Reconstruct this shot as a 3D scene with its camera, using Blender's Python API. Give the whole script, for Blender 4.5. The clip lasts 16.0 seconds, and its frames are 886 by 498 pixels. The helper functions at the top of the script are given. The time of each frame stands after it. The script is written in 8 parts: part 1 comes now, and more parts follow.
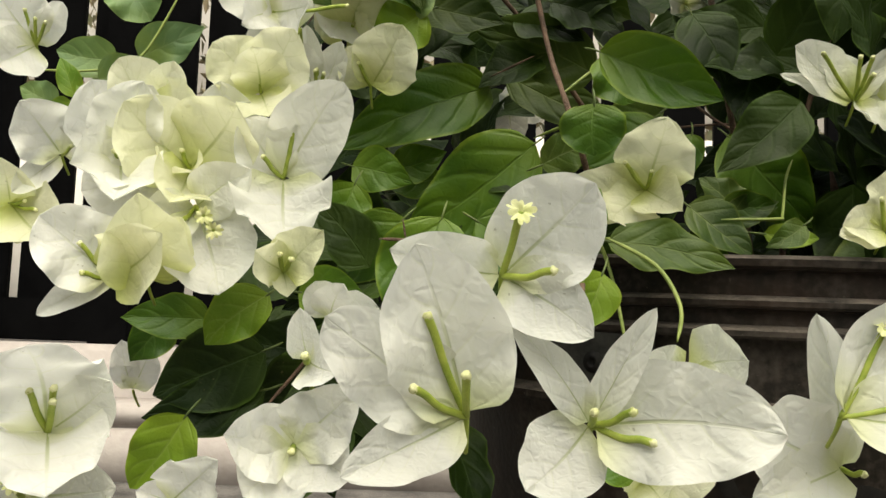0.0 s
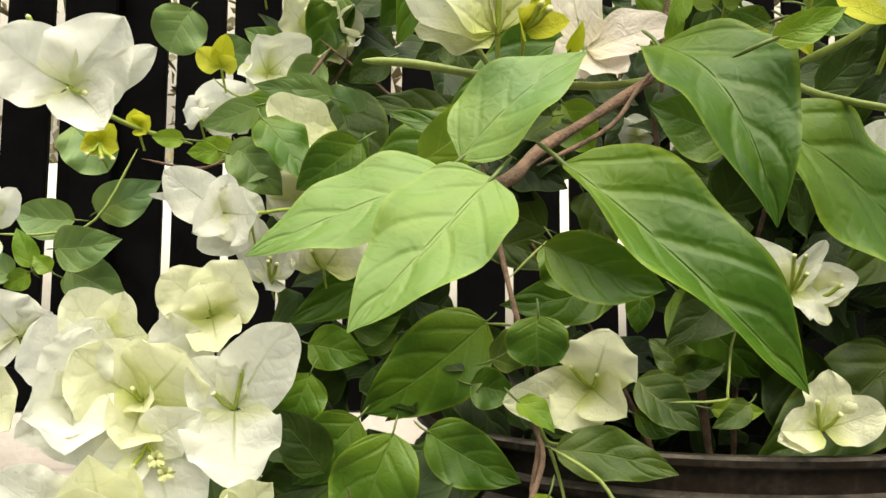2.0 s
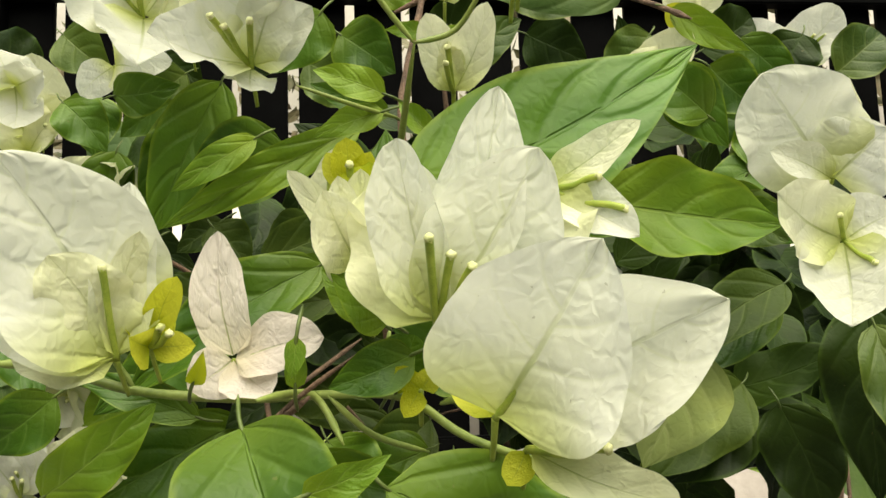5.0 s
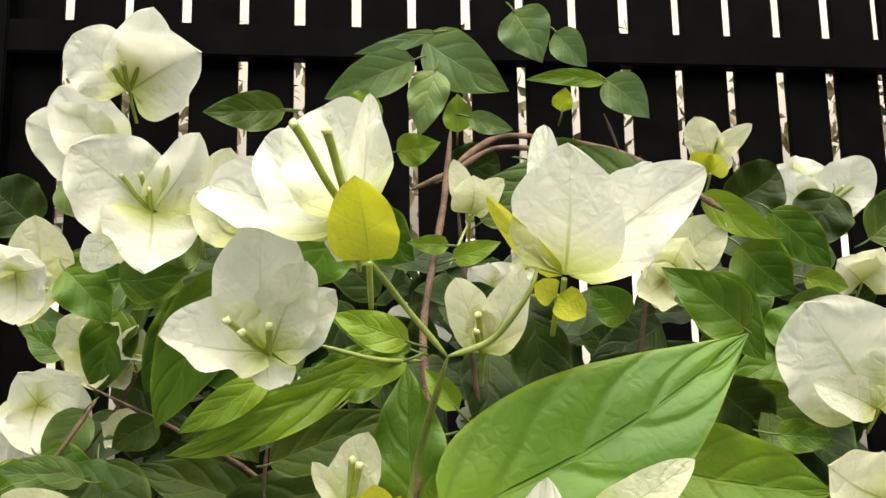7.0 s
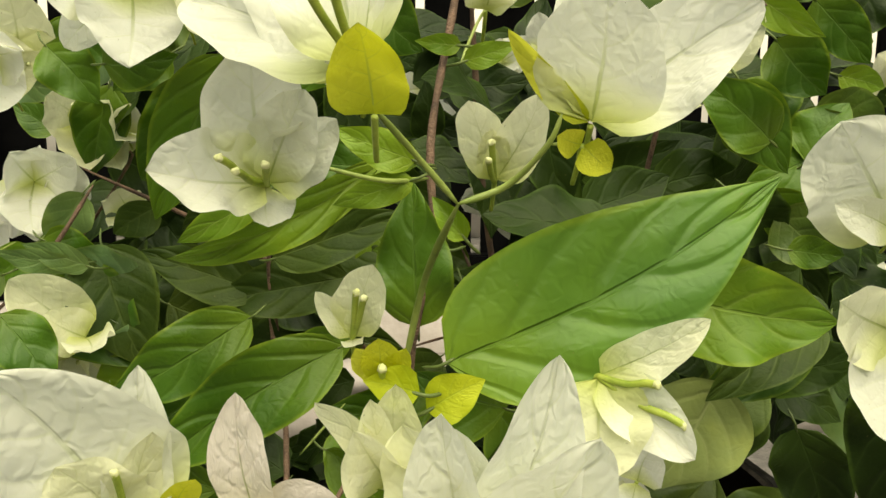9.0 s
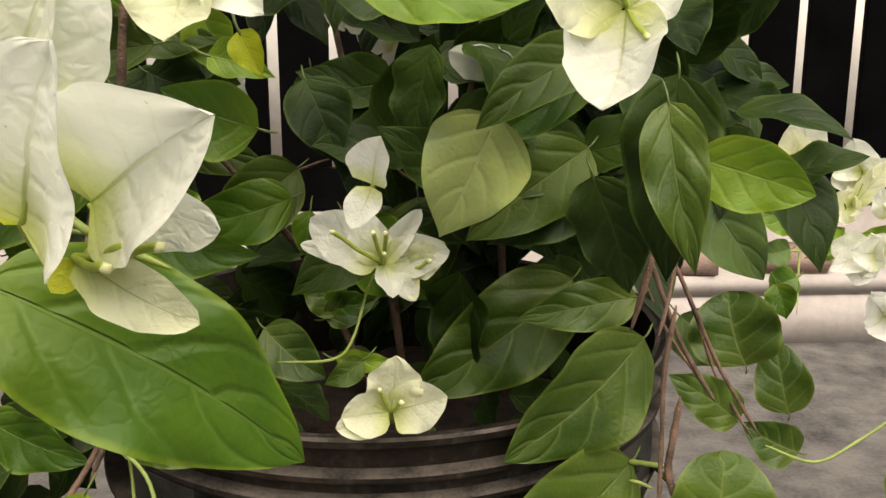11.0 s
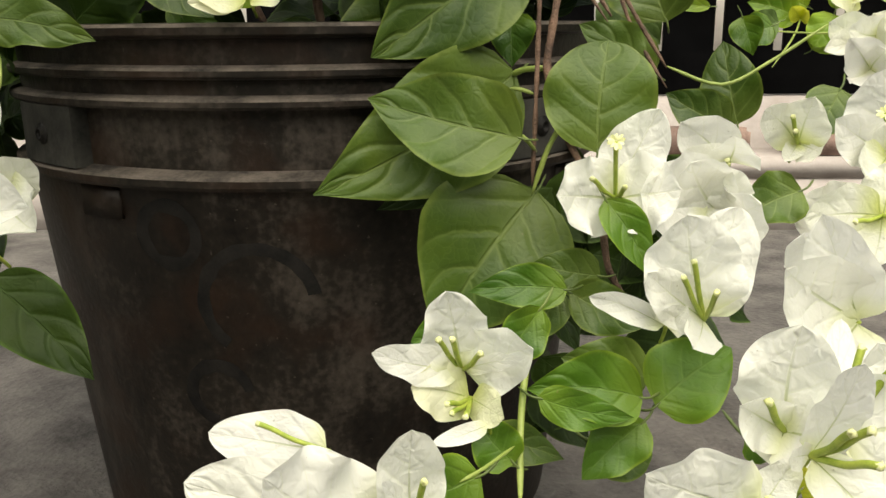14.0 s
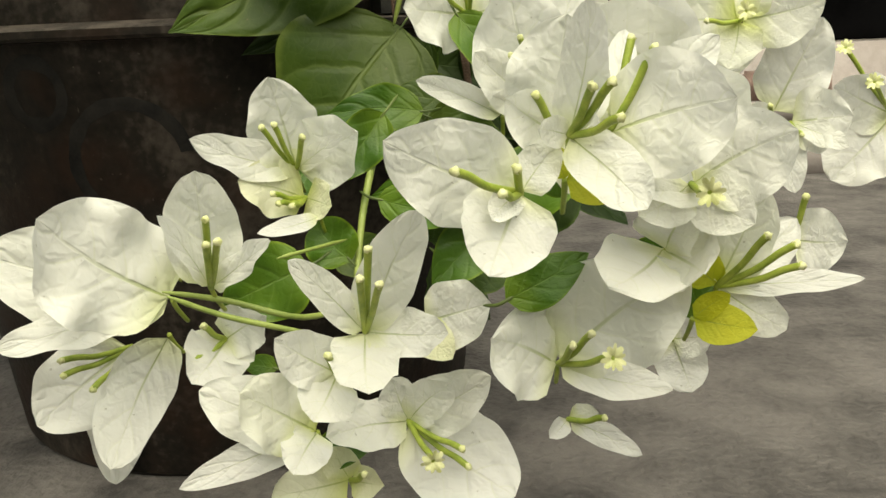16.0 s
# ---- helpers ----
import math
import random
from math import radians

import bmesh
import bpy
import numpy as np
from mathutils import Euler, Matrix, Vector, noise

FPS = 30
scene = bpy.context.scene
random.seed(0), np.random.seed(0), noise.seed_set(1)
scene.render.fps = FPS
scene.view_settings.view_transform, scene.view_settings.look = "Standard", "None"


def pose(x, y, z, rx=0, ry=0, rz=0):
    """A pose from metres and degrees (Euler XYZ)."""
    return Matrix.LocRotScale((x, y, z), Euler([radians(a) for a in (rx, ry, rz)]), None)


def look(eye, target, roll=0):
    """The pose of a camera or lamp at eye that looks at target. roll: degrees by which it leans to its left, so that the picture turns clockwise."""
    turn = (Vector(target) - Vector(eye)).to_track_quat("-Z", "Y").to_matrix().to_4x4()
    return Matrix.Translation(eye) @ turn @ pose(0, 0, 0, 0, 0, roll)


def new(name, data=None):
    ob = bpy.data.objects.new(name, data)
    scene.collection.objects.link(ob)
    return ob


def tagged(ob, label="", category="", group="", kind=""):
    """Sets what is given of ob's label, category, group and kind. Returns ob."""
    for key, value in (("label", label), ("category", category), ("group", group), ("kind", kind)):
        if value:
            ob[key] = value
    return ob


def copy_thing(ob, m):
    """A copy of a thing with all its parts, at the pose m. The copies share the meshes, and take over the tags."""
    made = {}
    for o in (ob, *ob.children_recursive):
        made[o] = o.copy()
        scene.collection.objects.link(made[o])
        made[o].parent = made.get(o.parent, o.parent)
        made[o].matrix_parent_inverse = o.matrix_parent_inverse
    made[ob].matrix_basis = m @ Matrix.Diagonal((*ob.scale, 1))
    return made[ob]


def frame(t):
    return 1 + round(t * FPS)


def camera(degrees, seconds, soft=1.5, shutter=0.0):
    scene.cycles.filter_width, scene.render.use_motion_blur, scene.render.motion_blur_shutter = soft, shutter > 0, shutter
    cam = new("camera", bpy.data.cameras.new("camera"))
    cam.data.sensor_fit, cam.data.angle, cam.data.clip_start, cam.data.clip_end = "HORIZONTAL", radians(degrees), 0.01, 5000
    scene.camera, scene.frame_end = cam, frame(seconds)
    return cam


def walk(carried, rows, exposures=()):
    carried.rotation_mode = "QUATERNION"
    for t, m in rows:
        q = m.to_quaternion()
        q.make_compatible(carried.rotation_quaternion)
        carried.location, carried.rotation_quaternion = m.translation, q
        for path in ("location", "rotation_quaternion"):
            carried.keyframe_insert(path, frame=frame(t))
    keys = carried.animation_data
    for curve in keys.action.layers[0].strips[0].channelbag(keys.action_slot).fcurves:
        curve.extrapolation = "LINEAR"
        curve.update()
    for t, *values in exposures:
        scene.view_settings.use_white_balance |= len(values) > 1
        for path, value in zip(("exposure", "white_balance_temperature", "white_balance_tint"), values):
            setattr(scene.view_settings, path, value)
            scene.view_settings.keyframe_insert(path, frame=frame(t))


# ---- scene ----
cam = camera(56.41, 16.0, soft=1.5)
walk(cam, [
    (0, look((-0.1930, -0.6416, 0.3113), (-0.2397, 0.3530, 0.4036), 1.99)),
    (0.5, look((-0.1969, -0.6585, 0.3431), (-0.2413, 0.3356, 0.4423), 1.57)),
    (1, look((-0.2007, -0.6714, 0.3640), (-0.2442, 0.3226, 0.4649), 1.52)),
    (1.5, look((-0.1966, -0.6679, 0.3938), (-0.2267, 0.3270, 0.4908), 1.70)),
    (2, look((-0.1773, -0.6630, 0.4256), (-0.1987, 0.3314, 0.5289), 0.19)),
    (2.5, look((-0.1438, -0.6630, 0.4430), (-0.1473, 0.3330, 0.5323), -0.54)),
    (3, look((-0.0998, -0.6558, 0.4428), (-0.0891, 0.3409, 0.5229), -0.46)),
    (3.5, look((-0.0776, -0.6620, 0.4577), (-0.0487, 0.3344, 0.5368), -0.98)),
    (4, look((-0.0724, -0.6635, 0.4826), (-0.0472, 0.3315, 0.5789), -1.47)),
    (4.5, look((-0.0676, -0.6439, 0.5119), (-0.0337, 0.3493, 0.6228), -1.63)),
    (5, look((-0.0657, -0.6354, 0.5381), (-0.0230, 0.3556, 0.6653), -1.92)),
    (5.2, look((-0.0657, -0.6355, 0.5484), (-0.0272, 0.3545, 0.6836), -1.84)),
    (7.3, look((-0.0792, -0.6238, 0.6448), (-0.0323, 0.3632, 0.7980), -0.55)),
    (7.5, look((-0.0856, -0.6219, 0.6444), (-0.0328, 0.3688, 0.7694), 0.11)),
    (8, look((-0.1130, -0.6085, 0.6663), (-0.0469, 0.3886, 0.7044), 1.56)),
    (8.5, look((-0.1048, -0.5982, 0.6829), (-0.0239, 0.3955, 0.6059), 0.47)),
    (9, look((-0.0758, -0.6041, 0.6741), (-0.0364, 0.3825, 0.5157), 0.58)),
    (9.5, look((-0.0353, -0.6090, 0.6503), (-0.0203, 0.3678, 0.4366), 1.55)),
    (9.7, look((-0.0152, -0.6150, 0.6442), (-0.0079, 0.3615, 0.4287), 1.45)),
    (11.8, look((0.0780, -0.6111, 0.5028), (0.0821, 0.3690, 0.3041), -0.43)),
    (12, look((0.0826, -0.6084, 0.4936), (0.0884, 0.3663, 0.2702), -0.30)),
    (12.5, look((0.0957, -0.6062, 0.4544), (0.0715, 0.3631, 0.2100), -1.69)),
    (13, look((0.1280, -0.6177, 0.4063), (0.0733, 0.3521, 0.1688), -1.22)),
    (13.5, look((0.1529, -0.6279, 0.3656), (0.0923, 0.3389, 0.1176), -0.97)),
    (14, look((0.1727, -0.6299, 0.3396), (0.0888, 0.3398, 0.1100), -0.34)),
    (14.5, look((0.1837, -0.6384, 0.3092), (0.0965, 0.3324, 0.0861), 0.02)),
    (15, look((0.2042, -0.6394, 0.2854), (0.1203, 0.3330, 0.0675), -0.85)),
    (15.5, look((0.2309, -0.6328, 0.2736), (0.1597, 0.3407, 0.0561), -1.87)),
    (16, look((0.2421, -0.6361, 0.2488), (0.1641, 0.3339, 0.0185), -2.24)),
], exposures=[(0, 0.6, 7150, 3), (1, 0.88, 7250, 1), (1.5, 0.94, 7050, 3), (2.5, 0.78, 7850, -2), (3.5, 0.8, 8000, -2), (5, 0.66, 7550, -2), (7.5, 0.86, 7200, 4), (8.5, 0.66, 7750, -2), (9.5, 0.4, 8250, -4), (12, 0.82, 6400, 21), (13, 0.92, 6150, 23), (13.6, 0.76, 6800, 10), (14.5, 0.52, 7300, 3), (16, 0.38, 7400, 0)])


# ---- light ----
world = bpy.data.worlds.new("world")
scene.world = world
world.use_nodes = True
wn = world.node_tree.nodes
sky = wn.new("ShaderNodeTexSky")
sky.sky_type = "NISHITA"
sky.sun_disc = False
sky.dust_density = 6.0
sky.sun_elevation = radians(62.8)
sky.sun_rotation = radians(166)
wn["Background"].inputs["Strength"].default_value = 0.075
world.node_tree.links.new(sky.outputs[0], wn["Background"].inputs["Color"])
sun = new("sun", bpy.data.lights.new("sun", "SUN"))
sun.data.energy, sun.data.angle, sun.data.color = 3.6, radians(88), (1.0, 0.985, 0.94)
sun.matrix_world = look((0.3, -1.25, 2.5), (0, 0, 0))


# ---- materials ----
def shader(name):
    """A new node material: its nodes, links, principled node."""
    m = bpy.data.materials.new(name)
    m.use_nodes = True
    return m, m.node_tree.nodes, m.node_tree.links, m.node_tree.nodes["Principled BSDF"]


def ramp(n, l, source, stops):
    r = n.new("ShaderNodeValToRGB")
    while len(r.color_ramp.elements) < len(stops):
        r.color_ramp.elements.new(0.5)
    for e, (at, c) in zip(r.color_ramp.elements, stops):
        e.position, e.color = at, (*c, 1)
    l.new(source, r.inputs[0])
    return r.outputs[0]


def noise_tex(n, l, scale, detail=4, coords=None):
    t = n.new("ShaderNodeTexNoise")
    t.inputs["Scale"].default_value, t.inputs["Detail"].default_value = scale, detail
    if coords:
        l.new(coords, t.inputs["Vector"])
    return t.outputs["Fac"]


def bump(n, l, height, p, strength, distance):
    b = n.new("ShaderNodeBump")
    b.inputs["Strength"].default_value, b.inputs["Distance"].default_value = strength, distance
    l.new(height, b.inputs["Height"])
    l.new(b.outputs[0], p.inputs["Normal"])


def plain(name, dark, light, scale, rough, relief=0.3, depth=0.001, metal=0.0, gloss=0.5):
    """Two tones mixed by noise at two scales, with fine relief."""
    m, n, l, p = shader(name)
    c = n.new("ShaderNodeTexCoord").outputs["Object"]
    a, b = noise_tex(n, l, scale, 6, c), noise_tex(n, l, scale * 9, 3, c)
    mix = n.new("ShaderNodeMath")
    mix.operation = "MULTIPLY_ADD"
    mix.inputs[1].default_value = 0.35
    l.new(b, mix.inputs[0])
    l.new(a, mix.inputs[2])
    l.new(ramp(n, l, mix.outputs[0], ((0.45, dark), (0.85, light))), p.inputs["Base Color"])
    p.inputs["Roughness"].default_value, p.inputs["Metallic"].default_value = rough, metal
    p.inputs["Specular IOR Level"].default_value = gloss
    bump(n, l, b, p, relief, depth)
    return m
def scuffed_plastic(name):
    """Black plastic under dust, with upright streaks, scuffs and pale specks."""
    m, n, l, p = shader(name)
    c = n.new("ShaderNodeTexCoord").outputs["Object"]
    flat = n.new("ShaderNodeMapping")
    flat.inputs["Scale"].default_value = (1, 1, 0.16)
    l.new(c, flat.inputs["Vector"])
    cloud, streak, fine = noise_tex(n, l, 13, 5, c), noise_tex(n, l, 60, 5, flat.outputs[0]), noise_tex(n, l, 210, 4, c)

    def calc(op, a, b, k):
        q = n.new("ShaderNodeMath")
        q.operation = op
        for i, x in enumerate((a, b, k)):
            if isinstance(x, (int, float)):
                q.inputs[i].default_value = x
            else:
                l.new(x, q.inputs[i])
        return q.outputs[0]

    dust = calc("MULTIPLY_ADD", streak, 0.4, calc("MULTIPLY_ADD", fine, 0.45, calc("MULTIPLY", cloud, 0.75, 0)))
    colour = ramp(n, l, dust, ((0.55, (0.0025, 0.0022, 0.002)), (0.8, (0.0155, 0.0125, 0.0096)), (1.0, (0.055, 0.045, 0.037))))
    specks = calc("GREATER_THAN", noise_tex(n, l, 330, 2, c), 0.735, 0)
    mix = n.new("ShaderNodeMixRGB")
    l.new(calc("MULTIPLY", specks, 0.2, 0), mix.inputs[0])
    l.new(colour, mix.inputs[1])
    mix.inputs[2].default_value = (0.2, 0.17, 0.14, 1)
    rust = n.new("ShaderNodeMixRGB")
    patch = ramp(n, l, noise_tex(n, l, 19, 6, c), ((0.5, (0, 0, 0)), (0.68, (1, 1, 1))))
    l.new(calc("MULTIPLY", patch, 0.55, 0), rust.inputs[0])
    l.new(mix.outputs[0], rust.inputs[1])
    rust.inputs[2].default_value = (0.026, 0.0125, 0.007, 1)
    l.new(rust.outputs[0], p.inputs["Base Color"])
    l.new(calc("MULTIPLY_ADD", dust, 0.5, 0.1), p.inputs["Roughness"])
    p.inputs["Specular IOR Level"].default_value = 0.17
    bump(n, l, fine, p, 0.5, 0.0008)
    return m


MAT_POT = scuffed_plastic("black_plastic")
MAT_DUST = plain("dusty_plastic", (0.02, 0.0175, 0.015), (0.115, 0.096, 0.08), 45, 0.85, 0.6, 0.0006, gloss=0.2)
MAT_BLOCK = plain("rubbed_plastic", (0.012, 0.012, 0.011), (0.05, 0.048, 0.042), 40, 0.6, 0.5, 0.0005, gloss=0.2)
MAT_STAIN = plain("stained_plastic", (0.003, 0.003, 0.003), (0.014, 0.0125, 0.011), 60, 0.6, 0.3, 0.0004, gloss=0.15)
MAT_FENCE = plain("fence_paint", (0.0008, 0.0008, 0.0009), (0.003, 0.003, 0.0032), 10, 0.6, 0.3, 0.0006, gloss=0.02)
MAT_GROUND = plain("concrete", (0.038, 0.034, 0.032), (0.145, 0.132, 0.122), 15, 0.9, 0.9, 0.004)
MAT_KERB = plain("pale_kerb", (0.27, 0.235, 0.215), (0.41, 0.365, 0.34), 5, 0.85, 0.5, 0.003)
MAT_SOIL = plain("soil", (0.008, 0.005, 0.004), (0.07, 0.035, 0.018), 70, 0.95, 1.0, 0.008)
MAT_WOODY = plain("bark", (0.055, 0.032, 0.021), (0.2, 0.118, 0.078), 90, 0.8, 0.9, 0.0012)
MAT_STEM = plain("green_stem", (0.16, 0.22, 0.04), (0.3, 0.36, 0.09), 60, 0.5, 0.3, 0.0004)

MAT_FAR = plain("far_plaster_and_sky", (0.55, 0.5, 0.45), (0.7, 0.66, 0.61), 2, 0.9, 0.3, 0.003)
MAT_HEDGE = plain("hedge_leaf", (0.06, 0.085, 0.03), (0.26, 0.2, 0.12), 3, 0.6, 0.2, 0.002)
MAT_WALL = plain("unseen_wall", (0.2, 0.19, 0.17), (0.3, 0.28, 0.26), 3, 0.9, 0.3, 0.003)
MAT_BRICK = plain("brick_clay", (0.17, 0.105, 0.085), (0.32, 0.22, 0.18), 25, 0.9, 0.8, 0.002)

# ---- mesh helpers ----
def mesh_object(name, bm, material, parent=None, label="", smooth=True):
    me = bpy.data.meshes.new(name)
    bm.normal_update()
    bm.to_mesh(me)
    bm.free()
    if smooth:
        me.shade_smooth()
    me.materials.append(material)
    ob = new(name, me)
    ob.parent = parent
    return tagged(ob, label)


def part(name, bm, material, parent, label="", smooth=True):
    return mesh_object(name, bm, material, parent, label, smooth)


def box(bm, x0, x1, y0, y1, z0, z1, bevel=0.0):
    v = bmesh.ops.create_cube(bm, size=1.0, matrix=Matrix.Translation(((x0 + x1) / 2, (y0 + y1) / 2, (z0 + z1) / 2)) @ Matrix.Diagonal((x1 - x0, y1 - y0, z1 - z0, 1)))["verts"]
    if bevel:
        bmesh.ops.bevel(bm, geom=list({e for q in v for e in q.link_edges}), offset=bevel, segments=2, affect="EDGES")
    return bm


def lathe(bm, profile, steps=96):
    """Turns a profile of (radius, height) about the z axis."""
    rings = []
    for r, z in profile:
        rings.append([bm.verts.new((r * math.cos(2 * math.pi * k / steps), r * math.sin(2 * math.pi * k / steps), z)) for k in range(steps)])
    for a, b in zip(rings, rings[1:]):
        for k in range(steps):
            bm.faces.new((a[k], a[(k + 1) % steps], b[(k + 1) % steps], b[k]))
    return bm


def tube(bm, points, r0, r1, sides=8, knots=0.0, ends=1.0):
    """A tapered tube along a smooth line through the points."""
    pts = [Vector(p) for p in points]
    path = []
    for i in range(len(pts) - 1):
        a, b, c, d = pts[max(i - 1, 0)], pts[i], pts[i + 1], pts[min(i + 2, len(pts) - 1)]
        for k in range(5):
            t = k / 5
            path.append(0.5 * ((2 * b) + (c - a) * t + (2 * a - 5 * b + 4 * c - d) * t * t + (3 * b - a - 3 * c + d) * t ** 3))
    path.append(pts[-1])
    side, rings = None, []
    for i, p in enumerate(path):
        way = (path[min(i + 1, len(path) - 1)] - path[max(i - 1, 0)]).normalized()
        side = way.orthogonal() if side is None else (side - way * side.dot(way))
        side.normalize()
        other = way.cross(side)
        r = r0 + (r1 - r0) * i / (len(path) - 1)
        r *= 1 + knots * noise.noise(p * 120)
        r *= ends if i in (0, len(path) - 1) else (1 + ends) / 2 if i in (1, len(path) - 2) else 1.0
        rings.append([bm.verts.new(p + r * (math.cos(2 * math.pi * k / sides) * side + math.sin(2 * math.pi * k / sides) * other)) for k in range(sides)])
    for a, b in zip(rings, rings[1:]):
        for k in range(sides):
            bm.faces.new((a[k], a[(k + 1) % sides], b[(k + 1) % sides], b[k]))
    bm.faces.new(rings[0][::-1])
    bm.faces.new(rings[-1])
    return bm


# ---- structure ----
GROUND = -0.03
bm = bmesh.new()
bmesh.ops.create_grid(bm, x_segments=2, y_segments=2, size=60, matrix=Matrix.Translation((0, 0, GROUND)))
ground = tagged(mesh_object("ground", bm, MAT_GROUND), "grey weathered concrete yard floor with stains", "ground", kind="structure")
FENCE_Y, FENCE_TURN = 1.4, radians(3.3)
PLINTH = 0.24


def pot():
    thing = tagged(new("plant_pot"), "large black ribbed plastic nursery pot with dusty ledges, standing on concrete", "plant pot")
    foot, top = 0.19, 0.2175
    wall = [(0.0, GROUND), (foot - 0.005, GROUND), (foot, GROUND + 0.006), (top, 0.265), (0.2185, 0.2668), (0.2245, 0.2675), (0.2256, 0.2695), (0.2256, 0.2735), (0.2245, 0.2745),
            (0.2118, 0.2775), (0.2122, 0.3132), (0.2235, 0.3135), (0.2246, 0.315), (0.2246, 0.318), (0.2236, 0.3192), (0.2168, 0.3212), (0.2171, 0.3298), (0.2235, 0.3305),
            (0.2246, 0.332), (0.2246, 0.335), (0.2236, 0.3362), (0.2172, 0.338), (0.2178, 0.3522), (0.2235, 0.3528), (0.2258, 0.3545), (0.226, 0.3585), (0.2245, 0.3605),
            (0.2205, 0.361), (0.2168, 0.359), (0.214, 0.345), (0.21, 0.25)]
    bm = lathe(bmesh.new(), wall, 180)
    bm.normal_update()
    bm.faces.index_update()
    ledges = [f.index for f in bm.faces if f.normal.z > 0.4 and 0.2 < f.calc_center_median().z < 0.36]
    body = part("wall", bm, MAT_POT, thing)
    body.data.materials.append(MAT_DUST)
    for i in ledges:
        body.data.polygons[i].material_index = 1
    body.data.set_sharp_from_angle(angle=radians(28))
    # blocks between the two ledges, each with a screw socket
    for turn in (-127, -37, 53, 143):
        bm = bmesh.new()
        steps, r0, r1 = 6, 0.2112, 0.2242
        a0, a1 = radians(turn - 9), radians(turn + 9)
        cols = []
        for i in range(steps + 1):
            a = a0 + (a1 - a0) * i / steps
            cols.append([bm.verts.new((r * math.cos(a), r * math.sin(a), z)) for r, z in ((r0, 0.276), (r1, 0.276), (r1, 0.3132), (r0, 0.3132))])
        for p, q in zip(cols, cols[1:]):
            for j in range(4):
                bm.faces.new((p[j], p[(j + 1) % 4], q[(j + 1) % 4], q[j]))
        bm.faces.new(cols[0][::-1])
        bm.faces.new(cols[-1])
        block = part("block", bm, MAT_BLOCK, thing, smooth=False)
        bm = bmesh.new()
        a = radians(turn)
        place = Matrix.Translation((0.2242 * math.cos(a), 0.2242 * math.sin(a), 0.295)) @ Matrix.Rotation(a, 4, "Z") @ Matrix.Rotation(radians(90), 4, "Y")
        lathe(bm, [(0.0, 0.0002), (0.0024, 0.0002), (0.0026, 0.0026), (0.0042, 0.0028), (0.0046, 0.0012), (0.0066, 0.001), (0.0068, 0.0)], 20)
        bmesh.ops.transform(bm, matrix=place, verts=bm.verts)
        part("screw_socket", bm, MAT_STAIN, block)
        bm = bmesh.new()
        box(bm, 0.2135, 0.2188, -0.017, 0.017, 0.2455, 0.2672, 0.0008)
        bmesh.ops.rotate(bm, matrix=Matrix.Rotation(radians(turn + 12), 3, "Z"), verts=bm.verts)
        part("tab", bm, MAT_POT, thing)
    bm = bmesh.new()
    box(bm, 0.219, 0.243, -0.035, 0.035, 0.318, 0.356, 0.006)
    bmesh.ops.rotate(bm, matrix=Matrix.Rotation(radians(12), 3, "Z"), verts=bm.verts)
    part("carrying_lug", bm, MAT_POT, thing)
    # dark ring marks on the front
    for a, z, r, arc in ((-102.3, 0.238, 0.0185, 1.0), (-88, 0.196, 0.035, 0.62), (-96.7, 0.132, 0.02, 0.7)):
        bm = bmesh.new()
        q, rows = radians(a), []
        for k in range(61):
            turn = math.pi * (0.05 + 2 * arc * k / 60)
            row = []
            for dr in (-0.0042, 0.0, 0.0042):
                rr = r + dr * (1 + 0.4 * noise.noise(Vector((k * 0.2, a, 0))))
                zz = z + rr * math.sin(turn)
                R = foot + (zz - GROUND) * (top - foot) / (0.265 - GROUND) + (0.0005 if dr == 0 else 0.0001)
                ang = q + rr * math.cos(turn) / R
                row.append(bm.verts.new((R * math.cos(ang), R * math.sin(ang), zz)))
            rows.append(row)
        for p, n in zip(rows, rows[1:]):
            for j in range(2):
                bm.faces.new((p[j], p[j + 1], n[j + 1], n[j]))
        part("ring_mark", bm, MAT_STAIN, thing, "dark rubbed ring mark")
    lean = Matrix.Translation((0, -0.18, 0.36)) @ Matrix.Rotation(radians(1.8), 4, "X") @ Matrix.Translation((0, 0.18, -0.36))
    thing.matrix_world = lean @ Matrix.Translation((0.012, 0.046, -0.004))
    return thing


pot()
bm = bmesh.new()
lathe(bm, [(0.0, 0.275), (0.06, 0.273), (0.12, 0.268), (0.2085, 0.262)], 48)
for v in bm.verts:
    v.co.z += 0.008 * noise.noise(v.co * 40)
soil = tagged(mesh_object("soil", bm, MAT_SOIL), "dark reddish brown potting soil inside the pot", "soil", kind="stuff")
soil.location = (0.012, 0.052, 0.004)


def fence():
    thing = tagged(new("fence"), "black painted slatted board fence with narrow bright gaps", "fence", kind="structure")
    g = random.Random(3)
    x = -2.6
    while x < 3.0:
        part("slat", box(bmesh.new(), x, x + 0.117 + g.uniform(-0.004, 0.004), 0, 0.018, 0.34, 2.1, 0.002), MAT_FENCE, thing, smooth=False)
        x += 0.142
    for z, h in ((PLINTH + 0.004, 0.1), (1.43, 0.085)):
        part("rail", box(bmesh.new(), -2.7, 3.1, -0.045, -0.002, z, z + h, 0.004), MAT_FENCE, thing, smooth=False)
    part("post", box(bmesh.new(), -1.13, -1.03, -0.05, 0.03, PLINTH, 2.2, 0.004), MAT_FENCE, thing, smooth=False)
    thing.matrix_world = Matrix.Translation((0, FENCE_Y, 0)) @ Matrix.Rotation(FENCE_TURN, 4, "Z")
    return thing


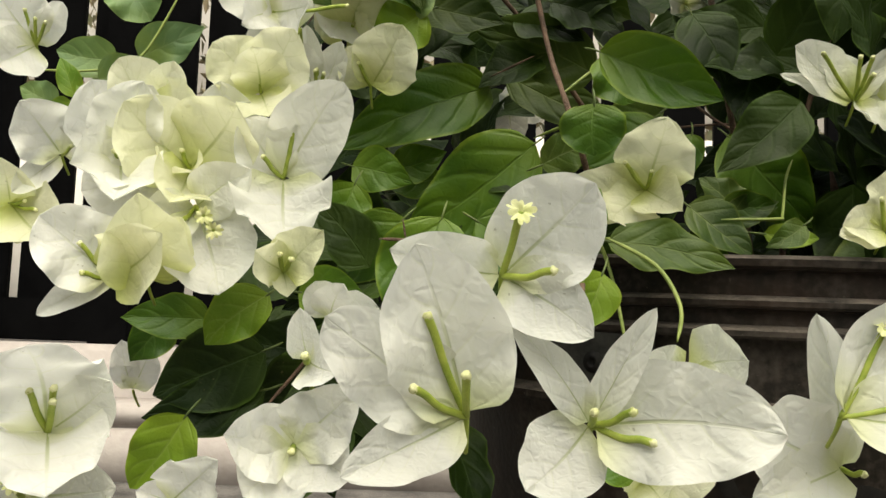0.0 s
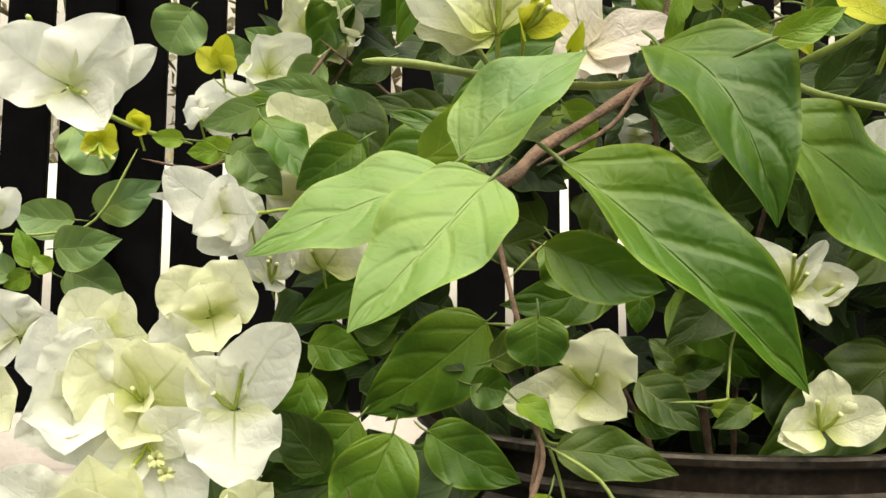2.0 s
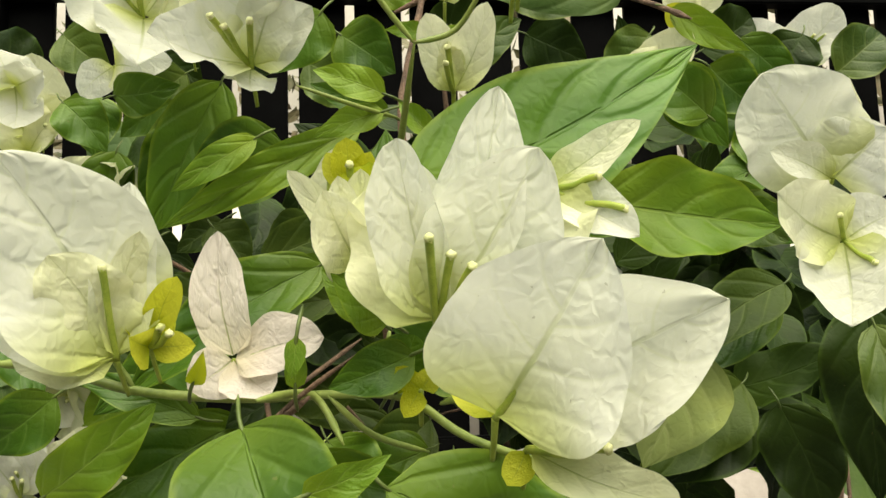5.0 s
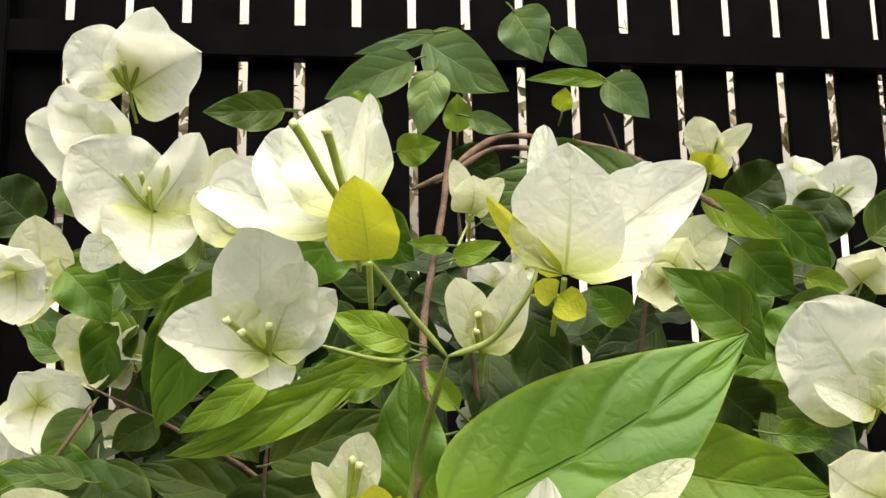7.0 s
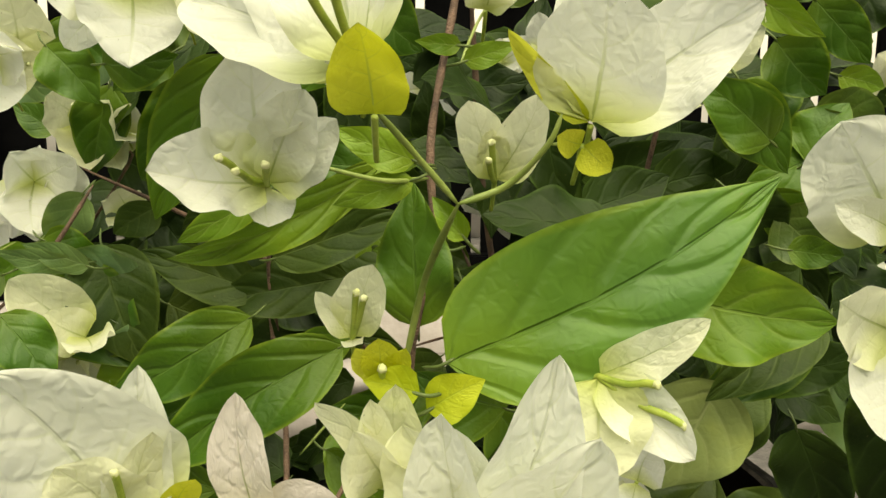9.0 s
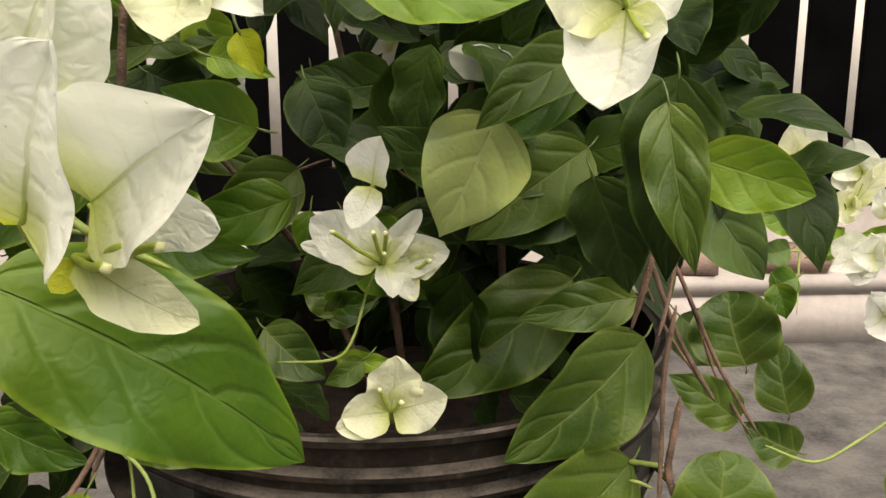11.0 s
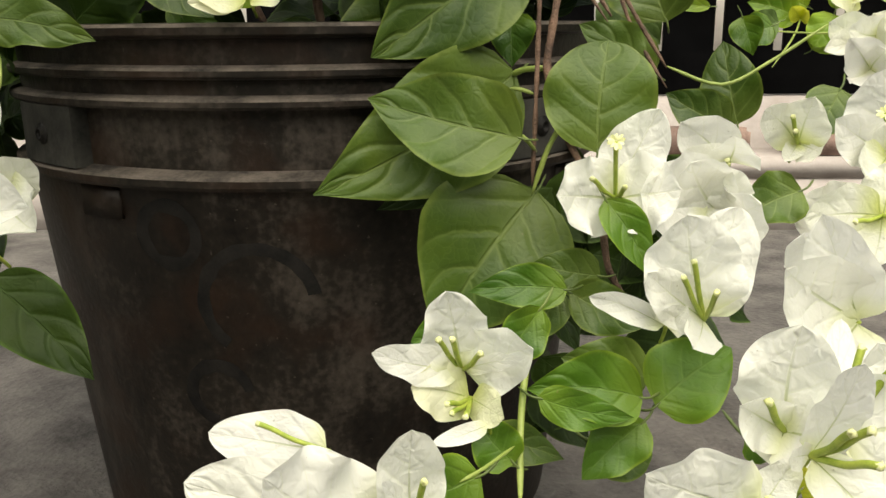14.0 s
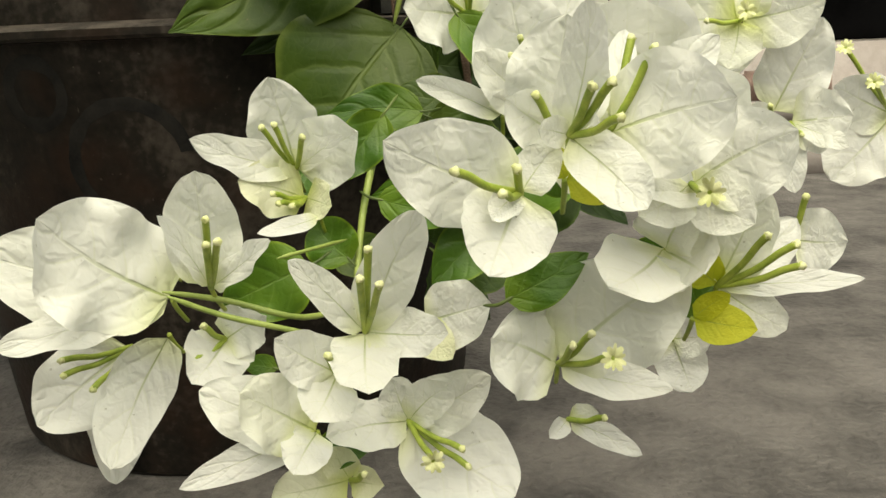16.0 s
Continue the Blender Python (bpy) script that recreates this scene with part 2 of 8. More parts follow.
fence()
bm = box(bmesh.new(), -3.5, 4.0, -0.13, 0.3, GROUND - 0.02, PLINTH, 0.012)
box(bm, -3.5, 4.0, -0.29, -0.12, 0.083, 0.125, 0.005)
box(bm, -3.5, 4.0, -0.278, -0.122, 0.07, 0.09)
box(bm, -3.5, 4.0, -0.29, -0.121, GROUND - 0.02, 0.077, 0.005)
plinth = tagged(mesh_object("kerb", bm, MAT_KERB), "pale pinkish concrete kerb under the fence", "kerb", kind="structure")
plinth.matrix_world = Matrix.Translation((0, FENCE_Y, 0)) @ Matrix.Rotation(FENCE_TURN, 4, "Z")

# beyond the fence: a sunlit pale wall and greenery
bm = box(bmesh.new(), -8, 9, 4.2, 4.4, GROUND, 1.45, 0.01)
tagged(mesh_object("far_wall", bm, MAT_FAR), "pale sunlit wall beyond the fence", "wall", kind="structure")

# added pale panel that takes the place of white sky above the hedge
bm = box(bmesh.new(), -12, 13, 6.6, 6.9, GROUND, 6.5, 0.01)
tagged(mesh_object("far_house_wall", bm, MAT_FAR), "tall pale panel put in for white sky beyond the fence", "wall", kind="structure")


def hedge():
    g = random.Random(21)
    points, quads = [], []
    for _ in range(6500):
        p = Vector((g.uniform(-7, 8), g.uniform(4.6, 5.6), 0))
        p.z = g.uniform(0.9, 3.0 + 0.8 * noise.noise(Vector((p.x * 0.6, 0, 3))))
        s = g.uniform(0.04, 0.1)
        q = Euler([g.uniform(0, 6.28) for _ in range(3)]).to_matrix()
        k = len(points)
        points += [p + q @ Vector(c) * s for c in ((-1, 0, 0), (0, -0.5, 0.1), (1, 0, 0), (0, 0.5, 0.1))]
        quads.append((k, k + 1, k + 2, k + 3))
    me = bpy.data.meshes.new("hedge")
    me.from_pydata([tuple(p) for p in points], [], quads)
    me.materials.append(MAT_HEDGE)
    return tagged(new("hedge", me), "distant green hedge seen through the fence gaps", "hedge", kind="stuff")


hedge()
bm = box(bmesh.new(), -0.084, 0.084, -0.045, 0.045, 0, 0.06, 0.008)
for v in bm.verts:
    v.co += 0.007 * noise.noise_vector(v.co * 25)
brick = tagged(mesh_object("loose_brick", bm, MAT_BRICK), "chipped reddish brown brick lying on the kerb", "brick", "loose bricks")
brick.matrix_world = pose(0.84, 1.21, 0.124, 0, 0, 3)
copy_thing(brick, pose(0.585, 1.2, 0.124, 0, 0, 176))

# unseen walls added round the yard to hold back low sky light
for name, dims in (("wall_back", (-4, 4, -3.4, -3.2)), ("wall_side_west", (-4.2, -4, -3.4, 2.0)), ("wall_side_east", (4, 4.2, -3.4, 2.0))):
    tagged(mesh_object(name, box(bmesh.new(), *dims, GROUND - 0.05, 1.5, 0.01), MAT_WALL, smooth=False), "plain grey unseen wall added to keep out low sky light", "wall", kind="structure")


# ---- the plant: materials and kinds of parts ----
def blade_material(name, low, high, vein, base_tint, vein_mix, rough, see_through, papery, grain):
    """A leaf or bract: veins run by the blade's own coordinates (u across, v along); base_tint ends with its strength and how fast it fades."""
    m, n, l, p = shader(name)

    def calc(op, a, b=None, c=None):
        q = n.new("ShaderNodeMath")
        q.operation = op
        for i, x in enumerate((a, b, c)):
            if x is None:
                continue
            if isinstance(x, (int, float)):
                q.inputs[i].default_value = x
            else:
                l.new(x, q.inputs[i])
        return q.outputs[0]

    def smooth(x, low, high):
        q = n.new("ShaderNodeMapRange")
        q.interpolation_type = "SMOOTHSTEP"
        q.inputs["From Min"].default_value, q.inputs["From Max"].default_value = low, high
        l.new(x, q.inputs["Value"])
        return q.outputs[0]

    def blend(fac, a, b):
        q = n.new("ShaderNodeMix")
        q.data_type = "RGBA"
        l.new(fac, q.inputs["Factor"])
        for x, i in ((a, 6), (b, 7)):
            if isinstance(x, tuple):
                q.inputs[i].default_value = (*x, 1)
            else:
                l.new(x, q.inputs[i])
        return q.outputs[2]

    tc = n.new("ShaderNodeTexCoord")
    sep = n.new("ShaderNodeSeparateXYZ")
    l.new(tc.outputs["UV"], sep.inputs[0])
    second = n.new("ShaderNodeUVMap")
    second.uv_map = "size"
    dims = n.new("ShaderNodeSeparateXYZ")
    l.new(second.outputs[0], dims.inputs[0])
    size = dims.outputs[0]
    rnd = n.new("ShaderNodeObjectInfo").outputs["Random"]
    turned = calc("MULTIPLY_ADD", sep.outputs[0], 2.0, -1.0)
    across = calc("ABSOLUTE", turned)
    along = sep.outputs[1]
    wobble = noise_tex(n, l, 60, 2, tc.outputs["Object"])
    lean = calc("MULTIPLY", calc("POWER", across, 1.25), 0.34)
    side = calc("ADD", calc("SUBTRACT", along, lean), calc("MULTIPLY_ADD", wobble, 0.07, -0.035))
    side = calc("MULTIPLY_ADD", side, PLEATS, calc("MULTIPLY", calc("SIGN", turned), 0.16))
    near = calc("ABSOLUTE", calc("SUBTRACT", calc("FRACT", side), 0.5))
    thin_side = calc("MULTIPLY", smooth(near, 0.055, 0.012), calc("MULTIPLY_ADD", across, -0.75, 0.85))
    wide_side = calc("MULTIPLY", smooth(near, 0.2, 0.0), calc("MULTIPLY_ADD", across, -0.5, 0.8))
    mid = calc("MULTIPLY", smooth(across, 0.045, 0.012), calc("MULTIPLY_ADD", along, -0.55, 1.0))
    cells = n.new("ShaderNodeTexVoronoi")
    cells.feature = "DISTANCE_TO_EDGE"
    cells.inputs["Scale"].default_value = 150 if papery else 190
    warp = n.new("ShaderNodeMixRGB")
    warp.inputs[0].default_value = 0.01
    l.new(tc.outputs["Object"], warp.inputs[1])
    l.new(n.new("ShaderNodeTexNoise").outputs["Color"], warp.inputs[2])
    l.new(warp.outputs[0], cells.inputs["Vector"])
    net = smooth(cells.outputs["Distance"], 0.05, 0.0)
    pillow = smooth(cells.outputs["Distance"], 0.0, 0.3)
    veins = calc("MINIMUM", calc("MAXIMUM", calc("MAXIMUM", thin_side, mid), calc("MULTIPLY", net, 0.22)), 1.0)
    small = noise_tex(n, l, grain, 5, tc.outputs["Object"])
    large = noise_tex(n, l, 35, 3, tc.outputs["Object"])
    tone = calc("ADD", calc("MULTIPLY", rnd, 0.5), calc("MULTIPLY_ADD", large, 0.9, -0.22))
    colour = ramp(n, l, tone, ((0.1, low), (0.85, high)))
    colour = blend(calc("MULTIPLY", calc("MAXIMUM", calc("MULTIPLY_ADD", along, -base_tint[4], 1.0), 0.0), base_tint[3]), colour, base_tint[:3])
    if not papery:
        # a paler band beside the veins
        colour = blend(calc("MULTIPLY", calc("MAXIMUM", wide_side, smooth(across, 0.16, 0.0)), 0.16), colour, vein)
    colour = blend(calc("MULTIPLY", veins, vein_mix), colour, vein)
    if papery:
        keel = calc("MULTIPLY", smooth(across, 0.05, 0.015), calc("MAXIMUM", calc("MULTIPLY_ADD", along, -1.5, 1.0), 0.0))
        colour = blend(calc("MULTIPLY", keel, 0.75), colour, (0.36, 0.44, 0.08))
    else:
        rim = smooth(calc("ADD", across, calc("MULTIPLY_ADD", large, 0.1, -0.05)), 0.88, 0.985)
        colour = blend(calc("MULTIPLY", rim, calc("MULTIPLY_ADD", small, 1.1, -0.1)), colour, base_tint[:3])
        # yellowing patches, a bluer bloom elsewhere
        aged = smooth(noise_tex(n, l, 26, 4, tc.outputs["Object"]), 0.52, 0.74)
        colour = blend(calc("MULTIPLY", aged, 0.3), colour, (1.5 * high[0], 1.25 * high[1], 0.5 * high[2]))
        bloom = smooth(noise_tex(n, l, 17, 3, tc.outputs["Object"]), 0.5, 0.3)
        colour = blend(calc("MULTIPLY", bloom, 0.28), colour, (0.7 * high[0], 0.85 * high[1], 1.8 * high[2]))
    speck = noise_tex(n, l, 420, 2, tc.outputs["Object"])
    colour = blend(calc("MULTIPLY", calc("GREATER_THAN", speck, 0.755), 0.35), colour, (0.2, 0.17, 0.07))
    l.new(colour, p.inputs["Base Color"])
    p.inputs["Specular IOR Level"].default_value = 0.2 if papery or rough > 0.415 else 0.36
    l.new(calc("MULTIPLY_ADD", small, 0.25, rough - 0.08), p.inputs["Roughness"])
    sunk = calc("MULTIPLY", calc("MAXIMUM", calc("MULTIPLY", wide_side, 0.9), mid), size)
    height = calc("ADD", calc("MULTIPLY", sunk, -0.85 if papery else -0.8), calc("MULTIPLY", pillow, 0.24 if papery else 0.09))
    height = calc("ADD", height, calc("MULTIPLY", small, 0.16 if papery else 0.1))
    bump(n, l, height, p, 0.9, 0.0012)
    t = n.new("ShaderNodeBsdfTranslucent")
    l.new(colour, t.inputs["Color"])
    mix = n.new("ShaderNodeMixShader")
    mix.inputs[0].default_value = see_through
    l.new(p.outputs[0], mix.inputs[1])
    l.new(t.outputs[0], mix.inputs[2])
    l.new(mix.outputs[0], n["Material Output"].inputs["Surface"])
    return m


PLEATS = 4.2
LEAF = {
    "g": blade_material("leaf_mature", (0.028, 0.08, 0.0045), (0.088, 0.18, 0.012), (0.15, 0.25, 0.05), (0.24, 0.33, 0.03, 0.35, 2.6), 0.4, 0.36, 0.22, False, 150),
    "l": blade_material("leaf_young", (0.0952, 0.196, 0.0112), (0.2128, 0.336, 0.02464), (0.3, 0.4, 0.09), (0.3, 0.38, 0.03, 0.4, 2.3), 0.45, 0.4, 0.3, False, 150),
    "y": blade_material("leaf_bud", (0.36, 0.42, 0.015), (0.52, 0.56, 0.04), (0.34, 0.42, 0.05), (0.34, 0.42, 0.02, 0.5, 2.3), 0.35, 0.5, 0.4, False, 150),
    "p": blade_material("leaf_underside", (0.25, 0.31, 0.1), (0.33, 0.39, 0.14), (0.42, 0.46, 0.2), (0.3, 0.36, 0.1, 0.4, 2.3), 0.5, 0.55, 0.3, False, 150),
    "n": blade_material("leaf_greyish", (0.052, 0.1, 0.022), (0.122, 0.19, 0.05), (0.2, 0.26, 0.13), (0.1, 0.15, 0.05, 0.3, 2.3), 0.3, 0.5, 0.25, False, 150),
    # dark leaf copy, with the shade of the inner shrub in its colour
    "d": blade_material("leaf_shaded", (0.007, 0.017, 0.002), (0.024, 0.046, 0.005), (0.06, 0.1, 0.025), (0.08, 0.14, 0.02, 0.3, 2.3), 0.3, 0.45, 0.15, False, 150),
    # olive leaf copy for recessed leaves, partial shade mixed into the colour
    "o": blade_material("leaf_olive_shade", (0.018, 0.038, 0.004), (0.05, 0.082, 0.01), (0.14, 0.19, 0.05), (0.12, 0.17, 0.03, 0.3, 2.3), 0.4, 0.42, 0.2, False, 150),
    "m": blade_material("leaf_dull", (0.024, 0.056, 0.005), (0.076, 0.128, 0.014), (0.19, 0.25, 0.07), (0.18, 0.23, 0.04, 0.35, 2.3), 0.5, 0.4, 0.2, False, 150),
    "e": blade_material("leaf_deep", (0.021, 0.064, 0.0054), (0.066, 0.145, 0.012), (0.12, 0.2, 0.04), (0.22, 0.3, 0.03, 0.35, 2.6), 0.4, 0.36, 0.22, False, 150),
    "v": blade_material("leaf_fresh", (0.058, 0.14, 0.014), (0.135, 0.265, 0.034), (0.1, 0.19, 0.03), (0.26, 0.36, 0.03, 0.4, 3.0), 0.4, 0.33, 0.24, False, 150),
    # sky sheen of the three near leaves, laid into their base colour
    "b": blade_material("leaf_sky_sheen", (0.13, 0.235, 0.05), (0.22, 0.34, 0.09), (0.3, 0.4, 0.15), (0.3, 0.4, 0.09, 0.35, 2.3), 0.4, 0.36, 0.3, False, 150),
    # paler leaf copy: light from above and sheen are painted in
    "h": blade_material("leaf_top_lit", (0.084, 0.156, 0.042), (0.204, 0.312, 0.102), (0.27, 0.36, 0.14), (0.24, 0.32, 0.08, 0.35, 2.3), 0.45, 0.4, 0.28, False, 150),
}
BRACT = {
    "w": blade_material("bract_white", (0.84, 0.845, 0.775), (0.9, 0.9, 0.86), (0.72, 0.75, 0.5), (0.68, 0.73, 0.24, 0.6, 4.0), 0.32, 0.62, 0.45, True, 240),
    "c": blade_material("bract_ivory", (0.83, 0.84, 0.72), (0.89, 0.895, 0.82), (0.68, 0.72, 0.42), (0.64, 0.7, 0.14, 0.85, 2.6), 0.34, 0.62, 0.45, True, 240),
    "s": blade_material("bract_cream", (0.8, 0.81, 0.54), (0.9, 0.9, 0.7), (0.56, 0.6, 0.24), (0.56, 0.62, 0.1, 0.8, 2.3), 0.35, 0.62, 0.45, True, 240),
    "y": blade_material("bract_yellow", (0.58, 0.59, 0.035), (0.72, 0.72, 0.1), (0.36, 0.43, 0.05), (0.42, 0.48, 0.03, 0.8, 2.3), 0.45, 0.55, 0.5, True, 220),
    "k": blade_material("bract_pinkish", (0.8, 0.7, 0.65), (0.88, 0.81, 0.77), (0.62, 0.5, 0.43), (0.6, 0.55, 0.3, 0.5, 2.3), 0.3, 0.62, 0.4, True, 220),
}
MAT_STALK = plain("leaf_stalk", (0.05, 0.08, 0.015), (0.12, 0.16, 0.035), 60, 0.5, 0.3, 0.0004)
MAT_TUBE = plain("flower_tube", (0.2, 0.28, 0.03), (0.36, 0.42, 0.07), 200, 0.5, 0.3, 0.0003)
MAT_CREAM = plain("flower_cream", (0.5, 0.53, 0.2), (0.72, 0.72, 0.42), 200, 0.6, 0.3, 0.0003)

plant = tagged(new("flowering_shrub"), "white flowering bougainvillea shrub with glossy leaves in a black pot", "shrub")
plant.location = (0.01, 0.02, 0.29)
plant_inverse = Matrix.Translation((-0.01, -0.02, -0.29))


def hang(ob, parent):
    ob.parent = parent
    if parent is plant:
        ob.matrix_parent_inverse = plant_inverse
    return ob


def blade_rows(base, tip, width, face, fold, curl, rng, papery, ruffle=1.0, fine=1.0):
    """Points, faces, coordinates and size of a leaf blade or papery bract from base to tip."""
    base, tip, face = Vector(base), Vector(tip), Vector(face)
    axis = tip - base
    size = axis.length
    axis.normalize()
    face = (face - axis * face.dot(axis)).normalized()
    side = axis.cross(face)
    n = round(min(max(size * 520 * fine, 6), 36))
    m = 2 * round(min(max(width * 260 * fine, 2), 10))
    a, b = (0.42, rng.uniform(0.52, 0.7)) if papery else ((0.45, 0.5) if width > 0.95 * size else (0.54, rng.uniform(0.9, 1.12)))
    peak = (a / (a + b)) ** a * (b / (a + b)) ** b
    wave, beat = (rng.uniform(0.12, 0.34), rng.uniform(9, 16)) if papery else (rng.uniform(0.08, 0.22), rng.uniform(9, 17))
    ph, ph2, skew, twist = rng.uniform(0, 6.28), rng.uniform(0, 6.28), rng.uniform(-0.05, 0.05), rng.uniform(-0.35, 0.35)
    wave, twist = wave * ruffle, twist * ruffle
    seed = Vector((ph * 7, ph2 * 7, 0))
    pucker = (0.007 if papery else 0.012) * size
    points, coords, quads = [], [], []
    for i in range(n + 1):
        s = (i / n) ** 0.9
        half = 0.5 * width * max((s ** a) * ((1 - s) ** b) / peak, 0.012)
        spine = base + axis * (s * size) + face * (curl * size * 2.0 * s * (1 - s)) + side * (skew * size * math.sin(math.pi * s))
        for j in range(m + 1):
            u = 2 * j / m - 1
            k = abs(u)
            rise = fold * half * k ** 1.4 + wave * half * k ** 2.2 * math.sin(beat * s + ph + (ph2 if u > 0 else 0))
            rise += half * twist * 0.5 * u * s
            # the blade swells between its side veins
            q = PLEATS * (s - 0.34 * k ** 1.25) + (0.16 if u > 0 else -0.16)
            rise += pucker * (0.8 + 1.2 * noise.noise(seed + Vector((u * 2, s * 3, 2)))) * abs(math.cos(math.pi * q)) ** 0.8 * math.sin(math.pi * min(k * 1.02, 1)) ** 0.7 * min(6 * s * (1 - s), 1)
            out = 1.0 + (0.0 if papery else 0.035 * k * noise.noise(seed + Vector((1.0 if u > 0 else -1.0, s * 7, 4))))
            if papery:
                rise += 0.05 * ruffle * width * noise.noise(seed + Vector((u * 1.6, s * 2.6, 0))) + 0.014 * width * noise.noise(seed + Vector((u * 4, s * 6, 5)))
                out += 0.12 * ruffle * k * noise.noise(seed + Vector((1.0 if u > 0 else -1.0, s * 5, 9)))
            points.append(spine + side * (u * half * out * (1 - 0.12 * fold)) + face * rise)
            coords.append((0.5 + 0.5 * u, s, size * 10, width * 10))
    for i in range(n):
        for j in range(m):
            k = i * (m + 1) + j
            quads.append((k, k + 1, k + m + 2, k + m + 1))
    return points, quads, coords


def blade_mesh(name, points, quads, coords, material):
    me = bpy.data.meshes.new(name)
    me.from_pydata([tuple(p) for p in points], [], quads)
    index = np.empty(len(me.loops), dtype=np.int32)
    me.loops.foreach_get("vertex_index", index)
    table = np.array(coords, dtype=np.float32)[index]
    for layer, cols in (("UVMap", table[:, :2]), ("size", table[:, 2:])):
        me.uv_layers.new(name=layer).data.foreach_set("uv", np.ascontiguousarray(cols).ravel())
    me.shade_smooth()
    me.materials.append(material)
    return me


rng = random.Random(7)


def leaf(base, tip, width, face, tone, fold, curl):
    rows = blade_rows(base, tip, 1.04 * width, face, fold * rng.uniform(0.6, 2.3), curl * rng.uniform(0.4, 1.6), rng, False)
    ob = hang(new("leaf", blade_mesh("leaf", *rows, LEAF[tone])), plant)
    b, back = Vector(base), (Vector(base) - Vector(tip)).normalized()
    foot = b + back * 0.009 + Vector((0, 0.006, 0.001))
    stalk = mesh_object("leaf_stalk", tube(bmesh.new(), [foot, b + back * 0.003, b + back * -0.004], 0.0007, 0.0006, 6, 0.0, 0.3), MAT_STALK)
    stalk.parent = ob
    stalk.matrix_parent_inverse = Matrix.Identity(4)
    return ob


def star(bm, at, way, r):
    """An open floret: ten small rounded lobes round a throat."""
    way = way.normalized()
    x = way.orthogonal().normalized()
    y = way.cross(x)
    hub = bm.verts.new(at - way * r * 0.7)
    throat, ring = [], []
    for k in range(40):
        a = 2 * math.pi * k / 40
        d = x * math.cos(a) + y * math.sin(a)
        q = r * (0.66 + 0.34 * abs(math.cos(5 * a)) ** 0.7) * (1 + 0.1 * math.sin(a * 3 + at.x * 900))
        throat.append(bm.verts.new(at + d * r * 0.22))
        ring.append(bm.verts.new(at + d * q + way * (0.14 * r * math.sin(5 * a))))
    for k in range(40):
        n = (k + 1) % 40
        bm.faces.new((hub, throat[k], throat[n]))
        bm.faces.new((throat[k], ring[k], ring[n], throat[n]))


def flower(centre, bracts, florets):
    """A flower: green tubes at its heart and papery bracts round them."""
    c = Vector(centre)
    bm = bmesh.new()
    back = c + Vector((0, 0.012, -0.012))
    tube(bm, [back, c + Vector((0, 0.004, -0.005)), c], 0.0008, 0.0010, 6)
    heart = mesh_object("flower", bm, MAT_TUBE)
    hang(heart, plant)
    for tip, width, face, tone, *bend in bracts:
        start = c + (Vector(tip) - c) * 0.03
        fold, curl = rng.uniform(0.08, 0.7), rng.uniform(-0.22, 0.08)
        if bend:
            fold, curl = bend
        rows = blade_rows(start, tip, 1.08 * width, face, fold, curl, rng, True, ruffle=0.3 if tone == "y" else 0.8)
        hang(new("bract", blade_mesh("bract", *rows, BRACT[tone])), heart)
    for tip, is_open in florets:
        t = Vector(tip)
        way = t - c
        bend = c + way * 0.5 + Vector((0, 0, -0.0012))
        hang(mesh_object("floret", tube(bmesh.new(), [c, bend, c + way * 0.8, t], 0.0011, 0.0013, 8), MAT_TUBE), heart)
        bm = bmesh.new()
        if is_open:
            star(bm, t + Vector((0, -0.001, 0)), way.normalized() + Vector((0, -1.2, 0.2)), 0.0046)
        else:
            bmesh.ops.create_icosphere(bm, subdivisions=2, radius=0.0014, matrix=Matrix.Translation(t))
            for v in bm.verts:
                v.co += 0.0007 * noise.noise_vector(v.co * 1100)
        hang(mesh_object("floret_tip", bm, MAT_CREAM), heart)
    return heart


def stem(points, r0, r1, kind):
    name = "twig" if kind == "woody" else "stem"
    k = 0.6 if kind == "woody" else 0.74
    return hang(mesh_object(name, tube(bmesh.new(), points, k * r0, k * r1, 9, 0.35 if kind == "woody" else 0.15, 0.3), MAT_WOODY if kind == "woody" else MAT_STEM), plant)


# ---- the plant, leaf by leaf ----
flower((0.0910, -0.2890, 0.1630), [((0.0320, -0.2840, 0.1680), 0.0286, (-0.02, -0.83, 0.56), "w", 0.12, -0.08)], [((0.0600, -0.2960, 0.1790), 0)])
flower((-0.1866, -0.3876, 0.3272), [((-0.1604, -0.4031, 0.3539), 0.0321, (-0.25, -0.92, -0.29), "w"), ((-0.1595, -0.3966, 0.3093), 0.0234, (-0.26, -0.96, 0.09), "w"), ((-0.2198, -0.4022, 0.3332), 0.0217, (0.38, -0.92, -0.14), "w")], [((-0.1818, -0.4011, 0.3453), 1), ((-0.1717, -0.3991, 0.3283), 0)])
flower((-0.1960, -0.3982, 0.2852), [((-0.2108, -0.4217, 0.3328), 0.0353, (0.17, -0.90, -0.39), "w"), ((-0.2297, -0.4126, 0.2691), 0.0197, (0.28, -0.93, 0.24), "w"), ((-0.2345, -0.4203, 0.3127), 0.0271, (0.40, -0.90, -0.16), "w")], [((-0.2073, -0.4134, 0.3137), 0), ((-0.1962, -0.4114, 0.2978), 0), ((-0.2105, -0.4117, 0.2937), 0)])
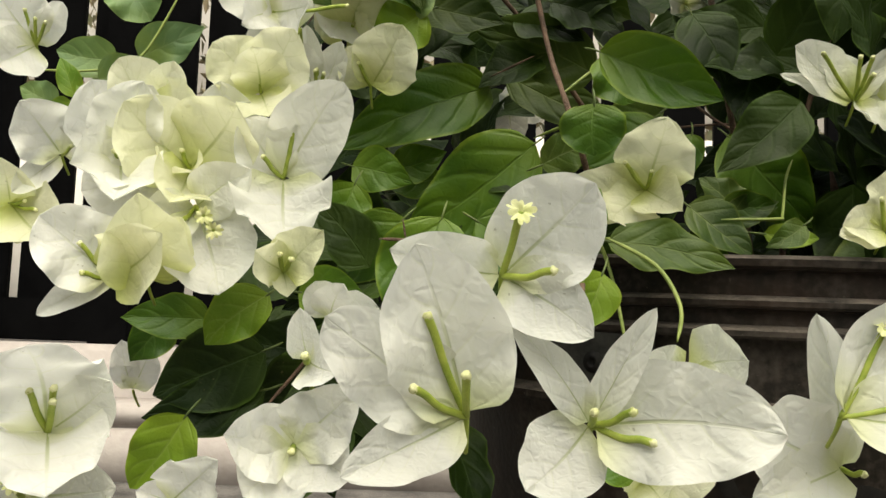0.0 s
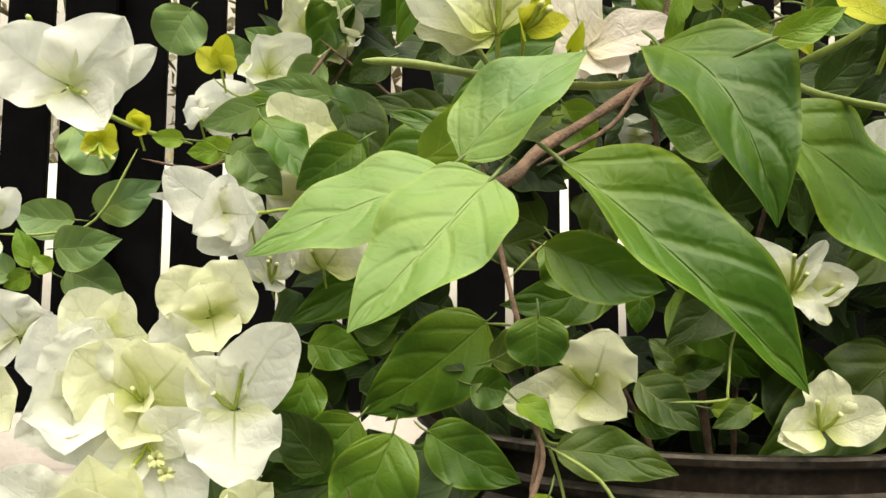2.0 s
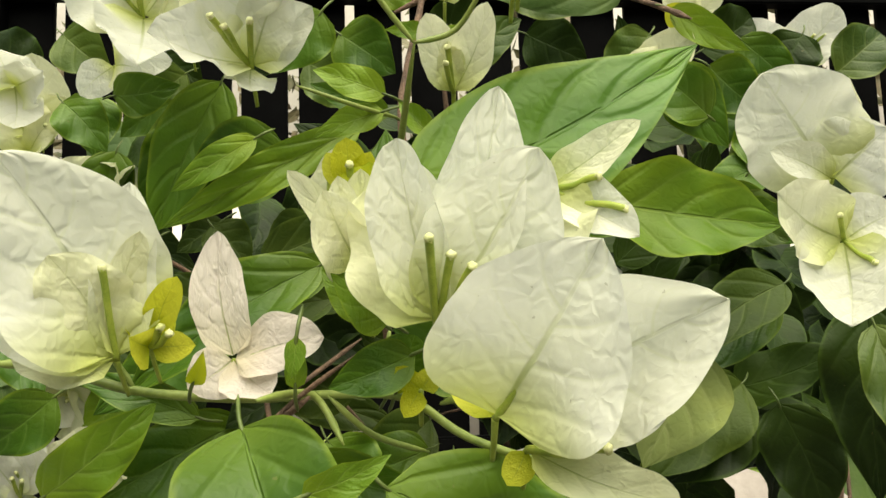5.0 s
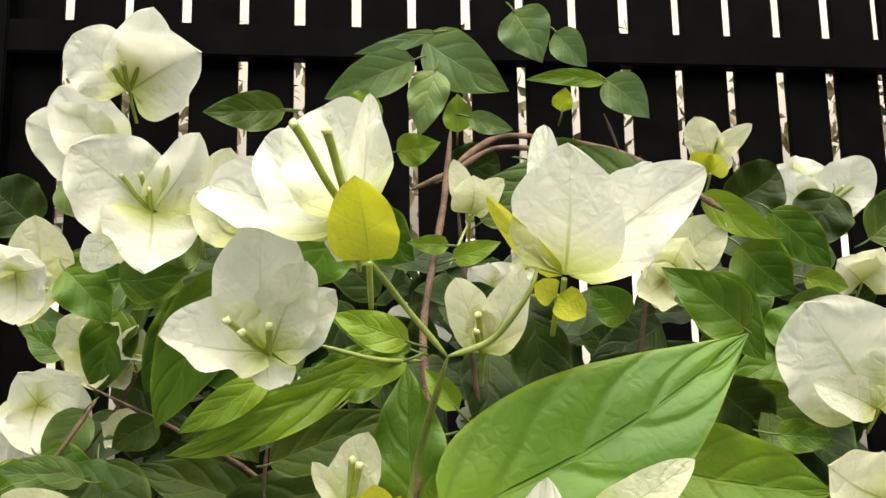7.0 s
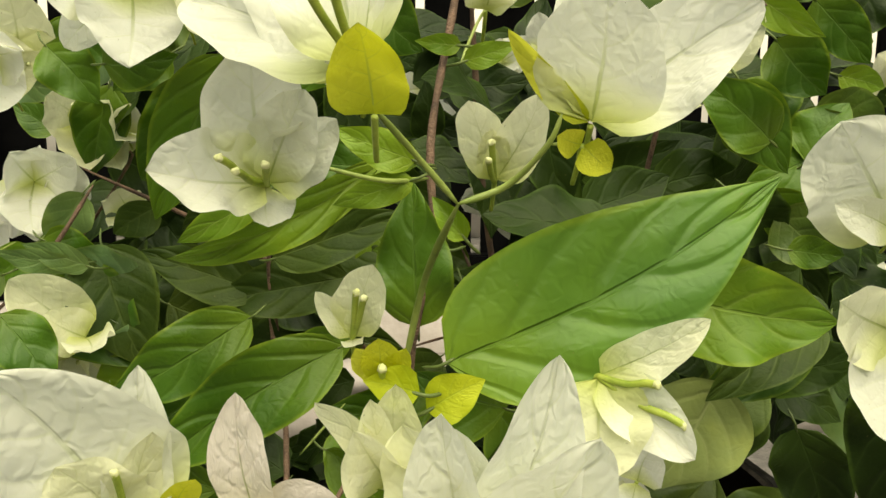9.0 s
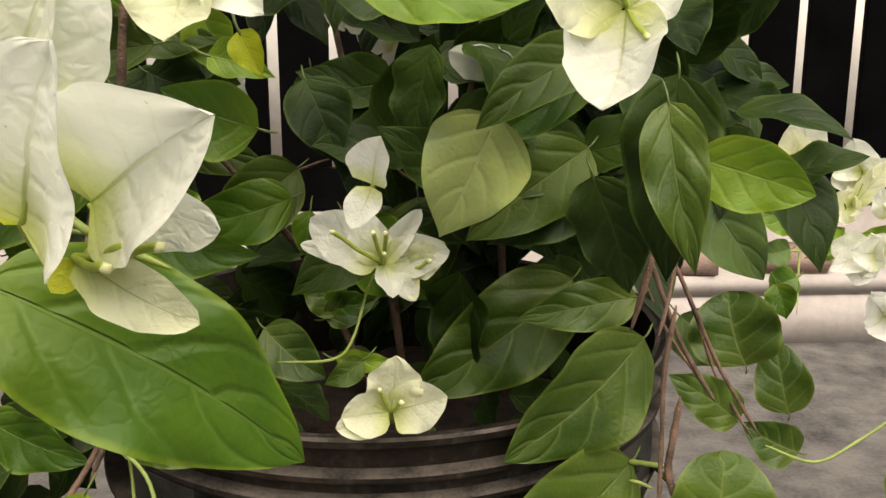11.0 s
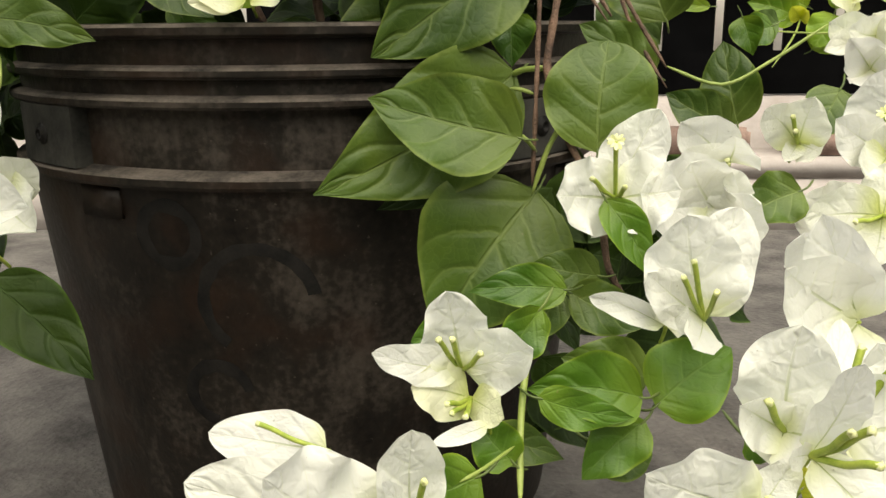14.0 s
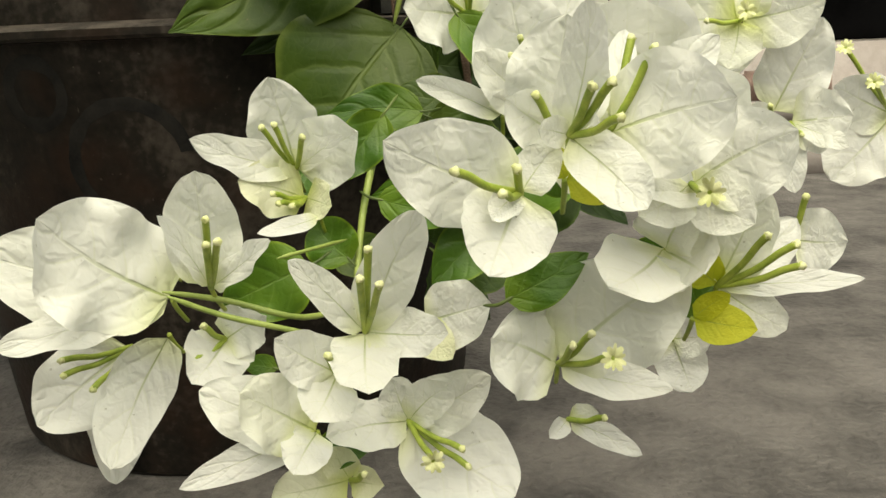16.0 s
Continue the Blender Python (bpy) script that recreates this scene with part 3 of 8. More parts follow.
flower((-0.1568, -0.3737, 0.2816), [((-0.1024, -0.3934, 0.2828), 0.0358, (-0.34, -0.93, 0.11), "w"), ((-0.1402, -0.3914, 0.3188), 0.0125, (-0.33, -0.90, -0.28), "w"), ((-0.1774, -0.3833, 0.2619), 0.0269, (0.10, -0.93, 0.35), "w"), ((-0.1834, -0.3924, 0.3131), 0.0125, (0.24, -0.91, -0.34), "w")], [((-0.1574, -0.3863, 0.2868), 0), ((-0.1458, -0.3858, 0.2872), 0), ((-0.1395, -0.3846, 0.2780), 0)])
flower((-0.1007, -0.2679, 0.2955), [((-0.0808, -0.2904, 0.3009), 0.0313, (-0.74, -0.67, -0.07), "c"), ((-0.1249, -0.2839, 0.2966), 0.0225, (0.55, -0.83, 0.02), "c"), ((-0.0957, -0.2817, 0.2786), 0.0225, (-0.41, -0.76, 0.50), "c")], [((-0.1014, -0.2802, 0.2978), 0)])
flower((-0.0623, -0.3343, 0.2832), [((-0.0186, -0.3404, 0.3334), 0.0366, (0.12, -0.97, -0.22), "w"), ((-0.0023, -0.3490, 0.2863), 0.0355, (-0.24, -0.87, 0.43), "w"), ((-0.0249, -0.3401, 0.3413), 0.0086, (0.24, -0.94, -0.25), "w")], [((-0.0482, -0.3380, 0.3155), 1), ((-0.0271, -0.3418, 0.2949), 0)])
flower((-0.0493, -0.3046, 0.2608), [((-0.0699, -0.3328, 0.3205), 0.0188, (-0.26, -0.83, -0.49), "w"), ((-0.0927, -0.3308, 0.2806), 0.0399, (0.41, -0.87, -0.26), "w"), ((-0.0888, -0.3187, 0.2490), 0.0266, (0.21, -0.90, 0.38), "w")], [((-0.0461, -0.3165, 0.2609), 0)])
flower((-0.3454, -0.3487, 0.2687), [((-0.3379, -0.3814, 0.3003), 0.0383, (0.54, -0.52, -0.67), "w"), ((-0.3193, -0.3594, 0.2883), 0.0242, (-0.10, -0.92, -0.37), "w"), ((-0.3301, -0.3766, 0.2523), 0.0383, (0.19, -0.42, 0.89), "w"), ((-0.3651, -0.3599, 0.2779), 0.0242, (0.52, -0.85, 0.10), "w")], [((-0.3463, -0.3623, 0.2846), 0), ((-0.3377, -0.3619, 0.2853), 0), ((-0.3379, -0.3615, 0.2806), 0)])
flower((-0.3537, -0.3469, 0.2453), [((-0.3155, -0.3575, 0.2519), 0.0282, (-0.28, -0.95, 0.11), "w"), ((-0.3641, -0.3649, 0.2577), 0.0242, (0.83, -0.55, -0.10), "w")], [((-0.3502, -0.3596, 0.2536), 1)])
flower((-0.2567, -0.3492, 0.2674), [((-0.2767, -0.3664, 0.2727), 0.0258, (0.66, -0.75, 0.06), "w"), ((-0.2340, -0.3604, 0.2887), 0.0258, (-0.22, -0.94, -0.27), "w"), ((-0.2685, -0.3680, 0.2532), 0.0278, (0.52, -0.70, 0.50), "w"), ((-0.2343, -0.3620, 0.2590), 0.0238, (-0.34, -0.85, 0.40), "w")], [((-0.2549, -0.3611, 0.2673), 0)])
flower((-0.2996, -0.3492, 0.2462), [((-0.2798, -0.3611, 0.2634), 0.0218, (-0.24, -0.91, -0.34), "w"), ((-0.3094, -0.3556, 0.2508), 0.0119, (0.58, -0.81, 0.10), "w")], [])
flower((-0.2526, -0.3517, 0.2971), [((-0.2547, -0.3603, 0.3157), 0.0119, (0.27, -0.89, -0.38), "w"), ((-0.2388, -0.3679, 0.2946), 0.0178, (-0.70, -0.65, 0.30), "w")], [((-0.2512, -0.3639, 0.2996), 0)])
flower((-0.1180, -0.2641, 0.2463), [((-0.1309, -0.2810, 0.2570), 0.0175, (0.55, -0.71, -0.44), "s"), ((-0.0889, -0.2748, 0.2518), 0.0250, (-0.36, -0.92, 0.14), "s"), ((-0.1124, -0.2836, 0.2385), 0.0225, (-0.59, -0.44, 0.67), "s")], [((-0.1182, -0.2769, 0.2533), 0)])
leaf((-0.3463, -0.2044, 0.2595), (-0.3750, -0.2021, 0.2197), 0.0344, (0.15, -0.98, -0.16), "l", 0.18, 0.12)
leaf((-0.1271, -0.2984, 0.2543), (-0.1547, -0.3007, 0.2647), 0.0182, (0.10, -0.99, 0.06), "g", 0.18, 0.12)
leaf((-0.1074, -0.2808, 0.2852), (-0.1340, -0.2822, 0.2866), 0.0169, (0.06, -1.00, 0.06), "g", 0.18, 0.12)
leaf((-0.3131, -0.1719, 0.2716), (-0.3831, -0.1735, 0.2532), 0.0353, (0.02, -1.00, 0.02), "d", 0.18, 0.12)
flower((-0.2986, -0.2151, 0.3855), [((-0.2649, -0.2386, 0.4315), 0.0387, (-0.07, -0.91, -0.41), "w"), ((-0.3173, -0.2311, 0.4133), 0.0310, (0.40, -0.88, -0.24), "w"), ((-0.2891, -0.2412, 0.3470), 0.0495, (0.13, -0.81, 0.58), "w")], [((-0.2903, -0.2295, 0.4120), 0), ((-0.3064, -0.2283, 0.3944), 0)])
flower((-0.3411, -0.2246, 0.3684), [((-0.3224, -0.2375, 0.3226), 0.0454, (0.21, -0.92, 0.34), "w"), ((-0.3668, -0.2363, 0.3515), 0.0273, (0.36, -0.93, 0.09), "w"), ((-0.3097, -0.2371, 0.3860), 0.0273, (-0.22, -0.94, -0.27), "w")], [((-0.3325, -0.2358, 0.3619), 1), ((-0.3273, -0.2350, 0.3547), 1), ((-0.3442, -0.2358, 0.3586), 0)])
flower((-0.3489, -0.2142, 0.3893), [((-0.3741, -0.2439, 0.4178), 0.0467, (0.59, -0.76, -0.26), "s"), ((-0.3163, -0.2460, 0.4163), 0.0467, (-0.24, -0.76, -0.60), "s"), ((-0.3484, -0.2422, 0.3675), 0.0374, (0.47, -0.54, 0.70), "s"), ((-0.3388, -0.2344, 0.3851), 0.0187, (-0.46, -0.39, 0.79), "s")], [((-0.3496, -0.2270, 0.3968), 0)])
flower((-0.3821, -0.2257, 0.3928), [((-0.3938, -0.2548, 0.3837), 0.0350, (0.86, -0.43, 0.26), "w"), ((-0.3657, -0.2422, 0.4285), 0.0350, (0.22, -0.84, -0.49), "w"), ((-0.3718, -0.2529, 0.3660), 0.0396, (0.29, -0.62, 0.73), "w")], [((-0.3801, -0.2378, 0.3934), 0)])
flower((-0.4954, -0.0708, 0.4233), [((-0.5098, -0.1044, 0.4539), 0.0477, (0.66, -0.64, -0.39), "w"), ((-0.5217, -0.0850, 0.3934), 0.0186, (0.48, -0.88, -0.01), "w"), ((-0.4647, -0.0855, 0.4402), 0.0290, (-0.15, -0.86, -0.48), "w")], [((-0.4827, -0.0830, 0.4277), 0)])
flower((-0.3171, -0.2004, 0.4353), [((-0.3405, -0.2165, 0.4584), 0.0339, (0.39, -0.89, -0.22), "s"), ((-0.2958, -0.2197, 0.4653), 0.0356, (-0.02, -0.85, -0.53), "s"), ((-0.3049, -0.2263, 0.4163), 0.0291, (-0.11, -0.62, 0.78), "s"), ((-0.3157, -0.2278, 0.4527), 0.0291, (0.34, -0.49, -0.80), "s")], [((-0.3192, -0.2143, 0.4529), 0)])
flower((-0.3747, -0.2402, 0.3292), [((-0.4041, -0.2600, 0.3570), 0.0407, (0.55, -0.83, -0.01), "w"), ((-0.4045, -0.2547, 0.3096), 0.0145, (0.36, -0.92, 0.13), "w"), ((-0.3396, -0.2713, 0.3492), 0.0377, (-0.45, -0.79, -0.42), "s")], [((-0.3944, -0.2538, 0.3388), 0), ((-0.3861, -0.2541, 0.3446), 0), ((-0.3846, -0.2527, 0.3306), 0)])
flower((-0.2898, -0.2416, 0.3351), [((-0.2678, -0.2565, 0.3542), 0.0259, (-0.31, -0.89, -0.33), "s"), ((-0.2979, -0.2648, 0.3432), 0.0230, (0.89, -0.39, -0.25), "s"), ((-0.2861, -0.2454, 0.3223), 0.0130, (0.16, -0.93, 0.32), "s")], [((-0.2831, -0.2540, 0.3402), 0), ((-0.2887, -0.2544, 0.3423), 0)])
flower((-0.5161, -0.0791, 0.5010), [((-0.5390, -0.1030, 0.5393), 0.0497, (0.51, -0.83, -0.22), "w"), ((-0.4913, -0.0933, 0.5277), 0.0207, (0.17, -0.79, -0.58), "w"), ((-0.5296, -0.1036, 0.4786), 0.0373, (0.77, -0.60, 0.19), "w")], [((-0.5185, -0.0933, 0.5217), 0), ((-0.5110, -0.0925, 0.5158), 0), ((-0.5036, -0.0920, 0.5136), 0)])
flower((-0.5317, -0.0685, 0.3879), [((-0.4868, -0.0945, 0.3597), 0.0539, (-0.13, -0.82, 0.56), "s"), ((-0.5321, -0.0962, 0.3623), 0.0414, (0.64, -0.53, 0.56), "s"), ((-0.5252, -0.0951, 0.4157), 0.0331, (0.51, -0.56, -0.65), "s")], [((-0.5149, -0.0801, 0.3884), 0), ((-0.5067, -0.0793, 0.3825), 0)])
flower((-0.3789, -0.2513, 0.5521), [((-0.3427, -0.2744, 0.5806), 0.0438, (0.05, -0.74, -0.67), "w"), ((-0.3507, -0.2725, 0.5249), 0.0321, (-0.20, -0.86, 0.46), "w"), ((-0.3279, -0.2690, 0.5667), 0.0204, (-0.14, -0.84, -0.52), "w"), ((-0.4088, -0.2711, 0.5735), 0.0438, (0.40, -0.88, -0.25), "w")], [((-0.3945, -0.2670, 0.5838), 0), ((-0.3661, -0.2624, 0.5458), 0)])
flower((-0.3307, -0.1515, 0.5947), [((-0.3443, -0.1599, 0.6045), 0.0163, (0.31, -0.89, -0.33), "y"), ((-0.3255, -0.1614, 0.6142), 0.0145, (0.23, -0.84, -0.49), "y"), ((-0.3187, -0.1609, 0.5978), 0.0127, (-0.38, -0.69, -0.62), "y")], [])
flower((-0.3040, -0.1015, 0.4636), [((-0.3156, -0.1213, 0.5023), 0.0216, (0.27, -0.89, -0.37), "w"), ((-0.2891, -0.1170, 0.4952), 0.0196, (0.05, -0.89, -0.46), "w"), ((-0.3061, -0.1191, 0.4548), 0.0176, (0.65, -0.40, 0.65), "w")], [((-0.3049, -0.1149, 0.4765), 0)])
flower((-0.2709, -0.1011, 0.4696), [((-0.2480, -0.1284, 0.5024), 0.0431, (-0.14, -0.81, -0.57), "s"), ((-0.2856, -0.1143, 0.4927), 0.0275, (0.27, -0.90, -0.35), "s"), ((-0.2664, -0.1158, 0.5007), 0.0275, (0.09, -0.89, -0.44), "s")], [((-0.2773, -0.1145, 0.4812), 0)])
flower((-0.3283, -0.1481, 0.5021), [((-0.3595, -0.1676, 0.5258), 0.0327, (0.35, -0.90, -0.28), "w"), ((-0.3405, -0.1673, 0.4870), 0.0254, (0.73, -0.65, 0.23), "w"), ((-0.2985, -0.1769, 0.4966), 0.0364, (-0.70, -0.69, -0.17), "w"), ((-0.3213, -0.1593, 0.5252), 0.0218, (0.17, -0.87, -0.47), "w"), ((-0.3685, -0.1668, 0.5103), 0.0065, (0.37, -0.90, -0.23), "w")], [((-0.2792, -0.1588, 0.5027), 0)])
flower((-0.2849, -0.0785, 0.5432), [((-0.2992, -0.1051, 0.5020), 0.0495, (0.43, -0.82, 0.38), "w"), ((-0.2473, -0.1075, 0.5426), 0.0578, (-0.58, -0.75, -0.33), "w"), ((-0.3044, -0.1098, 0.5487), 0.0371, (0.70, -0.52, -0.48), "w")], [((-0.2744, -0.0878, 0.5183), 0)])
flower((-0.3714, -0.0605, 0.5919), [((-0.3730, -0.0863, 0.5960), 0.0258, (0.58, -0.16, -0.80), "w"), ((-0.3300, -0.0754, 0.6051), 0.0387, (-0.16, -0.86, -0.48), "w")], [])
flower((-0.4497, -0.1195, 0.3656), [((-0.4602, -0.1355, 0.3587), 0.0226, (0.76, -0.61, 0.24), "w"), ((-0.4316, -0.1484, 0.3761), 0.0264, (-0.25, -0.46, -0.85), "w")], [])
flower((-0.3737, -0.2002, 0.4207), [((-0.3913, -0.2161, 0.4490), 0.0346, (0.56, -0.82, -0.12), "s"), ((-0.3622, -0.2128, 0.4487), 0.0220, (0.30, -0.82, -0.49), "s"), ((-0.3428, -0.2269, 0.4248), 0.0283, (-0.64, -0.76, -0.12), "s")], [])
flower((-0.0986, -0.1612, 0.3942), [((-0.0935, -0.1945, 0.4285), 0.0429, (-0.35, -0.70, -0.63), "s"), ((-0.1227, -0.1819, 0.3731), 0.0326, (0.29, -0.83, 0.48), "s"), ((-0.1532, -0.1809, 0.3868), 0.0326, (0.33, -0.94, 0.07), "s"), ((-0.0825, -0.1825, 0.3792), 0.0309, (-0.61, -0.71, 0.35), "s")], [((-0.0978, -0.1740, 0.4023), 0), ((-0.1130, -0.1749, 0.4069), 0)])
leaf((-0.0740, -0.3850, 0.5000), (0.0099, -0.3430, 0.4235), 0.0560, (0.58, -0.79, 0.20), "g", 0.10, 0.12)
flower((0.0250, -0.1520, 0.4520), [((-0.0140, -0.1650, 0.4810), 0.0295, (0.29, -0.96, -0.03), "c"), ((-0.0210, -0.1600, 0.4650), 0.0125, (0.27, -0.88, 0.40), "c"), ((0.0310, -0.1650, 0.4350), 0.0157, (0.29, -0.71, 0.64), "c"), ((0.0470, -0.1550, 0.4840), 0.0142, (0.00, -1.00, -0.09), "c"), ((0.0630, -0.1600, 0.4610), 0.0242, (-0.21, -0.98, 0.01), "c"), ((0.0440, -0.1600, 0.4320), 0.0120, (-0.14, -0.96, 0.25), "c"), ((0.0080, -0.1500, 0.4840), 0.0229, (0.11, -0.99, 0.12), "c")], [((-0.0010, -0.1720, 0.4740), 0), ((0.0210, -0.1700, 0.4730), 0), ((0.0280, -0.1700, 0.4730), 0), ((0.0270, -0.1720, 0.4620), 0)])
flower((0.0408, -0.1514, 0.4486), [((0.0600, -0.1567, 0.4657), 0.0193, (-0.16, -0.98, -0.12), "s"), ((0.0428, -0.1616, 0.4321), 0.0093, (0.05, -0.85, 0.53), "s"), ((0.0568, -0.1564, 0.4551), 0.0156, (-0.28, -0.96, -0.05), "s")], [((0.0516, -0.1621, 0.4556), 0)])
flower((0.0295, -0.1766, 0.3720), [((0.0334, -0.1814, 0.4066), 0.0303, (0.07, -0.99, -0.14), "s"), ((0.0615, -0.1860, 0.3848), 0.0284, (-0.33, -0.93, 0.14), "s"), ((0.0027, -0.1865, 0.3730), 0.0247, (0.34, -0.90, 0.29), "s"), ((-0.0001, -0.1892, 0.3670), 0.0185, (0.32, -0.89, 0.33), "s")], [((0.0242, -0.1855, 0.3882), 0), ((0.0362, -0.1869, 0.3816), 0)])
flower((-0.1683, 0.2270, 0.5544), [((-0.1605, 0.2146, 0.5005), 0.0369, (-0.10, -0.97, 0.21), "c"), ((-0.1338, 0.2164, 0.5308), 0.0308, (-0.32, -0.94, -0.05), "c"), ((-0.1800, 0.2009, 0.5522), 0.0246, (0.85, -0.34, -0.41), "c")], [])
flower((0.0178, 0.1811, 0.5941), [((-0.0192, 0.1566, 0.5950), 0.0349, (0.50, -0.76, -0.41), "c"), ((0.0351, 0.1511, 0.5998), 0.0407, (-0.71, -0.50, -0.49), "c"), ((0.0268, 0.1723, 0.5564), 0.0291, (-0.37, -0.92, 0.13), "c")], [])
flower((-0.0609, 0.2172, 0.7013), [((-0.1000, 0.1958, 0.6891), 0.0369, (0.53, -0.81, -0.27), "c"), ((-0.0297, 0.1898, 0.6874), 0.0493, (-0.70, -0.68, -0.23), "c")], [])
flower((0.0953, -0.0706, 0.5642), [((0.0629, -0.0822, 0.5724), 0.0246, (0.22, -0.89, -0.40), "c"), ((0.1026, -0.0879, 0.5686), 0.0205, (-0.79, -0.44, -0.43), "c")], [])
leaf((-0.4868, 0.0253, 0.5280), (-0.4316, 0.0243, 0.5548), 0.0389, (0.13, -0.94, -0.31), "h", 0.18, 0.12)
leaf((-0.4955, 0.0067, 0.5192), (-0.5468, 0.0045, 0.5257), 0.0355, (0.03, -0.99, -0.13), "h", 0.18, 0.12)
leaf((-0.4922, -0.0331, 0.4912), (-0.4395, -0.0322, 0.4985), 0.0364, (0.04, -0.98, -0.21), "h", 0.18, 0.12)
leaf((-0.4885, -0.0185, 0.4753), (-0.4370, -0.0142, 0.4466), 0.0399, (0.12, -0.99, 0.06), "h", 0.18, 0.12)
leaf((-0.5191, 0.0416, 0.6073), (-0.4873, 0.0465, 0.5671), 0.0504, (0.18, -0.98, 0.03), "h", 0.18, 0.12)
leaf((-0.5096, -0.0321, 0.4761), (-0.5215, -0.0355, 0.5067), 0.0187, (0.38, -0.92, 0.05), "l", 0.18, 0.12)
leaf((-0.5232, -0.0319, 0.4695), (-0.5520, -0.0341, 0.4837), 0.0258, (0.11, -0.99, 0.07), "h", 0.18, 0.12)
leaf((-0.5108, -0.0319, 0.4729), (-0.5314, -0.0313, 0.4613), 0.0178, (0.15, -0.94, -0.30), "l", 0.18, 0.12)
leaf((-0.3141, -0.1178, 0.5801), (-0.3546, -0.1176, 0.5661), 0.0226, (0.12, -0.93, -0.34), "h", 0.18, 0.12)
leaf((-0.2715, -0.1172, 0.5871), (-0.3184, -0.1193, 0.5943), 0.0163, (-0.00, -0.95, -0.31), "h", 0.18, 0.12)
leaf((-0.4939, -0.0314, 0.4734), (-0.5085, -0.0331, 0.4863), 0.0156, (0.20, -0.98, 0.10), "l", 0.18, 0.12)
leaf((-0.4346, 0.0929, 0.7349), (-0.4564, 0.0966, 0.6936), 0.0523, (0.37, -0.89, -0.27), "h", 0.18, 0.12)
leaf((-0.4179, 0.1158, 0.7040), (-0.3682, 0.1170, 0.6926), 0.0339, (-0.03, -0.97, -0.24), "h", 0.18, 0.12)
leaf((-0.2405, -0.1009, 0.5673), (-0.2973, -0.1030, 0.5885), 0.0410, (-0.02, -0.99, -0.15), "h", 0.18, 0.12)
leaf((-0.2641, -0.1185, 0.5849), (-0.3020, -0.1199, 0.5985), 0.0175, (-0.03, -0.99, -0.17), "h", 0.18, 0.12)
leaf((-0.3064, 0.0919, 0.7512), (-0.3390, 0.0970, 0.6930), 0.0480, (0.28, -0.93, -0.24), "h", 0.18, 0.12)
leaf((-0.3291, -0.1158, 0.5514), (-0.3633, -0.1156, 0.5480), 0.0190, (0.02, -0.97, -0.23), "l", 0.18, 0.12)
leaf((-0.3345, -0.1216, 0.5466), (-0.2971, -0.1204, 0.5350), 0.0301, (0.01, -1.00, -0.08), "h", 0.18, 0.12)
leaf((-0.3354, -0.2014, 0.5365), (-0.3547, -0.2016, 0.5382), 0.0112, (-0.00, -0.99, -0.16), "l", 0.18, 0.12)
leaf((-0.3253, -0.1228, 0.5505), (-0.2967, -0.1187, 0.5181), 0.0326, (0.05, -1.00, -0.08), "h", 0.18, 0.12)
leaf((-0.1900, -0.0199, 0.4950), (-0.3019, -0.0675, 0.4330), 0.0529, (0.37, -0.93, 0.04), "g", 0.18, 0.12)
leaf((-0.1593, -0.0941, 0.4351), (-0.2472, -0.0703, 0.3700), 0.0609, (-0.16, -0.98, -0.14), "g", 0.18, 0.12)
leaf((-0.1720, -0.0709, 0.3997), (-0.2308, -0.0692, 0.3644), 0.0252, (-0.03, -1.00, -0.00), "l", 0.18, 0.12)
leaf((-0.1967, -0.1815, 0.3708), (-0.1422, -0.1770, 0.3412), 0.0356, (0.08, -1.00, 0.00), "g", 0.18, 0.12)
leaf((-0.2151, -0.1922, 0.3707), (-0.2326, -0.1859, 0.3012), 0.0484, (0.00, -1.00, -0.09), "g", 0.18, 0.12)
leaf((-0.2397, -0.1511, 0.3750), (-0.2801, -0.1484, 0.3343), 0.0393, (-0.01, -1.00, -0.06), "g", 0.18, 0.12)
leaf((-0.2844, -0.0806, 0.4192), (-0.2414, -0.0782, 0.4084), 0.0322, (0.05, -1.00, -0.02), "g", 0.18, 0.12)
leaf((-0.2752, -0.1202, 0.4007), (-0.2910, -0.1170, 0.3630), 0.0337, (0.10, -0.99, -0.12), "g", 0.18, 0.12)
leaf((-0.1331, -0.1902, 0.4369), (-0.1324, -0.1873, 0.4077), 0.0366, (-0.13, -0.99, -0.10), "g", 0.18, 0.12)
leaf((-0.1248, -0.1448, 0.4819), (-0.0477, -0.1398, 0.4544), 0.0425, (-0.01, -0.98, -0.21), "g", 0.30, 0.30)
leaf((-0.1090, -0.0127, 0.5087), (-0.2061, -0.0190, 0.5431), 0.0506, (-0.01, -0.98, -0.21), "o", 0.18, 0.12)
leaf((-0.0539, 0.0025, 0.4686), (-0.1459, 0.0016, 0.4495), 0.0458, (0.02, -1.00, -0.06), "g", 0.18, 0.12)
leaf((-0.2872, -0.2173, 0.3260), (-0.2513, -0.2160, 0.3234), 0.0280, (0.05, -0.99, 0.16), "g", 0.18, 0.12)
leaf((-0.3045, -0.2089, 0.3248), (-0.3379, -0.2072, 0.2970), 0.0294, (-0.01, -1.00, -0.05), "l", 0.18, 0.12)
leaf((-0.3448, -0.1775, 0.3102), (-0.3968, -0.1790, 0.3097), 0.0265, (0.03, -0.99, 0.16), "g", 0.18, 0.12)
leaf((-0.2982, -0.0998, 0.3695), (-0.2733, -0.1001, 0.3799), 0.0271, (0.00, -1.00, -0.03), "g", 0.18, 0.12)
leaf((-0.0250, -0.0564, 0.4025), (0.0146, -0.0553, 0.4028), 0.0231, (0.03, -1.00, -0.01), "g", 0.18, 0.12)
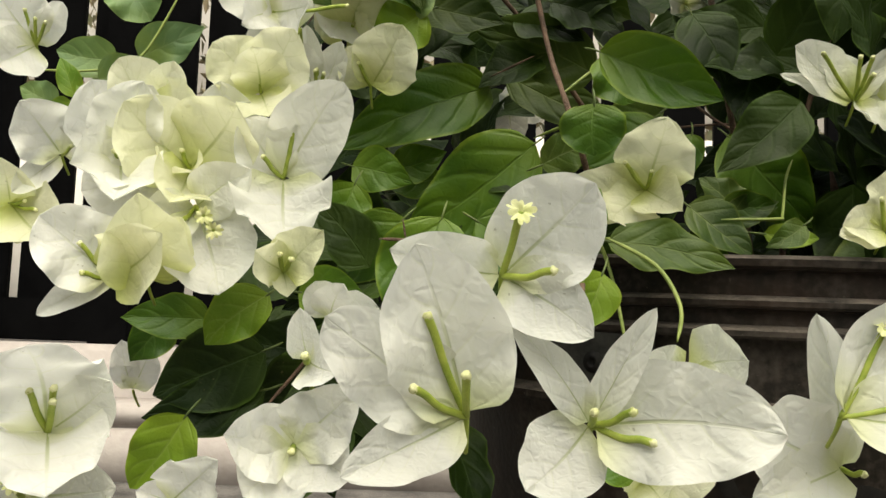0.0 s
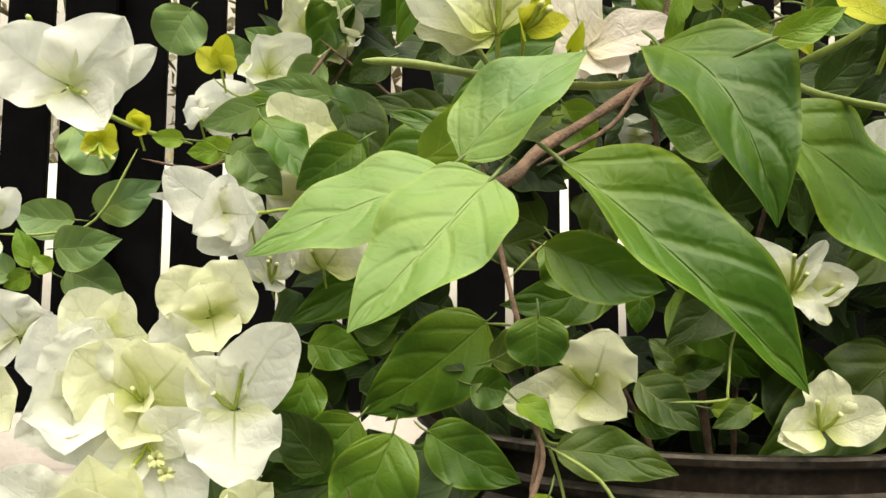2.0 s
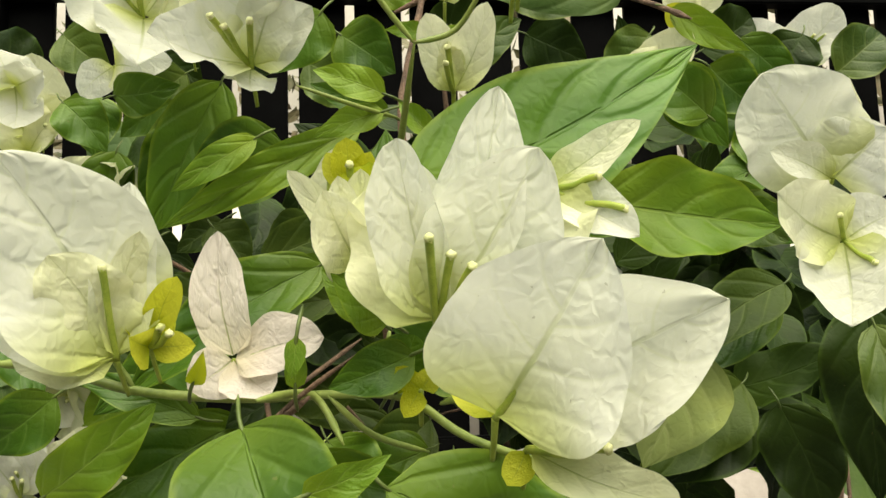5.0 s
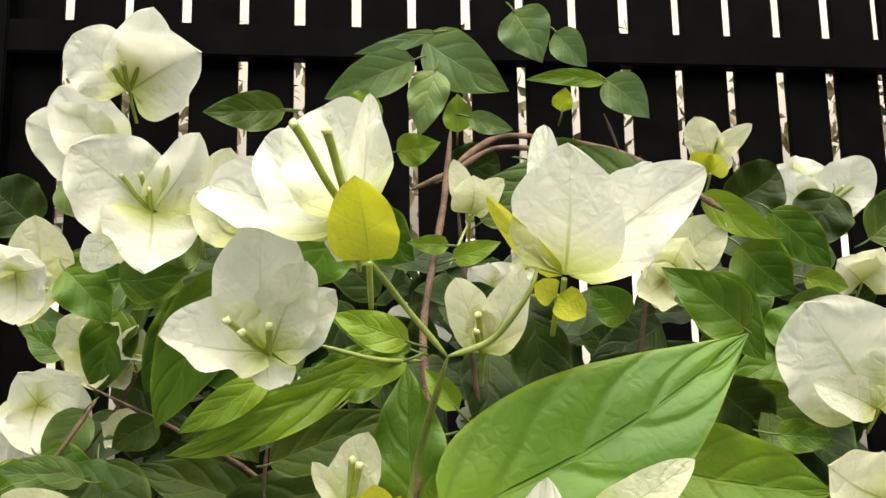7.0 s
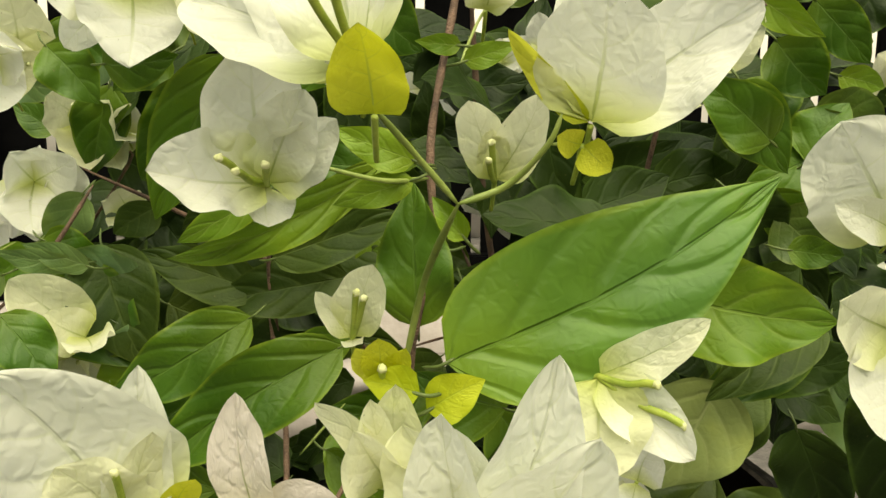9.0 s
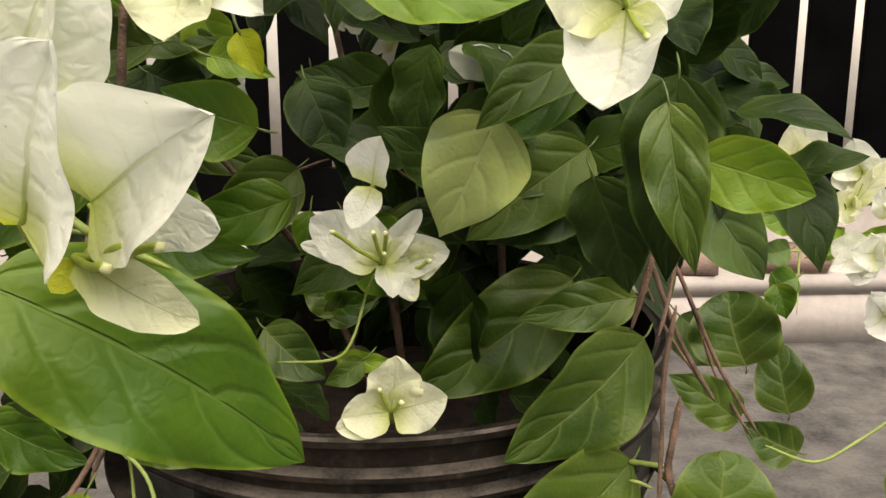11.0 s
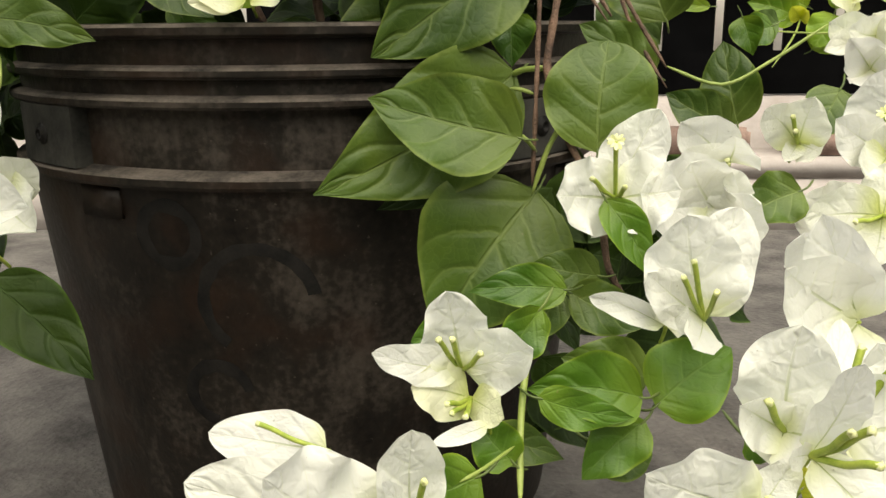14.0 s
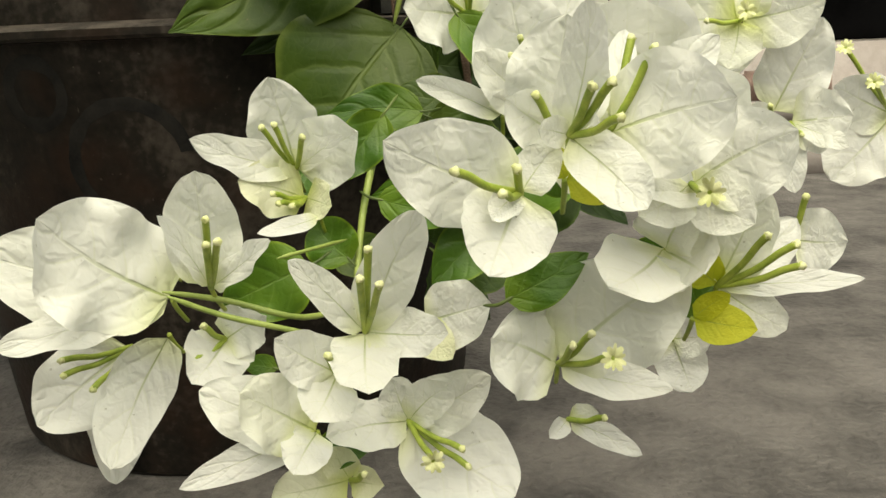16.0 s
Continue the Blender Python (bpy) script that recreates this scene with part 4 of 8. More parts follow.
leaf((-0.0112, -0.1013, 0.3776), (0.0250, -0.1000, 0.3756), 0.0160, (0.04, -1.00, 0.01), "l", 0.18, 0.12)
leaf((-0.0113, -0.0233, 0.4604), (0.0550, -0.0148, 0.3937), 0.0615, (-0.13, -0.96, -0.25), "g", 0.18, 0.12)
leaf((-0.1711, -0.0992, 0.3925), (-0.1400, -0.0976, 0.3858), 0.0290, (0.05, -1.00, -0.02), "g", 0.18, 0.12)
leaf((-0.2617, -0.0199, 0.4294), (-0.2220, -0.0201, 0.4439), 0.0311, (0.02, -1.00, -0.08), "g", 0.18, 0.12)
leaf((-0.2268, -0.0009, 0.4269), (-0.2723, -0.0017, 0.4210), 0.0274, (0.02, -1.00, -0.05), "g", 0.18, 0.12)
leaf((-0.1007, -0.0529, 0.6000), (-0.0782, -0.0486, 0.5621), 0.0387, (-0.20, -0.95, -0.23), "l", 0.18, 0.12)
leaf((-0.1222, -0.0213, 0.5730), (-0.0834, -0.0181, 0.5517), 0.0383, (-0.08, -0.96, -0.28), "o", 0.18, 0.12)
leaf((-0.0574, -0.0810, 0.3722), (-0.0236, -0.0790, 0.3614), 0.0237, (0.04, -1.00, -0.05), "g", 0.18, 0.12)
leaf((-0.2530, -0.1010, 0.5200), (-0.2321, -0.1035, 0.5520), 0.0336, (0.13, -0.98, -0.16), "h", 0.18, 0.12)
leaf((-0.0369, -0.0208, 0.4622), (-0.0404, -0.0175, 0.4269), 0.0221, (-0.24, -0.97, -0.07), "g", 0.18, 0.12)
leaf((-0.2352, -0.1022, 0.5221), (-0.2720, -0.1011, 0.4994), 0.0394, (0.10, -0.97, -0.20), "l", 0.18, 0.12)
leaf((-0.2284, -0.1007, 0.6186), (-0.2560, -0.0999, 0.6018), 0.0241, (0.16, -0.94, -0.31), "o", 0.18, 0.12)
leaf((-0.2793, -0.0824, 0.6250), (-0.3055, -0.0803, 0.5952), 0.0291, (0.22, -0.94, -0.26), "h", 0.18, 0.12)
flower((-0.0580, -0.3960, 0.5470), [((-0.0380, -0.4040, 0.6150), 0.0265, (-0.05, -0.99, -0.10), "c"), ((-0.0680, -0.4050, 0.6000), 0.0226, (-0.28, -0.93, -0.21), "c"), ((-0.0280, -0.4100, 0.5950), 0.0380, (0.09, -0.94, -0.33), "c"), ((-0.0780, -0.3850, 0.5890), 0.0336, (-0.44, -0.90, 0.03), "s"), ((-0.0640, -0.4000, 0.5940), 0.0182, (-0.03, -1.00, -0.09), "c")], [((-0.0600, -0.4180, 0.5690), 0), ((-0.0540, -0.4130, 0.5650), 0), ((-0.0480, -0.4100, 0.5620), 0)])
flower((-0.0890, -0.3850, 0.6860), [((-0.1000, -0.3750, 0.7260), 0.0335, (-0.14, -0.97, 0.20), "c"), ((-0.1450, -0.3320, 0.7110), 0.0321, (-0.51, -0.74, 0.43), "c"), ((-0.0850, -0.3850, 0.7270), 0.0110, (0.22, -0.97, -0.02), "c"), ((-0.1230, -0.3450, 0.7240), 0.0320, (-0.47, -0.78, 0.41), "c"), ((-0.0990, -0.3700, 0.6820), 0.0125, (-0.76, -0.58, -0.28), "c")], [((-0.1050, -0.4050, 0.7110), 0), ((-0.0960, -0.4050, 0.7090), 0)])
flower((-0.0850, -0.3920, 0.6740), [((-0.0880, -0.4100, 0.6950), 0.0197, (-0.01, -0.76, -0.65), "y")], [])
flower((-0.1240, -0.3250, 0.6510), [((-0.1230, -0.3500, 0.6970), 0.0327, (0.19, -0.86, -0.47), "c"), ((-0.1570, -0.3470, 0.6570), 0.0280, (0.56, -0.75, 0.36), "c"), ((-0.1220, -0.3350, 0.6380), 0.0187, (0.39, -0.70, 0.60), "c"), ((-0.1000, -0.3300, 0.6730), 0.0222, (0.05, -0.96, -0.28), "c"), ((-0.1380, -0.3350, 0.6720), 0.0104, (0.31, -0.92, -0.23), "y"), ((-0.1090, -0.3400, 0.6820), 0.0218, (-0.16, -0.92, -0.37), "c")], [((-0.1340, -0.3500, 0.6610), 0), ((-0.1290, -0.3500, 0.6570), 0), ((-0.1200, -0.3500, 0.6590), 0)])
flower((-0.0240, -0.3650, 0.6720), [((-0.0250, -0.3850, 0.7110), 0.0368, (-0.47, -0.78, -0.41), "c"), ((0.0220, -0.3700, 0.7070), 0.0300, (-0.19, -0.98, 0.11), "c"), ((-0.0270, -0.3550, 0.7260), 0.0146, (-0.34, -0.93, 0.15), "c"), ((0.0110, -0.3500, 0.7140), 0.0140, (-0.08, -0.92, 0.39), "c"), ((-0.0490, -0.3700, 0.6980), 0.0089, (-0.27, -0.86, -0.43), "y")], [])
leaf((-0.1691, -0.4543, 0.4657), (-0.2030, -0.4758, 0.4259), 0.0312, (-0.05, -0.86, 0.51), "b", 0.10, 0.12)
leaf((-0.1803, -0.4470, 0.4681), (-0.2314, -0.4580, 0.4449), 0.0278, (-0.07, -0.83, 0.55), "b", 0.12, 0.10)
leaf((-0.1510, -0.4520, 0.4700), (-0.0960, -0.4660, 0.4120), 0.0315, (0.28, -0.84, 0.47), "g", 0.30, 0.20)
leaf((-0.1774, -0.4460, 0.4722), (-0.1430, -0.4444, 0.5021), 0.0276, (-0.29, -0.88, 0.38), "b", 0.12, 0.12)
leaf((-0.1130, -0.4000, 0.5200), (-0.0880, -0.4300, 0.4560), 0.0410, (-0.04, -0.91, 0.41), "e", 0.20, 0.25)
# leaves in the dark copy, put where pale gaps should read as deep shade
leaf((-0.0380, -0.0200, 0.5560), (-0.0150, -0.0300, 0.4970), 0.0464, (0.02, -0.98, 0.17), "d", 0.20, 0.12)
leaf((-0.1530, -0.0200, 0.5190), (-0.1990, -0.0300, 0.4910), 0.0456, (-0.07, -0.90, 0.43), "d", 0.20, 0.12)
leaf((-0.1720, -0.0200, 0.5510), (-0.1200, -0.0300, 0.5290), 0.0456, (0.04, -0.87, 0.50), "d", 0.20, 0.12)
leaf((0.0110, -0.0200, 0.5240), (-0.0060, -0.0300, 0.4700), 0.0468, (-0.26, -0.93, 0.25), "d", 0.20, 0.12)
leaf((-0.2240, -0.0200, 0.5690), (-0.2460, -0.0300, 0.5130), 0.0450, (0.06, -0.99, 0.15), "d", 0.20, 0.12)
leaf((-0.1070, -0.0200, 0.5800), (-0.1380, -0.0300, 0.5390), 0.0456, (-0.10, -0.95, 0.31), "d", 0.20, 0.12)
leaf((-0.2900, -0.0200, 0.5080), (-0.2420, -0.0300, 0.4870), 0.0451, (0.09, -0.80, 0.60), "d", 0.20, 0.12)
stem([(0.1860, -0.1200, 0.4490), (0.1930, -0.1250, 0.4270), (0.2070, -0.1300, 0.3930), (0.2270, -0.1350, 0.3600)], 0.0030, 0.0024, "woody")
stem([(0.2050, -0.1000, 0.4440), (0.2180, -0.1050, 0.4150), (0.2370, -0.1100, 0.3730), (0.2620, -0.1200, 0.3310)], 0.0028, 0.0022, "woody")
stem([(0.1920, -0.1600, 0.4290), (0.1860, -0.1650, 0.3910), (0.1850, -0.1700, 0.3530), (0.1840, -0.1750, 0.3040), (0.1830, -0.1750, 0.2680)], 0.0026, 0.0020, "woody")
stem([(0.2000, -0.1800, 0.3060), (0.1910, -0.1780, 0.2890), (0.1830, -0.1760, 0.2640)], 0.0022, 0.0018, "green")
leaf((0.1770, -0.1900, 0.2960), (0.0950, -0.1900, 0.3170), 0.0532, (0.06, -0.97, 0.23), "m", 0.14, 0.10)
leaf((0.1730, -0.1500, 0.3290), (0.0640, -0.1920, 0.2650), 0.0710, (0.24, -0.95, 0.21), "m", 0.20, 0.12)
leaf((0.1570, -0.1500, 0.2840), (0.0940, -0.1650, 0.2520), 0.0252, (0.14, -0.97, 0.17), "d", 0.18, 0.10)
leaf((0.1770, -0.1500, 0.4070), (0.0940, -0.1700, 0.3380), 0.0623, (0.21, -0.98, 0.03), "m", 0.15, 0.10)
leaf((0.1700, -0.1200, 0.3640), (0.1710, -0.1250, 0.3320), 0.0290, (-0.00, -0.99, 0.15), "e", 0.20, 0.10)
leaf((0.1860, -0.1650, 0.2640), (0.1300, -0.1900, 0.1850), 0.0874, (0.10, -0.97, 0.23), "m", 0.10, 0.10)
leaf((0.2170, -0.1850, 0.2880), (0.2220, -0.1720, 0.3460), 0.0577, (-0.10, -0.97, 0.23), "m", 0.08, 0.10)
leaf((0.2190, -0.2130, 0.2680), (0.2420, -0.2220, 0.2300), 0.0219, (0.04, -0.97, 0.25), "g", 0.25, 0.10)
stem([(0.1710, -0.1500, 0.3280), (0.1780, -0.1580, 0.3310), (0.1910, -0.1650, 0.3320)], 0.0024, 0.0022, "green")
stem([(0.1760, -0.1900, 0.2980), (0.1800, -0.1850, 0.2940), (0.1850, -0.1720, 0.2870)], 0.0018, 0.0016, "green")
stem([(0.1960, -0.1650, 0.3760), (0.1920, -0.1680, 0.3500), (0.1900, -0.1700, 0.3320), (0.1950, -0.1750, 0.3130), (0.2040, -0.1800, 0.2900), (0.2160, -0.1800, 0.2690), (0.2210, -0.1850, 0.2480), (0.2250, -0.1900, 0.2250), (0.2350, -0.1900, 0.2090)], 0.0034, 0.0030, "woody")
stem([(0.1700, -0.1600, 0.3210), (0.1770, -0.1620, 0.3200), (0.1830, -0.1650, 0.3180)], 0.0016, 0.0014, "green")
flower((0.2250, -0.2050, 0.2670), [((0.1940, -0.2220, 0.2710), 0.0396, (0.49, -0.84, 0.24), "w", 0.20, -0.10), ((0.2550, -0.2200, 0.2740), 0.0394, (-0.48, -0.85, 0.21), "w", 0.20, -0.08), ((0.2460, -0.2000, 0.3120), 0.0320, (-0.12, -0.98, 0.17), "w", 0.16, -0.06)], [((0.2220, -0.2220, 0.2980), 1), ((0.2110, -0.2250, 0.2800), 0), ((0.2270, -0.2250, 0.2760), 0)])
flower((0.3100, -0.3050, 0.2354), [((0.2742, -0.3231, 0.2609), 0.0344, (0.35, -0.92, -0.17), "w"), ((0.2898, -0.3106, 0.2797), 0.0275, (-0.21, -0.95, -0.22), "w"), ((0.2839, -0.3267, 0.2111), 0.0344, (-0.12, -0.68, 0.73), "w")], [])
flower((0.3131, -0.3527, 0.2147), [((0.2789, -0.3787, 0.2053), 0.0334, (0.30, -0.65, 0.70), "w"), ((0.2799, -0.3643, 0.2247), 0.0275, (0.36, -0.92, 0.13), "w"), ((0.2925, -0.3634, 0.2471), 0.0314, (-0.06, -0.94, -0.35), "w")], [])
stem([(-0.2010, -0.4300, 0.4640), (-0.1850, -0.4300, 0.4650), (-0.1650, -0.4300, 0.4690), (-0.1520, -0.4000, 0.4850), (-0.1300, -0.3750, 0.5030), (-0.0990, -0.3600, 0.5260)], 0.0036, 0.0030, "woody")
leaf((-0.0916, -0.4397, 0.5070), (-0.0708, -0.4410, 0.5159), 0.0095, (0.04, -0.97, -0.23), "l", 0.18, 0.12)
leaf((-0.1936, -0.3380, 0.4939), (-0.1541, -0.3416, 0.5249), 0.0221, (0.13, -0.95, -0.28), "l", 0.18, 0.12)
leaf((-0.0642, -0.3714, 0.5390), (-0.0922, -0.3689, 0.5288), 0.0170, (-0.08, -1.00, -0.03), "g", 0.18, 0.12)
leaf((-0.1000, -0.2562, 0.5832), (-0.1460, -0.2517, 0.5636), 0.0195, (-0.02, -0.99, -0.17), "g", 0.18, 0.12)
leaf((-0.0782, -0.3515, 0.5521), (-0.0955, -0.3528, 0.5684), 0.0164, (0.04, -1.00, -0.04), "l", 0.40, 0.12)
leaf((-0.0638, -0.3411, 0.5940), (0.0495, -0.3295, 0.6551), 0.0561, (0.02, -0.99, 0.16), "v", 0.10, 0.06)
leaf((-0.0874, -0.2255, 0.6544), (-0.1904, -0.2149, 0.6065), 0.0207, (0.03, -0.96, -0.28), "l", 0.25, 0.30)
leaf((-0.0725, -0.2463, 0.6539), (-0.1109, -0.2468, 0.6706), 0.0150, (-0.09, -0.97, -0.24), "g", 0.18, 0.12)
leaf((0.0219, -0.2710, 0.6041), (0.1031, -0.2752, 0.5908), 0.0443, (-0.03, -0.99, 0.11), "l", 0.18, 0.12)
leaf((0.0844, -0.1975, 0.6931), (0.1145, -0.1929, 0.6472), 0.0330, (-0.32, -0.90, -0.30), "g", 0.18, 0.12)
leaf((0.1370, -0.1900, 0.5600), (0.0812, -0.1737, 0.5223), 0.0307, (-0.42, -0.87, 0.25), "e", 0.20, 0.12)
leaf((0.0869, -0.1906, 0.5378), (0.0573, -0.1846, 0.4737), 0.0559, (-0.25, -0.97, 0.02), "p", 0.18, 0.12)
leaf((0.1700, -0.2179, 0.5582), (0.1716, -0.2098, 0.4552), 0.0470, (-0.48, -0.87, -0.08), "d", 0.18, 0.12)
leaf((0.1517, -0.0990, 0.4937), (0.0867, -0.0937, 0.4509), 0.0507, (-0.15, -0.98, 0.10), "d", 0.18, 0.12)
leaf((0.1393, -0.1736, 0.5047), (0.1627, -0.1690, 0.4386), 0.0425, (-0.37, -0.91, -0.19), "d", 0.18, 0.12)
leaf((-0.0599, -0.2419, 0.6154), (-0.0927, -0.2404, 0.6152), 0.0164, (-0.04, -0.98, -0.19), "l", 0.18, 0.12)
leaf((-0.1579, -0.2651, 0.5144), (-0.2127, -0.2653, 0.5346), 0.0172, (0.05, -0.99, 0.13), "g", 0.18, 0.12)
leaf((-0.1173, -0.1223, 0.4891), (-0.0977, -0.1191, 0.4579), 0.0445, (0.16, -0.99, 0.00), "g", 0.18, 0.12)
leaf((-0.0283, -0.2178, 0.5329), (-0.0742, -0.2180, 0.5521), 0.0400, (-0.07, -0.98, -0.18), "g", 0.18, 0.12)
leaf((-0.2289, -0.2433, 0.5256), (-0.2634, -0.2386, 0.5010), 0.0286, (0.04, -0.97, -0.24), "g", 0.18, 0.12)
leaf((-0.0996, -0.3854, 0.5452), (-0.1017, -0.3837, 0.5324), 0.0064, (0.12, -0.98, -0.15), "l", 0.18, 0.12)
leaf((-0.1379, -0.1441, 0.6662), (-0.1984, -0.1387, 0.6445), 0.0513, (0.02, -0.96, -0.30), "g", 0.18, 0.12)
leaf((-0.1846, -0.1255, 0.6940), (-0.2325, -0.1159, 0.6356), 0.0498, (0.20, -0.93, -0.31), "g", 0.18, 0.12)
leaf((-0.2927, -0.0931, 0.7138), (-0.2636, -0.0899, 0.6793), 0.0339, (0.13, -0.99, 0.02), "g", 0.18, 0.12)
leaf((-0.2412, -0.1440, 0.7002), (-0.2001, -0.1465, 0.7056), 0.0274, (-0.01, -0.93, -0.36), "g", 0.18, 0.12)
leaf((-0.1036, -0.1542, 0.7330), (-0.0701, -0.1524, 0.7081), 0.0376, (-0.13, -0.96, -0.24), "g", 0.18, 0.12)
leaf((-0.1058, -0.2323, 0.7135), (-0.1296, -0.2274, 0.6829), 0.0287, (0.18, -0.94, -0.29), "g", 0.18, 0.12)
leaf((0.0206, -0.1952, 0.6178), (0.0602, -0.1952, 0.6043), 0.0277, (-0.07, -0.97, -0.22), "g", 0.18, 0.12)
flower((-0.0440, -0.4150, 0.5210), [((-0.0200, -0.4440, 0.5640), 0.0489, (-0.45, -0.84, -0.31), "c"), ((-0.0540, -0.4000, 0.5360), 0.0100, (-0.39, -0.77, 0.51), "y")], [((-0.0340, -0.4250, 0.5370), 0)])
flower((-0.0310, -0.4050, 0.5250), [((0.0110, -0.4400, 0.5490), 0.0412, (-0.57, -0.80, -0.18), "c"), ((0.0030, -0.4100, 0.5190), 0.0215, (-0.18, -0.96, -0.21), "c")], [])
flower((-0.0350, -0.4080, 0.5120), [((0.0010, -0.4250, 0.4990), 0.0156, (-0.22, -0.84, 0.49), "s"), ((-0.0410, -0.4100, 0.5030), 0.0084, (-0.05, -0.97, 0.25), "y")], [((-0.0090, -0.4200, 0.5170), 0), ((-0.0150, -0.4250, 0.5180), 0), ((-0.0180, -0.4300, 0.5140), 0)])
flower((-0.1630, -0.3550, 0.5400), [((-0.1910, -0.3850, 0.6040), 0.0549, (0.53, -0.83, -0.16), "c"), ((-0.1580, -0.3600, 0.5990), 0.0209, (0.32, -0.94, -0.11), "c"), ((-0.1780, -0.3750, 0.5730), 0.0278, (0.48, -0.83, -0.29), "s"), ((-0.1520, -0.3680, 0.5810), 0.0137, (0.49, -0.78, -0.38), "s"), ((-0.2070, -0.3700, 0.5750), 0.0322, (0.32, -0.95, -0.00), "c"), ((-0.1950, -0.3600, 0.5410), 0.0189, (0.16, -0.94, 0.29), "s")], [((-0.1630, -0.3700, 0.5690), 0)])
flower((-0.1277, -0.3409, 0.5390), [((-0.1328, -0.3426, 0.5843), 0.0194, (0.01, -1.00, -0.04), "k"), ((-0.0951, -0.3523, 0.5457), 0.0216, (-0.37, -0.84, 0.39), "k"), ((-0.1414, -0.3493, 0.5295), 0.0180, (0.44, -0.89, 0.15), "k"), ((-0.1130, -0.3510, 0.5270), 0.0198, (-0.15, -0.84, 0.53), "k")], [])
flower((-0.1530, -0.3520, 0.5440), [((-0.1400, -0.3680, 0.5660), 0.0107, (0.03, -0.80, -0.60), "y"), ((-0.1560, -0.3650, 0.5470), 0.0146, (0.88, -0.29, -0.38), "y"), ((-0.1360, -0.3600, 0.5440), 0.0104, (-0.43, -0.90, -0.03), "y"), ((-0.1530, -0.3500, 0.5620), 0.0160, (0.30, -0.95, 0.11), "y")], [((-0.1470, -0.3620, 0.5500), 0), ((-0.1440, -0.3620, 0.5480), 0)])
flower((-0.0840, -0.3620, 0.5950), [((-0.0850, -0.3700, 0.6100), 0.0115, (0.08, -0.88, -0.46), "y"), ((-0.0770, -0.3660, 0.6060), 0.0098, (0.20, -0.87, -0.45), "y"), ((-0.0920, -0.3660, 0.6060), 0.0098, (-0.09, -0.91, -0.40), "y")], [((-0.0840, -0.3700, 0.6010), 0)])
flower((-0.0810, -0.3720, 0.5660), [((-0.1020, -0.3850, 0.5960), 0.0098, (0.18, -0.94, -0.28), "s"), ((-0.0910, -0.3880, 0.5890), 0.0196, (0.23, -0.84, -0.49), "s"), ((-0.0870, -0.3800, 0.5950), 0.0133, (0.09, -0.96, -0.25), "s")], [])
flower((-0.0780, -0.3700, 0.5570), [((-0.0880, -0.3820, 0.5860), 0.0198, (-0.14, -0.90, -0.42), "s"), ((-0.0800, -0.3760, 0.5980), 0.0184, (0.05, -0.99, -0.14), "s")], [])
leaf((-0.0720, -0.3600, 0.5500), (-0.0910, -0.3750, 0.5670), 0.0193, (0.37, -0.86, -0.35), "l", 0.35, 0.30)
leaf((-0.0730, -0.3550, 0.5270), (-0.0640, -0.3600, 0.5450), 0.0217, (-0.10, -0.97, -0.22), "g", 0.20, 0.20)
leaf((-0.1020, -0.3720, 0.5290), (-0.1010, -0.3780, 0.5460), 0.0071, (0.12, -0.93, -0.34), "l", 0.20, 0.10)
leaf((-0.0710, -0.3600, 0.5260), (-0.0670, -0.3660, 0.5370), 0.0064, (-0.15, -0.89, -0.43), "y", 0.30, 0.20)
leaf((-0.1370, -0.3600, 0.5310), (-0.1320, -0.3660, 0.5420), 0.0063, (0.06, -0.86, -0.50), "y", 0.30, 0.20)
flower((-0.0628, -0.3700, 0.5274), [((-0.0683, -0.3724, 0.5190), 0.0081, (0.10, -0.97, 0.21), "y"), ((-0.0582, -0.3749, 0.5345), 0.0081, (-0.31, -0.86, -0.41), "y"), ((-0.0705, -0.3744, 0.5349), 0.0072, (0.29, -0.92, -0.25), "y")], [])
flower((0.1561, -0.2220, 0.6219), [((0.1145, -0.2407, 0.6731), 0.0596, (-0.12, -0.90, -0.43), "c"), ((0.1204, -0.2305, 0.6358), 0.0212, (0.15, -0.97, -0.20), "c"), ((0.1726, -0.2487, 0.6417), 0.0450, (-0.75, -0.63, -0.22), "c")], [((0.1390, -0.2261, 0.6584), 0), ((0.1508, -0.2280, 0.6504), 1), ((0.1628, -0.2259, 0.6607), 0)])
flower((0.1333, -0.2693, 0.5839), [((0.0949, -0.2903, 0.6031), 0.0358, (0.36, -0.90, -0.26), "s"), ((0.1539, -0.2814, 0.5951), 0.0286, (-0.55, -0.83, 0.11), "c"), ((0.1198, -0.2941, 0.5445), 0.0405, (-0.35, -0.73, 0.58), "c")], [((0.1273, -0.2792, 0.5940), 0), ((0.1382, -0.2843, 0.5718), 0)])
flower((-0.0171, -0.3563, 0.5941), [((0.0143, -0.3663, 0.6148), 0.0151, (-0.34, -0.94, 0.06), "s"), ((-0.0197, -0.3738, 0.5667), 0.0292, (-0.05, -0.84, 0.54), "s"), ((0.0090, -0.3746, 0.5740), 0.0195, (-0.30, -0.87, 0.40), "c")], [((-0.0018, -0.3686, 0.5952), 0), ((0.0061, -0.3713, 0.5835), 0)])
flower((0.0280, -0.2517, 0.5099), [((0.0328, -0.2606, 0.5322), 0.0208, (-0.37, -0.89, -0.27), "c"), ((0.0195, -0.2633, 0.4927), 0.0156, (-0.07, -0.81, 0.58), "c")], [])
flower((-0.0269, -0.3678, 0.6664), [((-0.0192, -0.3719, 0.6591), 0.0106, (-0.41, -0.91, 0.08), "y"), ((-0.0352, -0.3742, 0.6692), 0.0088, (0.47, -0.79, -0.39), "y")], [])
